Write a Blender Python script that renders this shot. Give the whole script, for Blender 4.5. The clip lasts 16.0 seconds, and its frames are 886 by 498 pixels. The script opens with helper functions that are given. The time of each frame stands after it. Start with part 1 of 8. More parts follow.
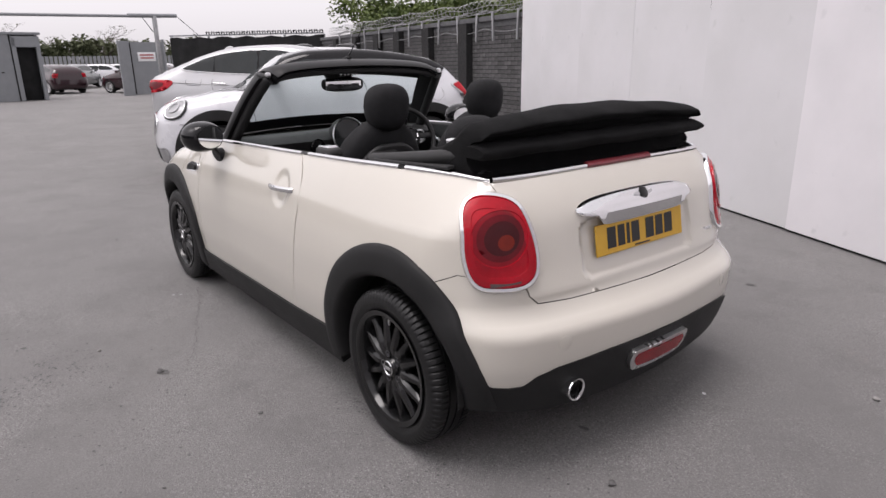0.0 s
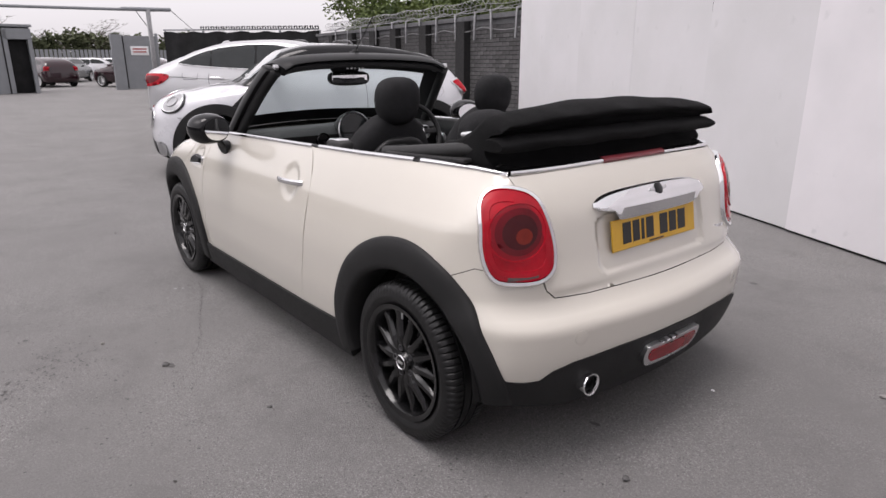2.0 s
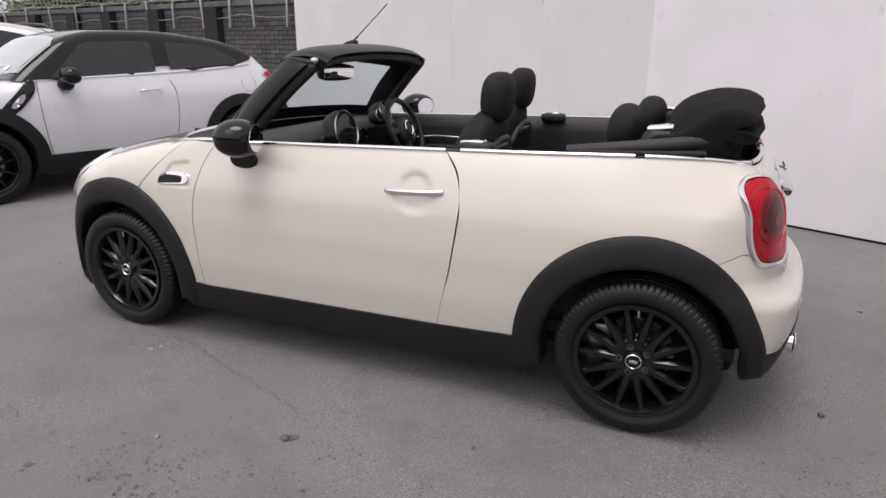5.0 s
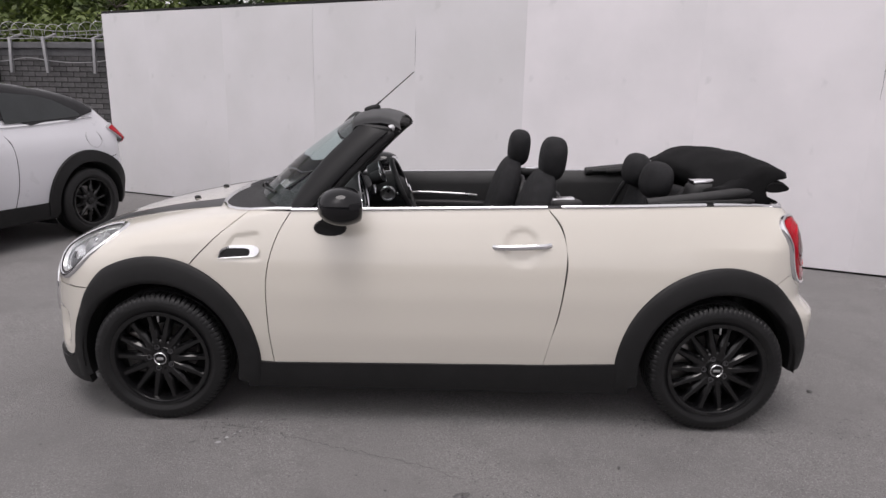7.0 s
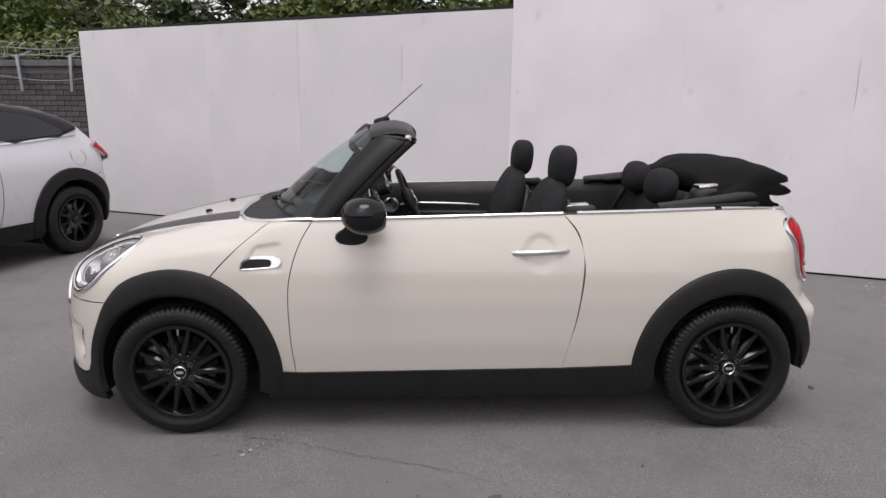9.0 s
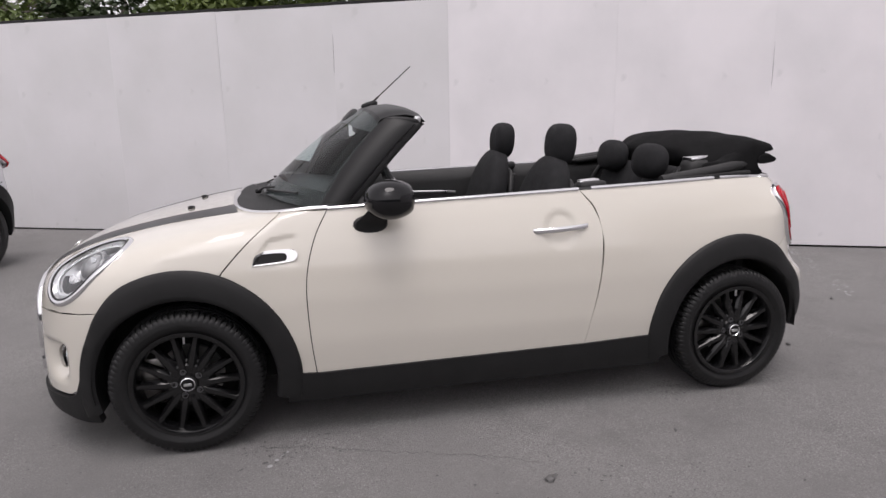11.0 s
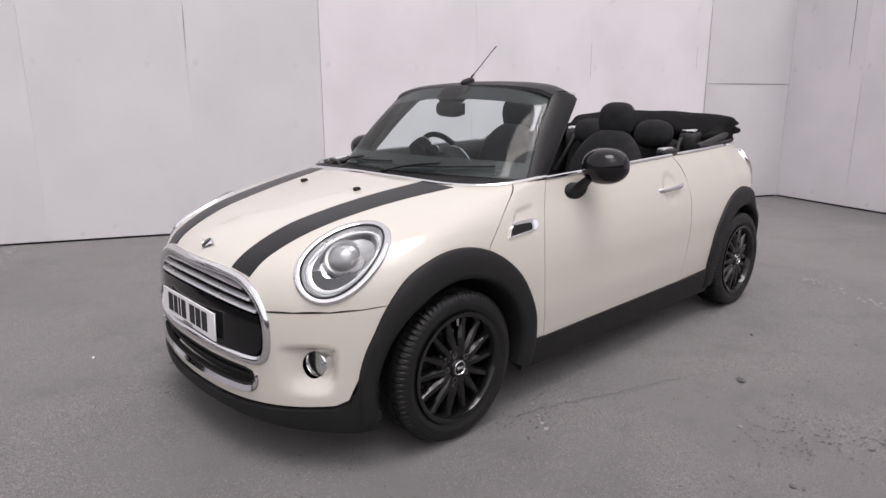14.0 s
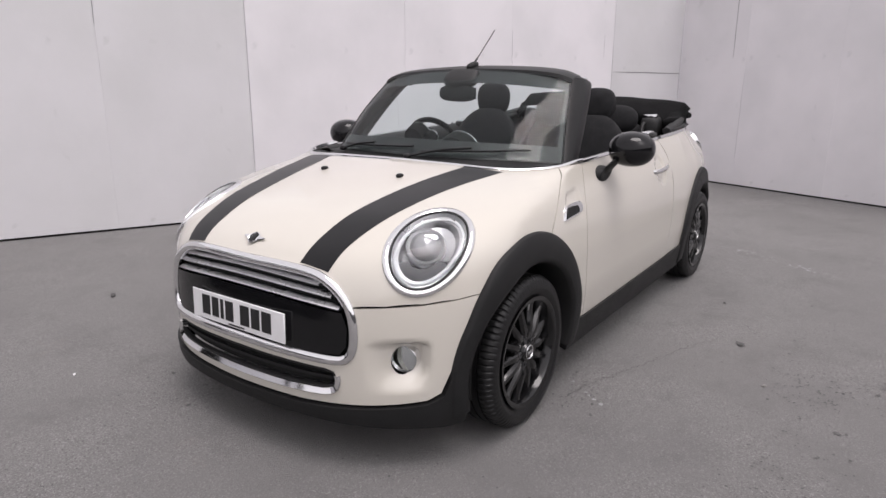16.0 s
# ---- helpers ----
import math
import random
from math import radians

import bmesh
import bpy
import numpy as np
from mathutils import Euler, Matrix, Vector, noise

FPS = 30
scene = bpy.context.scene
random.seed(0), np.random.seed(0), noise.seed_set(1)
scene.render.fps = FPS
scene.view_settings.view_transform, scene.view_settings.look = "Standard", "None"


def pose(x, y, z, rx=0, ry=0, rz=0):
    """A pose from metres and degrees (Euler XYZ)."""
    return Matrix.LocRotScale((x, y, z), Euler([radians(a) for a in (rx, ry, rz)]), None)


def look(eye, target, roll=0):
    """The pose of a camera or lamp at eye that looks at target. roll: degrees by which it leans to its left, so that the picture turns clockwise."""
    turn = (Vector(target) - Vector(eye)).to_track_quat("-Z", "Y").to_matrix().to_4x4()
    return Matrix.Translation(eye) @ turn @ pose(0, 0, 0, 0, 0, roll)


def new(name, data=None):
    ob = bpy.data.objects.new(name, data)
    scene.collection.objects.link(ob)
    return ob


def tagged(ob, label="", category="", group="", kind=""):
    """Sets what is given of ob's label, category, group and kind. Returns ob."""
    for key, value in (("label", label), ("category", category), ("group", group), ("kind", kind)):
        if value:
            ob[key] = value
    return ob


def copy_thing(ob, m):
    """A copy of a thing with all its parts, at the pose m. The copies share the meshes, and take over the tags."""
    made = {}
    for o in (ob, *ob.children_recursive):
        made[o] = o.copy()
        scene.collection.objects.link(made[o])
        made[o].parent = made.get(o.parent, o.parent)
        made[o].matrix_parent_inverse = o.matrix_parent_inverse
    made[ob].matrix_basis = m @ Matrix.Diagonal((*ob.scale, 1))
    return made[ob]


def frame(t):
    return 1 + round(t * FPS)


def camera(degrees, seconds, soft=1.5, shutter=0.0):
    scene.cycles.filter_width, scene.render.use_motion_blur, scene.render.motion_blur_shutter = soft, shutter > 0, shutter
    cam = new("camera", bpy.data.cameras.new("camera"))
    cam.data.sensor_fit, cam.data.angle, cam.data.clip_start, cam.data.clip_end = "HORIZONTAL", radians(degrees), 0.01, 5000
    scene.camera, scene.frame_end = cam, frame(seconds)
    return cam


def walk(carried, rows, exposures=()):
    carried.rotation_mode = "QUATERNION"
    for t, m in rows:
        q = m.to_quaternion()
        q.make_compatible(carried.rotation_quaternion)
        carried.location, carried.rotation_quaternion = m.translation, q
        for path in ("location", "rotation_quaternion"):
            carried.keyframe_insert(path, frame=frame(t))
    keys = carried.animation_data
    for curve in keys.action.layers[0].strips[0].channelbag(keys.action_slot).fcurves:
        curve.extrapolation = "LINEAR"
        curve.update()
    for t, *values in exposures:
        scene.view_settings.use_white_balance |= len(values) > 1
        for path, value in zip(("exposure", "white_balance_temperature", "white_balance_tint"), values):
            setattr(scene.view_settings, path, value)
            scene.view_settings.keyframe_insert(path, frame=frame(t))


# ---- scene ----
cam = camera(69.9, 16.0)
PATH = [
    (0, (3.055, -1.969, 1.404), (1.541, -0.795, 0.831), -0.9),
    (0.5, (3.015, -2.023, 1.39), (1.505, -0.847, 0.811), -0.8),
    (1, (3.012, -2.022, 1.383), (1.517, -0.835, 0.787), -0.4),
    (1.5, (3.009, -2.024, 1.386), (1.513, -0.835, 0.795), -0.3),
    (2, (2.999, -2.031, 1.384), (1.502, -0.836, 0.807), -0.1),
    (2.5, (2.947, -2.021, 1.376), (1.465, -0.822, 0.771), 0.4),
    (3, (2.726, -2.141, 1.356), (1.32, -0.86, 0.736), 0.7),
    (3.5, (2.464, -2.325, 1.368), (1.208, -0.914, 0.712), 0.1),
    (4, (2.143, -2.503, 1.377), (1.059, -0.952, 0.73), -0.2),
    (4.5, (1.782, -2.805, 1.373), (0.877, -1.118, 0.794), 0.1),
    (5, (1.4, -3.022, 1.394), (0.67, -1.26, 0.791), 0.5),
    (7.5, (-0.144, -3.516, 1.479), (-0.064, -1.565, 1.047), 1.0),
    (8, (-0.191, -3.528, 1.46), (-0.096, -1.575, 1.043), 0.9),
    (8.5, (-0.206, -3.527, 1.444), (-0.114, -1.573, 1.03), 0.6),
    (9, (-0.204, -3.525, 1.448), (-0.115, -1.571, 1.032), 0.6),
    (11.5, (-1.056, -3.261, 1.336), (-0.498, -1.386, 0.92), -0.1),
    (12, (-1.445, -3.116, 1.329), (-0.717, -1.303, 0.901), 1.2),
    (12.5, (-1.843, -3.026, 1.35), (-0.925, -1.311, 0.883), -0.2),
    (13, (-2.238, -2.837, 1.338), (-1.221, -1.177, 0.879), -1.1),
    (13.5, (-2.59, -2.673, 1.319), (-1.405, -1.112, 0.918), -1.5),
    (14, (-2.832, -2.468, 1.312), (-1.515, -1.032, 0.858), -0.3),
    (14.5, (-3.023, -2.245, 1.307), (-1.617, -0.908, 0.82), 0.9),
    (15, (-3.218, -2.094, 1.305), (-1.707, -0.868, 0.841), 0.3),
    (15.5, (-3.305, -1.983, 1.309), (-1.732, -0.845, 0.827), 0.6),
    (16, (-3.302, -1.871, 1.301), (-1.718, -0.754, 0.807), 0.2),
]
walk(cam, [(t, look(eye, target, roll)) for t, eye, target, roll in PATH], [(0, 0.62, 6500, 17), (4, 0.62, 6500, 17), (5.2, 0.54, 6500, 17), (8, 0.40, 6500, 17), (9.5, 0.40, 6500, 17), (12, 0.50, 6500, 17), (14, 0.54, 6500, 17), (16, 0.54, 6500, 17)])

# ---- light ----
world = bpy.data.worlds.new("overcast_sky")
scene.world = world
world.use_nodes = True
wn, wl = world.node_tree.nodes, world.node_tree.links
wn.clear()
sky = wn.new("ShaderNodeTexSky")
sky.sky_type = "NISHITA"
sky.sun_disc = False
sky.sun_elevation, sky.sun_rotation = radians(52), radians(200)
sky.dust_density = 4.0
hsv = wn.new("ShaderNodeHueSaturation")
hsv.inputs["Saturation"].default_value = 0.10
bg = wn.new("ShaderNodeBackground")
bg.inputs["Strength"].default_value = 0.138
wout = wn.new("ShaderNodeOutputWorld")
wl.new(sky.outputs[0], hsv.inputs["Color"])
cloud = wn.new("ShaderNodeMix")
cloud.data_type = "RGBA"
cloud.inputs["Factor"].default_value = 0.6
cloud.inputs["B"].default_value = (5.38, 5.3, 5.36, 1)
wl.new(hsv.outputs[0], cloud.inputs["A"])
wl.new(cloud.outputs["Result"], bg.inputs["Color"])
wl.new(bg.outputs[0], wout.inputs["Surface"])
sun_data = bpy.data.lights.new("sun", "SUN")
sun_data.energy, sun_data.angle, sun_data.color = 1.2, radians(30), (1.0, 0.97, 0.93)
sun = new("sun", sun_data)
sun.matrix_world = look((-0.5, -3, 16), (0, 0, 0))

# ---- materials ----
MATS = {}


def mat(name, color, rough=0.5, metal=0.0, vary=0.0, scale=8.0, bump=0.0, bump_scale=60.0, coat=0.0, spec=0.5, trans=0.0, emit=0.0,
        color2=None, sheen=0.0, per_object=0.0, alpha=1.0, ior=1.45):
    """A node material: two scales of noise vary colour and roughness, a fine one gives relief."""
    if name in MATS:
        return MATS[name]
    m = bpy.data.materials.new(name)
    m.use_nodes = True
    nt = m.node_tree
    b = nt.nodes["Principled BSDF"]
    b.inputs["Base Color"].default_value = (*color, 1)
    b.inputs["Roughness"].default_value = rough
    b.inputs["Metallic"].default_value = metal
    b.inputs["Coat Weight"].default_value = coat
    b.inputs["Coat Roughness"].default_value = 0.03
    b.inputs["Specular IOR Level"].default_value = spec
    b.inputs["Transmission Weight"].default_value = trans
    b.inputs["IOR"].default_value = ior
    b.inputs["Sheen Weight"].default_value = sheen
    b.inputs["Alpha"].default_value = alpha
    if emit:
        b.inputs["Emission Color"].default_value = (*color, 1)
        b.inputs["Emission Strength"].default_value = emit
    tc = nt.nodes.new("ShaderNodeTexCoord")
    if vary or color2:
        n1 = nt.nodes.new("ShaderNodeTexNoise")
        n1.inputs["Scale"].default_value = scale
        n1.inputs["Detail"].default_value = 8
        n1.inputs["Roughness"].default_value = 0.65
        nt.links.new(tc.outputs["Object"], n1.inputs["Vector"])
        mx = nt.nodes.new("ShaderNodeMix")
        mx.data_type = "RGBA"
        c2 = color2 if color2 else tuple(c * (1 - vary) for c in color)
        mx.inputs["A"].default_value = (*color, 1)
        mx.inputs["B"].default_value = (*c2, 1)
        ramp = nt.nodes.new("ShaderNodeMapRange")
        ramp.inputs["From Min"].default_value, ramp.inputs["From Max"].default_value = 0.35, 0.68
        nt.links.new(n1.outputs["Fac"], ramp.inputs["Value"])
        nt.links.new(ramp.outputs["Result"], mx.inputs["Factor"])
        last = mx.outputs["Result"]
        if per_object:
            oi = nt.nodes.new("ShaderNodeObjectInfo")
            hv = nt.nodes.new("ShaderNodeHueSaturation")
            mr = nt.nodes.new("ShaderNodeMapRange")
            mr.inputs["To Min"].default_value, mr.inputs["To Max"].default_value = 1 - per_object, 1 + per_object
            nt.links.new(oi.outputs["Random"], mr.inputs["Value"])
            nt.links.new(mr.outputs["Result"], hv.inputs["Value"])
            nt.links.new(last, hv.inputs["Color"])
            last = hv.outputs["Color"]
        nt.links.new(last, b.inputs["Base Color"])
        rr = nt.nodes.new("ShaderNodeMapRange")
        rr.inputs["To Min"].default_value, rr.inputs["To Max"].default_value = rough * 0.88, min(1, rough * 1.12)
        nt.links.new(n1.outputs["Fac"], rr.inputs["Value"])
        nt.links.new(rr.outputs["Result"], b.inputs["Roughness"])
    if bump:
        n2 = nt.nodes.new("ShaderNodeTexNoise")
        n2.inputs["Scale"].default_value = bump_scale
        n2.inputs["Detail"].default_value = 5
        nt.links.new(tc.outputs["Object"], n2.inputs["Vector"])
        bp = nt.nodes.new("ShaderNodeBump")
        bp.inputs["Strength"].default_value = bump
        bp.inputs["Distance"].default_value = 0.01
        nt.links.new(n2.outputs["Fac"], bp.inputs["Height"])
        nt.links.new(bp.outputs["Normal"], b.inputs["Normal"])
    MATS[name] = m
    return m


PAINT = mat("cream_paint", (0.585, 0.556, 0.497), 0.22, vary=0.012, scale=2, coat=1.0)
PAINT_WHITE = mat("white_paint", (0.62, 0.62, 0.65), 0.28, vary=0.012, scale=3, coat=1.0)
PAINT_SILVER = mat("silver_white_paint", (0.48, 0.48, 0.495), 0.3, metal=0.25, vary=0.04, scale=3, coat=1.0)
PAINT_BLACK = mat("gloss_black_paint", (0.008, 0.008, 0.009), 0.08, vary=0.2, scale=3, spec=0.4)
PAINT_MAROON = mat("maroon_paint", (0.022, 0.004, 0.008), 0.25, vary=0.1, coat=0.6)
PAINT_DARK = mat("dark_grey_paint", (0.05, 0.055, 0.06), 0.25, vary=0.1, coat=1.0)
STRIPE = mat("black_stripe_vinyl", (0.012, 0.012, 0.013), 0.3, vary=0.15, scale=6, spec=0.3)
PLASTIC = mat("black_textured_plastic", (0.016, 0.016, 0.0165), 0.55, spec=0.28, vary=0.25, scale=5, bump=0.12, bump_scale=500)
DARK = mat("dark_void", (0.010, 0.010, 0.010), 0.9, vary=0.2)
TRIM = mat("soft_black_trim", (0.021, 0.021, 0.0215), 0.6, vary=0.25, scale=9, bump=0.1, bump_scale=300)
CHROME = mat("chrome", (0.83, 0.83, 0.84), 0.09, metal=1.0, vary=0.05, scale=5)
SATIN = mat("satin_silver", (0.70, 0.70, 0.71), 0.28, metal=1.0, vary=0.06, scale=9)
PILLAR = mat("satin_black_pillar", (0.008, 0.008, 0.0085), 0.40, vary=0.2, scale=6, spec=0.35)
RUBBER = mat("tyre_rubber", (0.0085, 0.0085, 0.009), 0.46, spec=0.45, vary=0.35, scale=14, bump=0.1, bump_scale=200)
RIM = mat("gloss_black_alloy", (0.006, 0.006, 0.0065), 0.15, vary=0.3, scale=12, spec=0.6)
BRAKE = mat("brake_steel", (0.36, 0.35, 0.34), 0.38, metal=1.0, vary=0.3, scale=30)
GLASS = mat("clear_glass", (0.95, 0.97, 0.97), 0.0, trans=1.0, ior=1.03, coat=0.35)
SCREEN = mat("green_tinted_glass", (0.58, 0.71, 0.70), 0.0, trans=1.0, ior=1.02, coat=0.4)
DARKGLASS = mat("dark_window_glass", (0.028, 0.032, 0.033), 0.05, vary=0.3, scale=2, spec=0.45)
# pale base colour stands in for the reflection on the crossover's windscreen
PALEGLASS = mat("pale_reflection_glass", (0.30, 0.33, 0.335), 0.05, vary=0.35, scale=3, coat=1.0)
MIRROR = mat("mirror_glass", (0.88, 0.89, 0.9), 0.01, metal=1.0)
REDLENS = mat("red_lamp_lens", (0.46, 0.0025, 0.014), 0.07, vary=0.35, scale=9, spec=0.45)
REDDARK = mat("deep_red_lens", (0.13, 0.003, 0.008), 0.12, vary=0.3, scale=9, spec=0.45)
REDDULL = mat("dull_red_lens", (0.17, 0.022, 0.030), 0.3, vary=0.2, scale=9)
REDDEEP = mat("deepest_red_lens", (0.055, 0.003, 0.005), 0.12, vary=0.3, scale=14, spec=0.45)
REDMID = mat("mid_red_lens", (0.25, 0.003, 0.011), 0.12, vary=0.2, scale=9, spec=0.45)
ORANGE = mat("orange_red_lens", (0.19, 0.014, 0.006), 0.14, vary=0.3, scale=20, spec=0.45)
REFLECT = mat("lamp_reflector", (0.80, 0.81, 0.82), 0.12, metal=1.0, vary=0.1, scale=12)
LAMPGREY = mat("lamp_inner_grey", (0.42, 0.42, 0.43), 0.3, metal=0.6, vary=0.2, scale=12)
LAMPDARK = mat("lamp_dark_grey", (0.10, 0.10, 0.105), 0.3, metal=0.5, vary=0.2, scale=12)
LAMPSMOKE = mat("smoky_lamp_lens", (0.10, 0.07, 0.07), 0.2, vary=0.3, scale=30)
LEDWHITE = mat("white_light_guide", (0.66, 0.67, 0.69), 0.25, vary=0.04)
YELLOW = mat("yellow_reflective_plate", (0.66, 0.38, 0.03), 0.42, vary=0.1, scale=15)
WHITEPLATE = mat("white_reflective_plate", (0.80, 0.80, 0.81), 0.42, vary=0.06, scale=15)
JOINT = mat("dark_joint", (0.07, 0.068, 0.07), 0.9, vary=0.4, scale=20)
INK = mat("black_ink", (0.015, 0.015, 0.016), 0.5, vary=0.2)
FABRIC = mat("black_soft_top_fabric", (0.009, 0.009, 0.0095), 0.95, vary=0.35, scale=10, bump=0.2, bump_scale=700, spec=0.15)
SEATCLOTH = mat("charcoal_seat_cloth", (0.021, 0.021, 0.0225), 0.85, vary=0.3, scale=18, bump=0.25, bump_scale=900, spec=0.25)
SEATLEATHER = mat("black_leatherette", (0.013, 0.013, 0.0135), 0.5, vary=0.25, scale=14, bump=0.15, bump_scale=350)
BRICK = mat("dark_painted_brick", (0.11, 0.107, 0.108), 0.85, vary=0.4, scale=12, bump=0.5, bump_scale=60, per_object=0.25)
MORTAR = mat("dark_mortar", (0.024, 0.0235, 0.024), 0.95, vary=0.4, scale=20, bump=0.5, bump_scale=120)
COPING = mat("grey_coping", (0.13, 0.13, 0.135), 0.85, vary=0.3, scale=7, bump=0.3, bump_scale=60)
GALV = mat("galvanised_steel", (0.40, 0.40, 0.41), 0.5, metal=0.6, vary=0.25, scale=10)
GREYSTEEL = mat("grey_painted_steel", (0.25, 0.26, 0.275), 0.55, vary=0.12, scale=3, bump=0.1, bump_scale=40)
DARKMESH = mat("dark_netting", (0.014, 0.014, 0.015), 0.9, vary=0.4, scale=3, bump=0.4, bump_scale=80)
BARK = mat("bark", (0.13, 0.11, 0.095), 0.9, vary=0.5, scale=9, bump=0.5, bump_scale=50)
LEAF = mat("fresh_green_leaf", (0.115, 0.150, 0.030), 0.6, color2=(0.035, 0.06, 0.014), scale=1.2, vary=0.4)
LEAF2 = mat("dark_green_leaf", (0.04, 0.065, 0.018), 0.6, color2=(0.018, 0.03, 0.01), scale=1.4, vary=0.4)
HEDGE = mat("hedge_leaf", (0.085, 0.098, 0.045), 0.7, color2=(0.045, 0.055, 0.028), scale=0.4, vary=0.4)


def ground_material():
    m = bpy.data.materials.new("worn_asphalt")
    m.use_nodes = True
    nt = m.node_tree
    b = nt.nodes["Principled BSDF"]
    tc = nt.nodes.new("ShaderNodeTexCoord")

    def noise_node(scale, detail=6, rough=0.6):
        n = nt.nodes.new("ShaderNodeTexNoise")
        n.inputs["Scale"].default_value, n.inputs["Detail"].default_value, n.inputs["Roughness"].default_value = scale, detail, rough
        nt.links.new(tc.outputs["Object"], n.inputs["Vector"])
        return n.outputs["Fac"]

    def ramp(fac, a, c):
        r = nt.nodes.new("ShaderNodeMapRange")
        r.inputs["From Min"].default_value, r.inputs["From Max"].default_value = a, c
        nt.links.new(fac, r.inputs["Value"])
        return r.outputs["Result"]

    def mix(fac, a, c):
        x = nt.nodes.new("ShaderNodeMix")
        x.data_type = "RGBA"
        for key, v in (("A", a), ("B", c)):
            if isinstance(v, tuple):
                x.inputs[key].default_value = (*v, 1)
            else:
                nt.links.new(v, x.inputs[key])
        nt.links.new(fac, x.inputs["Factor"])
        return x.outputs["Result"]

    c = mix(ramp(noise_node(0.45, 5), 0.35, 0.65), (0.170, 0.165, 0.163), (0.232, 0.226, 0.223))
    c = mix(ramp(noise_node(2.3, 8, 0.7), 0.50, 0.70), c, (0.128, 0.124, 0.123))
    c = mix(ramp(noise_node(1.1, 9, 0.75), 0.62, 0.70), c, (0.235, 0.208, 0.192))
    c = mix(ramp(noise_node(7.0, 9, 0.8), 0.62, 0.72), c, (0.085, 0.082, 0.082))
    c = mix(ramp(noise_node(3.1, 9, 0.8), 0.60, 0.72), c, (0.265, 0.26, 0.255))
    grain = nt.nodes.new("ShaderNodeTexVoronoi")
    grain.inputs["Scale"].default_value = 150
    nt.links.new(tc.outputs["Object"], grain.inputs["Vector"])
    c = mix(ramp(grain.outputs["Distance"], 0.25, 0.75), c, (0.165, 0.161, 0.159))

    def times(a, b):
        n = nt.nodes.new("ShaderNodeMath")
        n.operation = "MULTIPLY"
        nt.links.new(a, n.inputs[0])
        nt.links.new(b, n.inputs[1])
        return n.outputs[0]

    worn = nt.nodes.new("ShaderNodeMapRange")
    worn.inputs["From Min"].default_value, worn.inputs["From Max"].default_value = 0.40, 0.60
    worn.inputs["To Min"].default_value, worn.inputs["To Max"].default_value = 0.22, 1.0
    nt.links.new(noise_node(0.9, 5, 0.6), worn.inputs["Value"])
    worn = worn.outputs["Result"]
    c = mix(times(worn, ramp(noise_node(60, 4, 0.7), 0.52, 0.68)), c, (0.150, 0.145, 0.144))
    c = mix(times(worn, ramp(noise_node(150, 3, 0.7), 0.54, 0.64)), c, (0.32, 0.312, 0.306))
    c = mix(times(worn, ramp(noise_node(110, 3, 0.7), 0.58, 0.66)), c, (0.055, 0.053, 0.052))
    nt.links.new(c, b.inputs["Base Color"])
    b.inputs["Roughness"].default_value = 0.82
    bp = nt.nodes.new("ShaderNodeBump")
    bp.inputs["Strength"].default_value, bp.inputs["Distance"].default_value = 1.0, 0.009
    nt.links.new(noise_node(120, 5, 0.75), bp.inputs["Height"])
    nt.links.new(bp.outputs["Normal"], b.inputs["Normal"])
    return m


def board_material(name, light, grey):
    m = bpy.data.materials.new(name)
    m.use_nodes = True
    nt = m.node_tree
    b = nt.nodes["Principled BSDF"]
    tc = nt.nodes.new("ShaderNodeTexCoord")
    oi = nt.nodes.new("ShaderNodeObjectInfo")
    mp = nt.nodes.new("ShaderNodeMapping")
    mp.inputs["Scale"].default_value = (0.8, 0.8, 0.75)
    nt.links.new(tc.outputs["Object"], mp.inputs["Vector"])
    n = nt.nodes.new("ShaderNodeTexNoise")
    n.noise_dimensions = "4D"
    nt.links.new(oi.outputs["Random"], n.inputs["W"])
    n.inputs["Scale"].default_value, n.inputs["Detail"].default_value = 1.6, 6
    nt.links.new(mp.outputs["Vector"], n.inputs["Vector"])
    x = nt.nodes.new("ShaderNodeMix")
    x.data_type = "RGBA"
    x.inputs["A"].default_value, x.inputs["B"].default_value = (*light, 1), (*grey, 1)
    r = nt.nodes.new("ShaderNodeMapRange")
    r.inputs["From Min"].default_value, r.inputs["From Max"].default_value = 0.4, 0.7
    nt.links.new(n.outputs["Fac"], r.inputs["Value"])
    nt.links.new(r.outputs["Result"], x.inputs["Factor"])
    n2 = nt.nodes.new("ShaderNodeTexNoise")
    n2.inputs["Scale"].default_value, n2.inputs["Detail"].default_value = 7, 8
    nt.links.new(mp.outputs["Vector"], n2.inputs["Vector"])
    r2 = nt.nodes.new("ShaderNodeMapRange")
    r2.inputs["From Min"].default_value, r2.inputs["From Max"].default_value = 0.66, 0.74
    nt.links.new(n2.outputs["Fac"], r2.inputs["Value"])
    x2 = nt.nodes.new("ShaderNodeMix")
    x2.data_type = "RGBA"
    nt.links.new(x.outputs["Result"], x2.inputs["A"])
    x2.inputs["B"].default_value = (*(g * 0.97 for g in grey), 1)
    nt.links.new(r2.outputs["Result"], x2.inputs["Factor"])
    nt.links.new(x2.outputs["Result"], b.inputs["Base Color"])
    b.inputs["Roughness"].default_value = 0.42
    bp = nt.nodes.new("ShaderNodeBump")
    bp.inputs["Strength"].default_value, bp.inputs["Distance"].default_value = 0.3, 0.03
    nt.links.new(n.outputs["Fac"], bp.inputs["Height"])
    nt.links.new(bp.outputs["Normal"], b.inputs["Normal"])
    return m


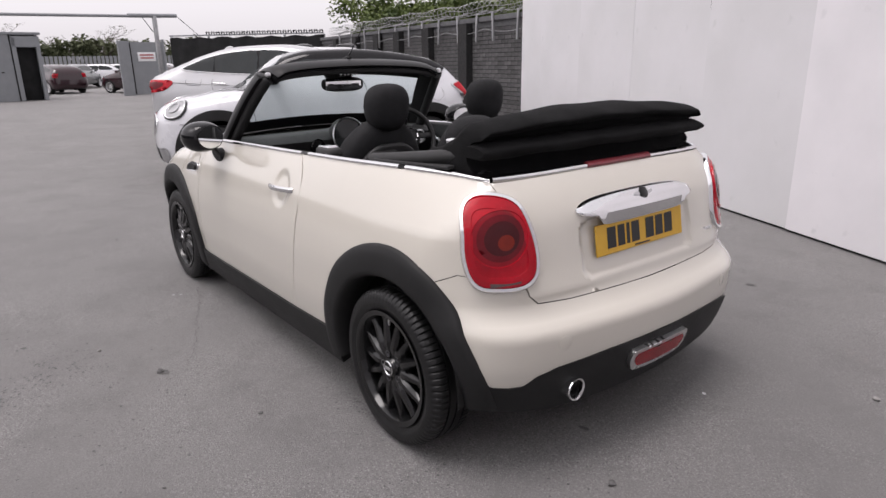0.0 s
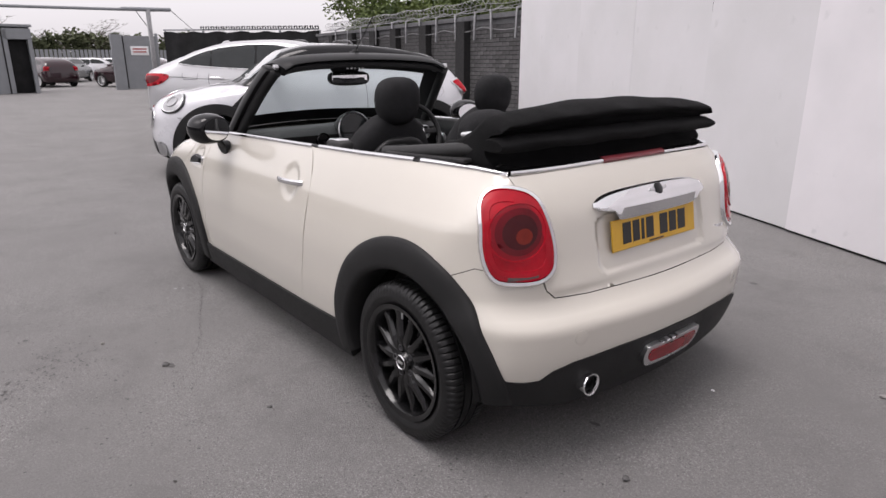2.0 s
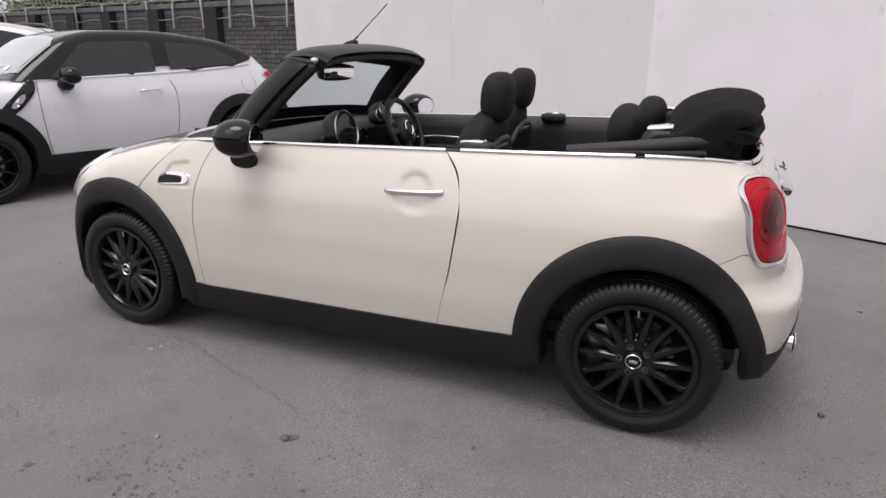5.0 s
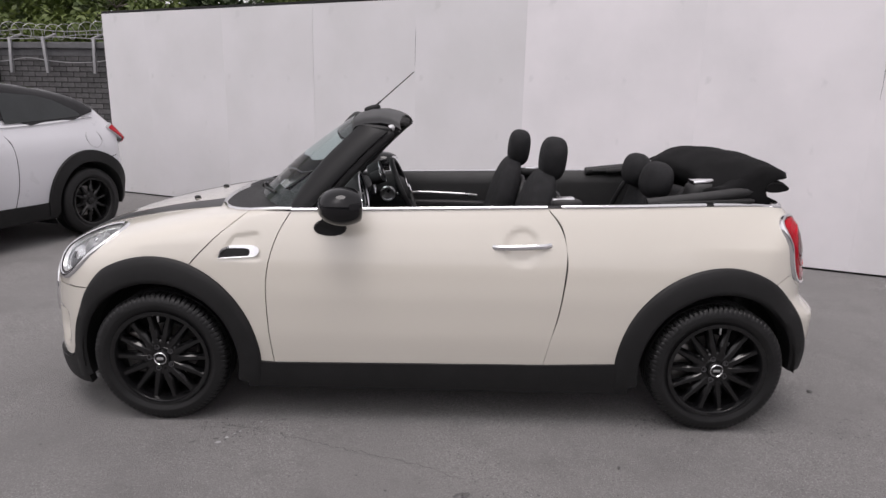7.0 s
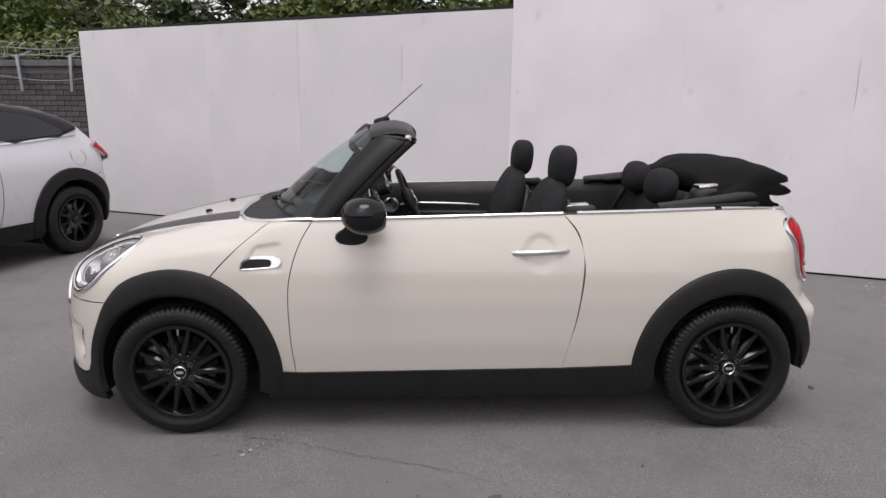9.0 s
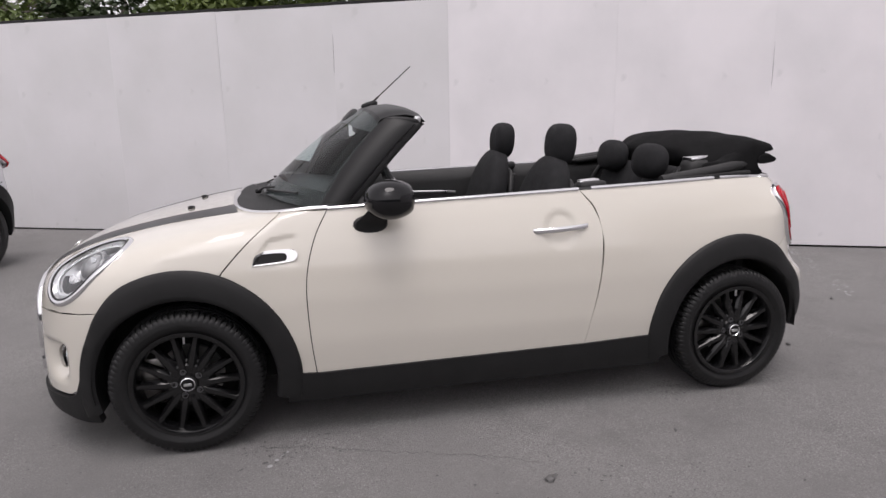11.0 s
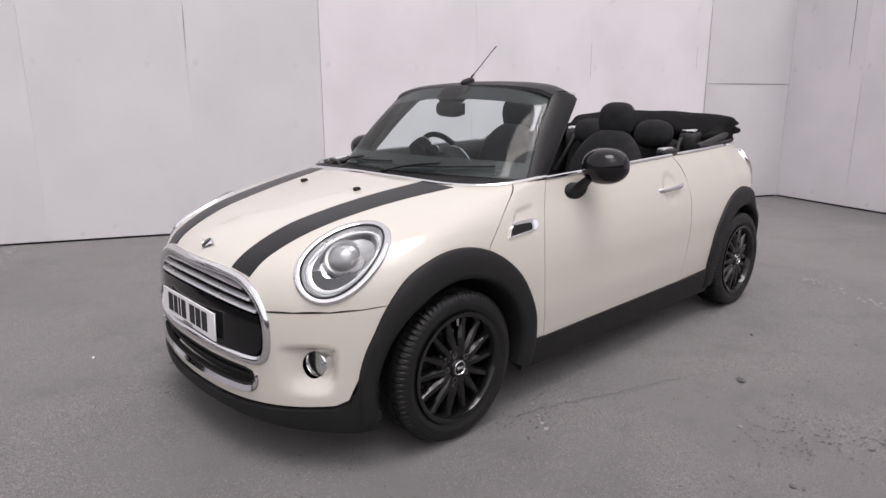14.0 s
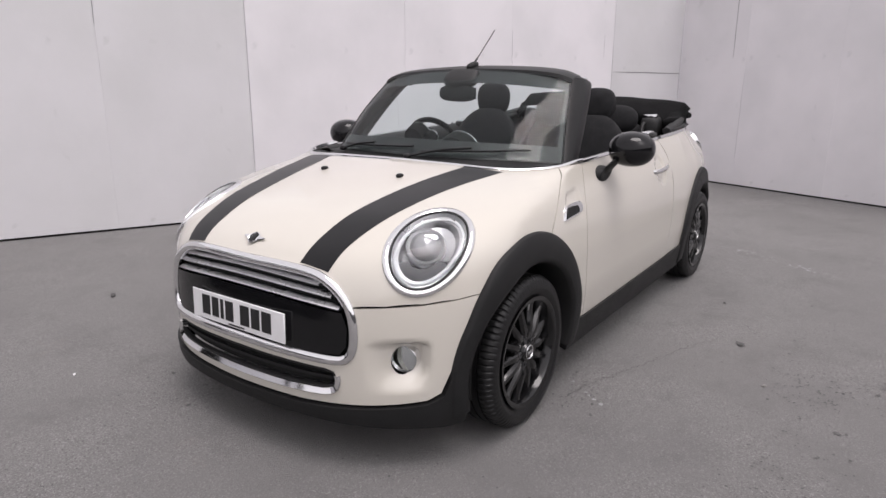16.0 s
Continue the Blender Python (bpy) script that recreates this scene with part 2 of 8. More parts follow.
ASPHALT = ground_material()
BOARD = board_material("white_painted_board", (0.79, 0.768, 0.788), (0.70, 0.688, 0.703))
BOARD_GREY = board_material("greyer_painted_board", (0.68, 0.672, 0.685), (0.62, 0.617, 0.62))
LINEPAINT = mat("worn_white_line", (0.42, 0.42, 0.42), 0.8, color2=(0.2, 0.2, 0.2), scale=5, vary=0.3)
OIL = mat("oil_stain", (0.085, 0.082, 0.081), 0.75, color2=(0.13, 0.127, 0.126), scale=30, vary=0.3)
CONCRETE = mat("rough_concrete", (0.28, 0.27, 0.26), 0.9, vary=0.3, scale=7, bump=0.4, bump_scale=60)

# ---- mesh helpers ----
from mathutils.geometry import delaunay_2d_cdt


def thing(name, label, category, group="", m=None):
    """An Empty at a thing's base, which parents its parts."""
    ob = new(name)
    ob.empty_display_size = 0.2
    if m is not None:
        ob.matrix_world = m
    return tagged(ob, label, category, group)


def as_object(name, me, material, parent=None, label=""):
    if material is not None:
        me.materials.append(material)
    ob = new(name, me)
    if parent is not None:
        ob.parent = parent
    return tagged(ob, label)


def part(name, bm, material, parent, label="", smooth=True, sharp=40):
    """Links a bmesh as one mesh object under a thing or a part."""
    bmesh.ops.recalc_face_normals(bm, faces=bm.faces)
    me = bpy.data.meshes.new(name)
    bm.to_mesh(me)
    bm.free()
    if smooth:
        me.shade_smooth()
        if sharp:
            me.set_sharp_from_angle(angle=radians(sharp))
    return as_object(name, me, material, parent, label)


def solid(name, bm, material, label, category="", group="", kind="", smooth=True, sharp=40):
    return tagged(part(name, bm, material, None, label, smooth, sharp), label, category, group, kind)


def box(bm, size, m=None, bevel=0.0, seg=2):
    """A box of that size round the origin of m."""
    vs = bmesh.ops.create_cube(bm, size=1.0)["verts"]
    bmesh.ops.scale(bm, vec=size, verts=vs)
    if bevel:
        es = list({e for v in vs for e in v.link_edges})
        r = bmesh.ops.bevel(bm, geom=es, offset=bevel, segments=seg, affect="EDGES", profile=0.5)
        vs = list({v for f in r["faces"] for v in f.verts} | {v for v in vs if v.is_valid})
    if m is not None:
        bmesh.ops.transform(bm, matrix=m, verts=vs)
    return vs


def boxed(name, size, m, material, parent, label="", bevel=0.004, seg=2):
    bm = bmesh.new()
    box(bm, size, m, bevel, seg)
    return part(name, bm, material, parent, label)


def lathe(bm, profile, m, seg=48, closed=False):
    """Turns (radius, height) points about m's z axis."""
    rings = []
    for r, h in profile:
        rings.append([bm.verts.new(m @ Vector((r * math.cos(a), r * math.sin(a), h))) for a in (2 * math.pi * i / seg for i in range(seg))])
    n = len(rings)
    for k in range(n if closed else n - 1):
        a, b = rings[k], rings[(k + 1) % n]
        for i in range(seg):
            j = (i + 1) % seg
            bm.faces.new((a[i], a[j], b[j], b[i]))
    if not closed:
        for ring, flip in ((rings[0], True), (rings[-1], False)):
            if (ring[0].co - ring[seg // 2].co).length > 1e-4:
                bm.faces.new(ring[::-1] if flip else ring)
    return rings


def sweep(bm, path, profile, normals=None, closed=False, caps=True):
    """Sweeps a closed profile of (side, out) points along a path; out follows the normals."""
    n = len(path)
    rings = []
    for i, p in enumerate(path):
        a = path[(i - 1) % n] if closed or i else p
        c = path[(i + 1) % n] if closed or i < n - 1 else p
        t = (Vector(c) - Vector(a)).normalized()
        nn = Vector(normals[i]) if normals is not None else Vector((0, 0, 1))
        side = t.cross(nn)
        if side.length < 1e-6:
            side = t.cross(Vector((1, 0, 0)))
        side.normalize()
        up = side.cross(t)
        rings.append([bm.verts.new(Vector(p) + side * s + up * o) for s, o in profile])
    k = len(profile)
    for i in range(n if closed else n - 1):
        a, b = rings[i], rings[(i + 1) % n]
        for j in range(k):
            bm.faces.new((a[j], a[(j + 1) % k], b[(j + 1) % k], b[j]))
    if caps and not closed:
        bm.faces.new(rings[0][::-1])
        bm.faces.new(rings[-1])


def disc_profile(r, n=8, flat=1.0):
    return [(r * math.cos(2 * math.pi * i / n), flat * r * math.sin(2 * math.pi * i / n)) for i in range(n)]


def spline(pts, n=8, closed=False):
    """A Catmull-Rom curve through points."""
    P = [Vector(p) for p in pts]
    out = []
    m = len(P)
    for i in range(m if closed else m - 1):
        p0 = P[(i - 1) % m] if closed or i else P[0] * 2 - P[1]
        p1, p2 = P[i], P[(i + 1) % m]
        p3 = P[(i + 2) % m] if closed or i + 2 < m else p2 * 2 - p1
        for k in range(n):
            t = k / n
            out.append(0.5 * ((2 * p1) + (p2 - p0) * t + (2 * p0 - 5 * p1 + 4 * p2 - p3) * t * t + (3 * p1 - p0 - 3 * p2 + p3) * t ** 3))
    if not closed:
        out.append(P[-1])
    return out


def curve(*pts):
    """A smooth monotone curve through (x, y) pairs, for arrays."""
    X, Y = np.array([p[0] for p in pts], float), np.array([p[1] for p in pts], float)
    h, d = np.diff(X), np.diff(Y) / np.diff(X)
    s = np.zeros(len(X))
    s[0], s[-1] = d[0], d[-1]
    for i in range(1, len(X) - 1):
        if d[i - 1] * d[i] > 0:
            w1, w2 = 2 * h[i] + h[i - 1], h[i] + 2 * h[i - 1]
            s[i] = (w1 + w2) / (w1 / d[i - 1] + w2 / d[i])

    def f(v):
        v = np.asarray(v, float)
        i = np.clip(np.searchsorted(X, v) - 1, 0, len(X) - 2)
        t = np.clip((v - X[i]) / h[i], 0, 1)
        a = (1 + 2 * t) * (1 - t) ** 2 * Y[i] + t * (1 - t) ** 2 * h[i] * s[i] + t * t * (3 - 2 * t) * Y[i + 1] + t * t * (t - 1) * h[i] * s[i + 1]
        return a + np.where(v < X[0], (v - X[0]) * s[0], 0) + np.where(v > X[-1], (v - X[-1]) * s[-1], 0)
    return f


def smax(a, b, k):
    h = np.maximum(k - np.abs(a - b), 0) / k
    return np.maximum(a, b) + h * h * k * 0.25


def smin(a, b, k):
    return -smax(-a, -b, k)


def grad(F, P, e=0.002):
    g = np.stack([F(P + d) - F(P - d) for d in np.eye(3) * e], 1)
    return g / np.maximum(np.linalg.norm(g, axis=1, keepdims=True), 1e-9)


def shoot(F, O, D, far=1.6, steps=56):
    """Where rays from inside leave the shape F < 0."""
    O, D = np.asarray(O, float), np.asarray(D, float)
    lo = np.zeros(len(O))
    hi = np.full(len(O), far)
    done = np.zeros(len(O), bool)
    for i in range(1, steps + 1):
        t = np.full(len(O), far * i / steps)
        outside = (F(O + D * t[:, None]) > 0) & ~done
        hi = np.where(outside, t, hi)
        done |= outside
        lo = np.where(done, lo, t)
    for _ in range(24):
        mid = (lo + hi) / 2
        o = F(O + D * mid[:, None]) > 0
        hi, lo = np.where(o, mid, hi), np.where(o, lo, mid)
    return O + D * hi[:, None]


class Side:
    """Looks at a shape from its left: u = x, v = z."""
    def __init__(self, sign=-1):
        self.sign = sign

    def uv(self, p):
        return (p[0], p[2])

    def rays(self, U):
        O = np.stack([U[:, 0], np.zeros(len(U)), U[:, 1]], 1)
        return O, np.tile([0, self.sign, 0], (len(U), 1))


class Round:
    """Looks from an upright axis outwards: u = angle from the +x or -x end, v = z."""
    def __init__(self, cx, end, r=0.8):
        self.cx, self.end, self.r = cx, end, r

    def uv(self, p):
        return (math.atan2(p[1], self.end * (p[0] - self.cx)) * self.r, p[2])

    def rays(self, U):
        a = U[:, 0] / self.r
        O = np.stack([np.full(len(U), self.cx), np.zeros(len(U)), U[:, 1]], 1)
        return O, np.stack([self.end * np.cos(a), np.sin(a), np.zeros(len(U))], 1)


class Dome:
    """Looks from a point outwards, the zenith in the middle of the map."""
    def __init__(self, c, r=0.7):
        self.c, self.r = np.array(c, float), r

    def uv(self, p):
        d = np.array(p, float) - self.c
        d /= np.linalg.norm(d)
        a = math.acos(max(-1, min(1, d[2])))
        h = math.hypot(d[0], d[1])
        return (self.r * a * d[0] / max(h, 1e-9), self.r * a * d[1] / max(h, 1e-9))

    def rays(self, U):
        a = np.linalg.norm(U, axis=1) / self.r
        h = np.maximum(np.linalg.norm(U, axis=1), 1e-9)
        D = np.stack([np.sin(a) * U[:, 0] / h, np.sin(a) * U[:, 1] / h, np.cos(a)], 1)
        return np.tile(self.c, (len(U), 1)), D


class Top:
    """Looks straight down: u = x, v = y."""
    def __init__(self, z):
        self.z = z

    def uv(self, p):
        return (p[0], p[1])

    def rays(self, U):
        return np.stack([U[:, 0], U[:, 1], np.full(len(U), self.z)], 1), np.tile([0, 0, 1], (len(U), 1))


def inside(poly, P):
    x, y = P[:, 0], P[:, 1]
    r = np.zeros(len(P), bool)
    n = len(poly)
    for i in range(n):
        (x1, y1), (x2, y2) = poly[i], poly[(i + 1) % n]
        c = ((y1 > y) != (y2 > y))
        r ^= c & (x < (x2 - x1) * (y - y1) / ((y2 - y1) if y2 != y1 else 1e-12) + x1)
    return r


def dense(poly, step):
    out = []
    for i, a in enumerate(poly):
        b = poly[(i + 1) % len(poly)]
        k = max(1, int(math.ceil(math.hypot(b[0] - a[0], b[1] - a[1]) / step)))
        out += [(a[0] + (b[0] - a[0]) * j / k, a[1] + (b[1] - a[1]) * j / k) for j in range(k)]
    return out


def shrink(poly, d):
    """Moves an outline inwards by d."""
    n = len(poly)
    area = sum(poly[i][0] * poly[(i + 1) % n][1] - poly[(i + 1) % n][0] * poly[i][1] for i in range(n))
    s = 1 if area > 0 else -1
    out = []
    for i, p in enumerate(poly):
        a, b = Vector(poly[i - 1]), Vector(poly[(i + 1) % n])
        t = (b - a)
        if t.length < 1e-9:
            out.append(p)
            continue
        t.normalize()
        out.append((p[0] - s * t.y * d, p[1] + s * t.x * d))
    return out


def panel(name, F, proj, outline, material, parent, label="", step=0.03, lift=0.0, fold=0.014, gap=0.0025, holes=(), mirror=False, uv=False, far=1.6):
    """A skin on the shape F within an outline (points near the surface), with folded edges. Returns the object."""
    poly = [tuple(p) for p in outline] if uv else [proj.uv(p) for p in outline]
    poly = dense(poly, step)
    if gap:
        poly = shrink(poly, gap)
    rings = [poly] + [dense([tuple(q) for q in h] if uv else [proj.uv(p) for p in h], step * 0.7) for h in holes]
    V, E = [], []
    for ring in rings:
        k = len(V)
        V += ring
        E += [(k + i, k + (i + 1) % len(ring)) for i in range(len(ring))]
    B = np.array(V)
    lo, hi = B.min(0), B.max(0)
    gx, gy = np.meshgrid(np.arange(lo[0] + step / 2, hi[0], step), np.arange(lo[1] + step / 2, hi[1], step))
    G = np.stack([gx.ravel(), gy.ravel()], 1)
    ok = inside(poly, G)
    for h in rings[1:]:
        ok &= ~inside(h, G)
    G = G[ok]
    if len(G):
        dist = np.min(np.linalg.norm(G[:, None, :] - B[None], axis=2), 1)
        G = G[dist > step * 0.45]
    pts = [Vector(v) for v in V] + [Vector(g) for g in G]
    co, _, tris, orig, _, _ = delaunay_2d_cdt(pts, E, [], 0, 1e-7)
    U = np.array([(c.x, c.y) for c in co])
    T = np.array(tris)
    c = U[T].mean(1)
    keep = inside(poly, c)
    for h in rings[1:]:
        keep &= ~inside(h, c)
    T = T[keep]
    O, D = proj.rays(U)
    P = shoot(F, O, D, far)
    N = grad(F, P)
    P = P + N * lift
    a = np.cross(P[T[:, 1]] - P[T[:, 0]], P[T[:, 2]] - P[T[:, 0]])
    flip = (a * N[T[:, 0]]).sum(1) < 0
    T[flip] = T[flip][:, ::-1]
    faces = [tuple(int(i) for i in t) for t in T]
    count = {}
    for t in faces:
        for i in range(3):
            e = (t[i], t[(i + 1) % 3])
            count[e] = 1
    rim = [e for e in count if (e[1], e[0]) not in count]
    verts = list(map(tuple, P))
    normals = [tuple(n) for n in N]
    low = {}
    for e in rim:
        for v in e:
            if v not in low:
                low[v] = len(verts)
                verts.append(tuple(P[v] - N[v] * fold))
    loop_n = [normals[i] for t in faces for i in t]
    if fold:
        for a0, b0 in rim:
            q = (b0, a0, low[a0], low[b0])
            fn = (Vector(verts[q[1]]) - Vector(verts[q[0]])).cross(Vector(verts[q[2]]) - Vector(verts[q[1]]))
            fn = tuple(fn.normalized()) if fn.length > 0 else normals[a0]
            faces.append(q)
            loop_n += [fn] * 4
    if mirror:
        verts = [(x, -y, z) for x, y, z in verts]
        k, out, ln = 0, [], []
        for f in faces:
            out.append(f[::-1])
            ln += [(x, -y, z) for x, y, z in loop_n[k:k + len(f)]][::-1]
            k += len(f)
        faces, loop_n = out, ln
    me = bpy.data.meshes.new(name)
    me.from_pydata(verts, [], faces)
    me.shade_smooth()
    me.normals_split_custom_set(loop_n)
    return as_object(name, me, material, parent, label)


def both(name, F, proj, outline, material, parent, label="", **k):
    """A panel on the left and its mirror image on the right."""
    a = panel(name, F, proj, outline, material, parent, label, **k)
    return a, panel(name, F, proj, outline, material, parent, label, mirror=True, **k)


def on_surface(F, proj, pts, lift=0.0, uv=False):
    U = np.array([tuple(p)[:2] if uv else proj.uv(p) for p in pts])
    P = shoot(F, *proj.rays(U))
    N = grad(F, P)
    return P + N * lift, N


def bead(name, F, proj, pts, profile, material, parent, label="", lift=0.0, closed=False, mirror=False, uv=False, sharp=50):
    """A strip swept along a line on the shape."""
    P, N = on_surface(F, proj, pts, lift, uv)
    if mirror:
        P, N = P * (1, -1, 1), N * (1, -1, 1)
    bm = bmesh.new()
    sweep(bm, [Vector(p) for p in P], profile, [Vector(q) for q in N], closed)
    return part(name, bm, material, parent, label, sharp=sharp)


def mirrored(pts):
    """Closes a left half outline with its right half."""
    pts = [tuple(p) for p in pts]
    return pts + [(x, -y, z) for x, y, z in pts[::-1] if abs(y) > 1e-6]


def blob(bm, size, m, power=2.6, seg=20, rings=12, shape=None):
    """A rounded cushion: a superellipsoid, which shape(x, y, z) in -1..1 may bend."""
    def sp(v, p):
        return math.copysign(abs(v) ** p, v)
    e = 2 / power
    rows = []
    for i in range(1, rings):
        a = -math.pi / 2 + math.pi * i / rings
        row = []
        for j in range(seg):
            b = 2 * math.pi * j / seg
            x, y, z = sp(math.cos(a), e) * sp(math.cos(b), e), sp(math.cos(a), e) * sp(math.sin(b), e), sp(math.sin(a), e)
            if shape:
                x, y, z = shape(x, y, z)
            row.append(bm.verts.new(m @ Vector((x * size[0] / 2, y * size[1] / 2, z * size[2] / 2))))
        rows.append(row)
    ends = []
    for z in (-1, 1):
        q = shape(0, 0, z) if shape else (0, 0, z)
        ends.append(bm.verts.new(m @ Vector((q[0] * size[0] / 2, q[1] * size[1] / 2, q[2] * size[2] / 2))))
    for a, b in zip(rows, rows[1:]):
        for j in range(seg):
            bm.faces.new((a[j], a[(j + 1) % seg], b[(j + 1) % seg], b[j]))
    for j in range(seg):
        bm.faces.new((ends[0], rows[0][(j + 1) % seg], rows[0][j]))
        bm.faces.new((ends[1], rows[-1][j], rows[-1][(j + 1) % seg]))


def blobbed(name, size, m, material, parent, label="", **k):
    bm = bmesh.new()
    blob(bm, size, m, **k)
    return part(name, bm, material, parent, label, sharp=0)


def tube(name, pts, r, material, parent, label="", closed=False, n=8, seg=6):
    bm = bmesh.new()
    path = spline(pts, seg, closed) if len(pts) > 2 else [Vector(p) for p in pts]
    sweep(bm, path, disc_profile(r, n), None, closed)
    return part(name, bm, material, parent, label, sharp=60)


def wheel(parent, m, R, rim_r, width, spokes, rim_mat, group_label="", cap=True, detail=True):
    """A wheel in m: its axle is m's z axis, which points outwards."""
    w = new("wheel")
    w.parent = parent
    w.matrix_basis = m
    if group_label:
        tagged(w, group_label)
    I = Matrix()
    h = width / 2
    # tyre: rounded shoulders, ribbed tread with cross grooves, a raised ring on the side wall
    half = [(rim_r - 0.008, 0.80, 0), (rim_r + 0.010, 0.90, 0), (rim_r + 0.024, 0.975, 0), (rim_r + 0.030, 0.99, 0), (rim_r + 0.033, 1.005, 0), (rim_r + 0.038, 1.0, 0), (R - 0.034, 0.985, 0), (R - 0.020, 0.935, 1), (R - 0.010, 0.86, 1), (R - 0.004, 0.76, 1)]
    crown = []
    ribs = 4
    for i in range(ribs):
        a, b = -0.74 + i * 1.48 / ribs, -0.74 + (i + 1) * 1.48 / ribs
        edge = 1 if i in (0, ribs - 1) else 0
        crown += [(R - 0.002, a + 0.02, edge), (R - 0.001, b - 0.05, edge)]
        if i < ribs - 1:
            crown += [(R - 0.009, b - 0.045, 0), (R - 0.009, b + 0.0, 0)]
    prof = [(r, -k, g) for r, k, g in half] + crown + [(r, k, g) for r, k, g in half[::-1]]
    seg = 400 if detail else 48
    bm = bmesh.new()
    rings = []
    for i in range(seg):
        ca, sa, cut = math.cos(2 * math.pi * i / seg), math.sin(2 * math.pi * i / seg), detail and i % 5 == 0
        rings.append([bm.verts.new(((r - 0.006 * (cut and g)) * ca, (r - 0.006 * (cut and g)) * sa, k * h)) for r, k, g in prof])
    for i in range(seg):
        a, b = rings[i], rings[(i + 1) % seg]
        for j in range(len(prof)):
            q = (j + 1) % len(prof)
            bm.faces.new((a[j], b[j], b[q], a[q]))
    part("tyre", bm, RUBBER, w, sharp=32)
    bm = bmesh.new()
    lathe(bm, [(rim_r - 0.004, h * 0.98), (rim_r + 0.006, h * 0.99), (rim_r + 0.004, h * 0.90), (rim_r - 0.012, h * 0.80), (rim_r - 0.022, h * 0.2), (rim_r - 0.03, -h * 0.8), (rim_r - 0.036, -h * 0.8),
               (rim_r - 0.030, h * 0.2), (rim_r - 0.020, h * 0.8), (rim_r - 0.013, h * 0.94)], I, 64, closed=True)
    rim = part("rim", bm, rim_mat, w, "gloss black alloy rim" if rim_mat is RIM else "", sharp=35)
    hub = h * (0.80 if detail else 0.62)
    for i in range(spokes):
        a = 2 * math.pi * i / spokes
        bm = bmesh.new()
        M = Matrix.Rotation(a, 4, "Z")
        path = [(0.050, 0, hub - 0.004), (0.088, 0, hub + 0.006), (rim_r * 0.58, 0, hub + 0.001), (rim_r * 0.80, 0, hub - 0.006), (rim_r - 0.018, 0, hub - 0.004), (rim_r - 0.008, 0, hub - 0.012)]
        wd = [0.015, 0.0215, 0.0195, 0.0165, 0.0170, 0.0215]
        rings = []
        for (x, y, z), q in zip(path, wd):
            rings.append([bm.verts.new(M @ Vector((x, y + dy, z + dz))) for dy, dz in ((-q, -0.034), (q, -0.034), (q * 0.92, -0.012), (q * 0.45, 0), (-q * 0.45, 0), (-q * 0.92, -0.012))])
        for r0, r1 in zip(rings, rings[1:]):
            for j in range(6):
                bm.faces.new((r0[j], r0[(j + 1) % 6], r1[(j + 1) % 6], r1[j]))
        bm.faces.new(rings[0][::-1])
        bm.faces.new(rings[-1])
        part("spoke", bm, rim_mat, w, sharp=30)
    bm = bmesh.new()
    lathe(bm, [(0.001, hub - 0.05), (0.098, hub - 0.05), (0.100, hub - 0.016), (0.078, hub - 0.001), (0.04, hub - 0.006), (0.036, hub + 0.004), (0.001, hub + 0.006)], I, 32)
    part("hub", bm, rim_mat, w, sharp=35)
    if cap:
        bm = bmesh.new()
        lathe(bm, [(0.0275, hub + 0.004), (0.029, hub + 0.012), (0.0265, hub + 0.014), (0.0245, hub + 0.011)], I, 32, closed=True)
        part("cap_ring", bm, CHROME, w, "chrome hub cap ring")
        bm = bmesh.new()
        lathe(bm, [(0.001, hub + 0.0125), (0.0246, hub + 0.011), (0.0246, hub + 0.004)], I, 24)
        part("hub_cap", bm, PAINT_BLACK, w)
        boxed("emblem", (0.03, 0.011, 0.002), Matrix.Translation((0, 0, hub + 0.0135)), SATIN, w, "plain silver emblem bar", 0.0005, 1)
        for i in range(5):
            a = 2 * math.pi * (i + 0.5) / 5
            bm = bmesh.new()
            lathe(bm, [(0.0125, hub - 0.006), (0.0125, hub - 0.0015), (0.010, hub - 0.001), (0.009, hub - 0.008), (0.001, hub - 0.008)], Matrix.Translation((0.052 * math.cos(a), 0.052 * math.sin(a), 0.002)), 12)
            part("wheel_bolt", bm, LAMPDARK, w)
    bm = bmesh.new()
    lathe(bm, [(0.06, -0.04), (rim_r - 0.085, -0.04), (rim_r - 0.085, -0.02), (0.06, -0.02)], I, 40, closed=True)
    back = bmesh.new()
    lathe(back, [(0.05, -0.055), (rim_r - 0.032, -0.055), (rim_r - 0.032, -0.06), (0.05, -0.06)], I, 40, closed=True)
    part("backing_plate", back, DARK, w)
    part("brake_disc", bm, BRAKE, w, "grey steel brake disc")
    if detail:
        bm = bmesh.new()
        box(bm, (0.09, 0.2, 0.06), Matrix.Translation((-rim_r + 0.075, 0, -0.01)), 0.015)
        part("brake_caliper", bm, BRAKE, w)
        boxed("valve", (0.008, 0.035, 0.008), Matrix.Translation((0, rim_r - 0.03, h * 0.78)), SATIN, w, "", 0.002, 1)
    return w

# ---- the yard: ground and walls ----
GROUND = 0.009


def grid_ground():
    bm = bmesh.new()
    xs = [-400, -120, -60, -30, -15, -8, -4, 0, 4, 8, 15, 40, 400]
    ys = [-400, -60, -20, -8, -4, 0, 4, 8, 15, 40, 120, 400]
    vs = [[bm.verts.new((x, y, GROUND)) for y in ys] for x in xs]
    for i in range(len(xs) - 1):
        for j in range(len(ys) - 1):
            bm.faces.new((vs[i][j], vs[i + 1][j], vs[i + 1][j + 1], vs[i][j + 1]))
    return solid("ground", bm, ASPHALT, "worn grey asphalt yard with stains and cracks", "ground", kind="structure")


grid_ground()

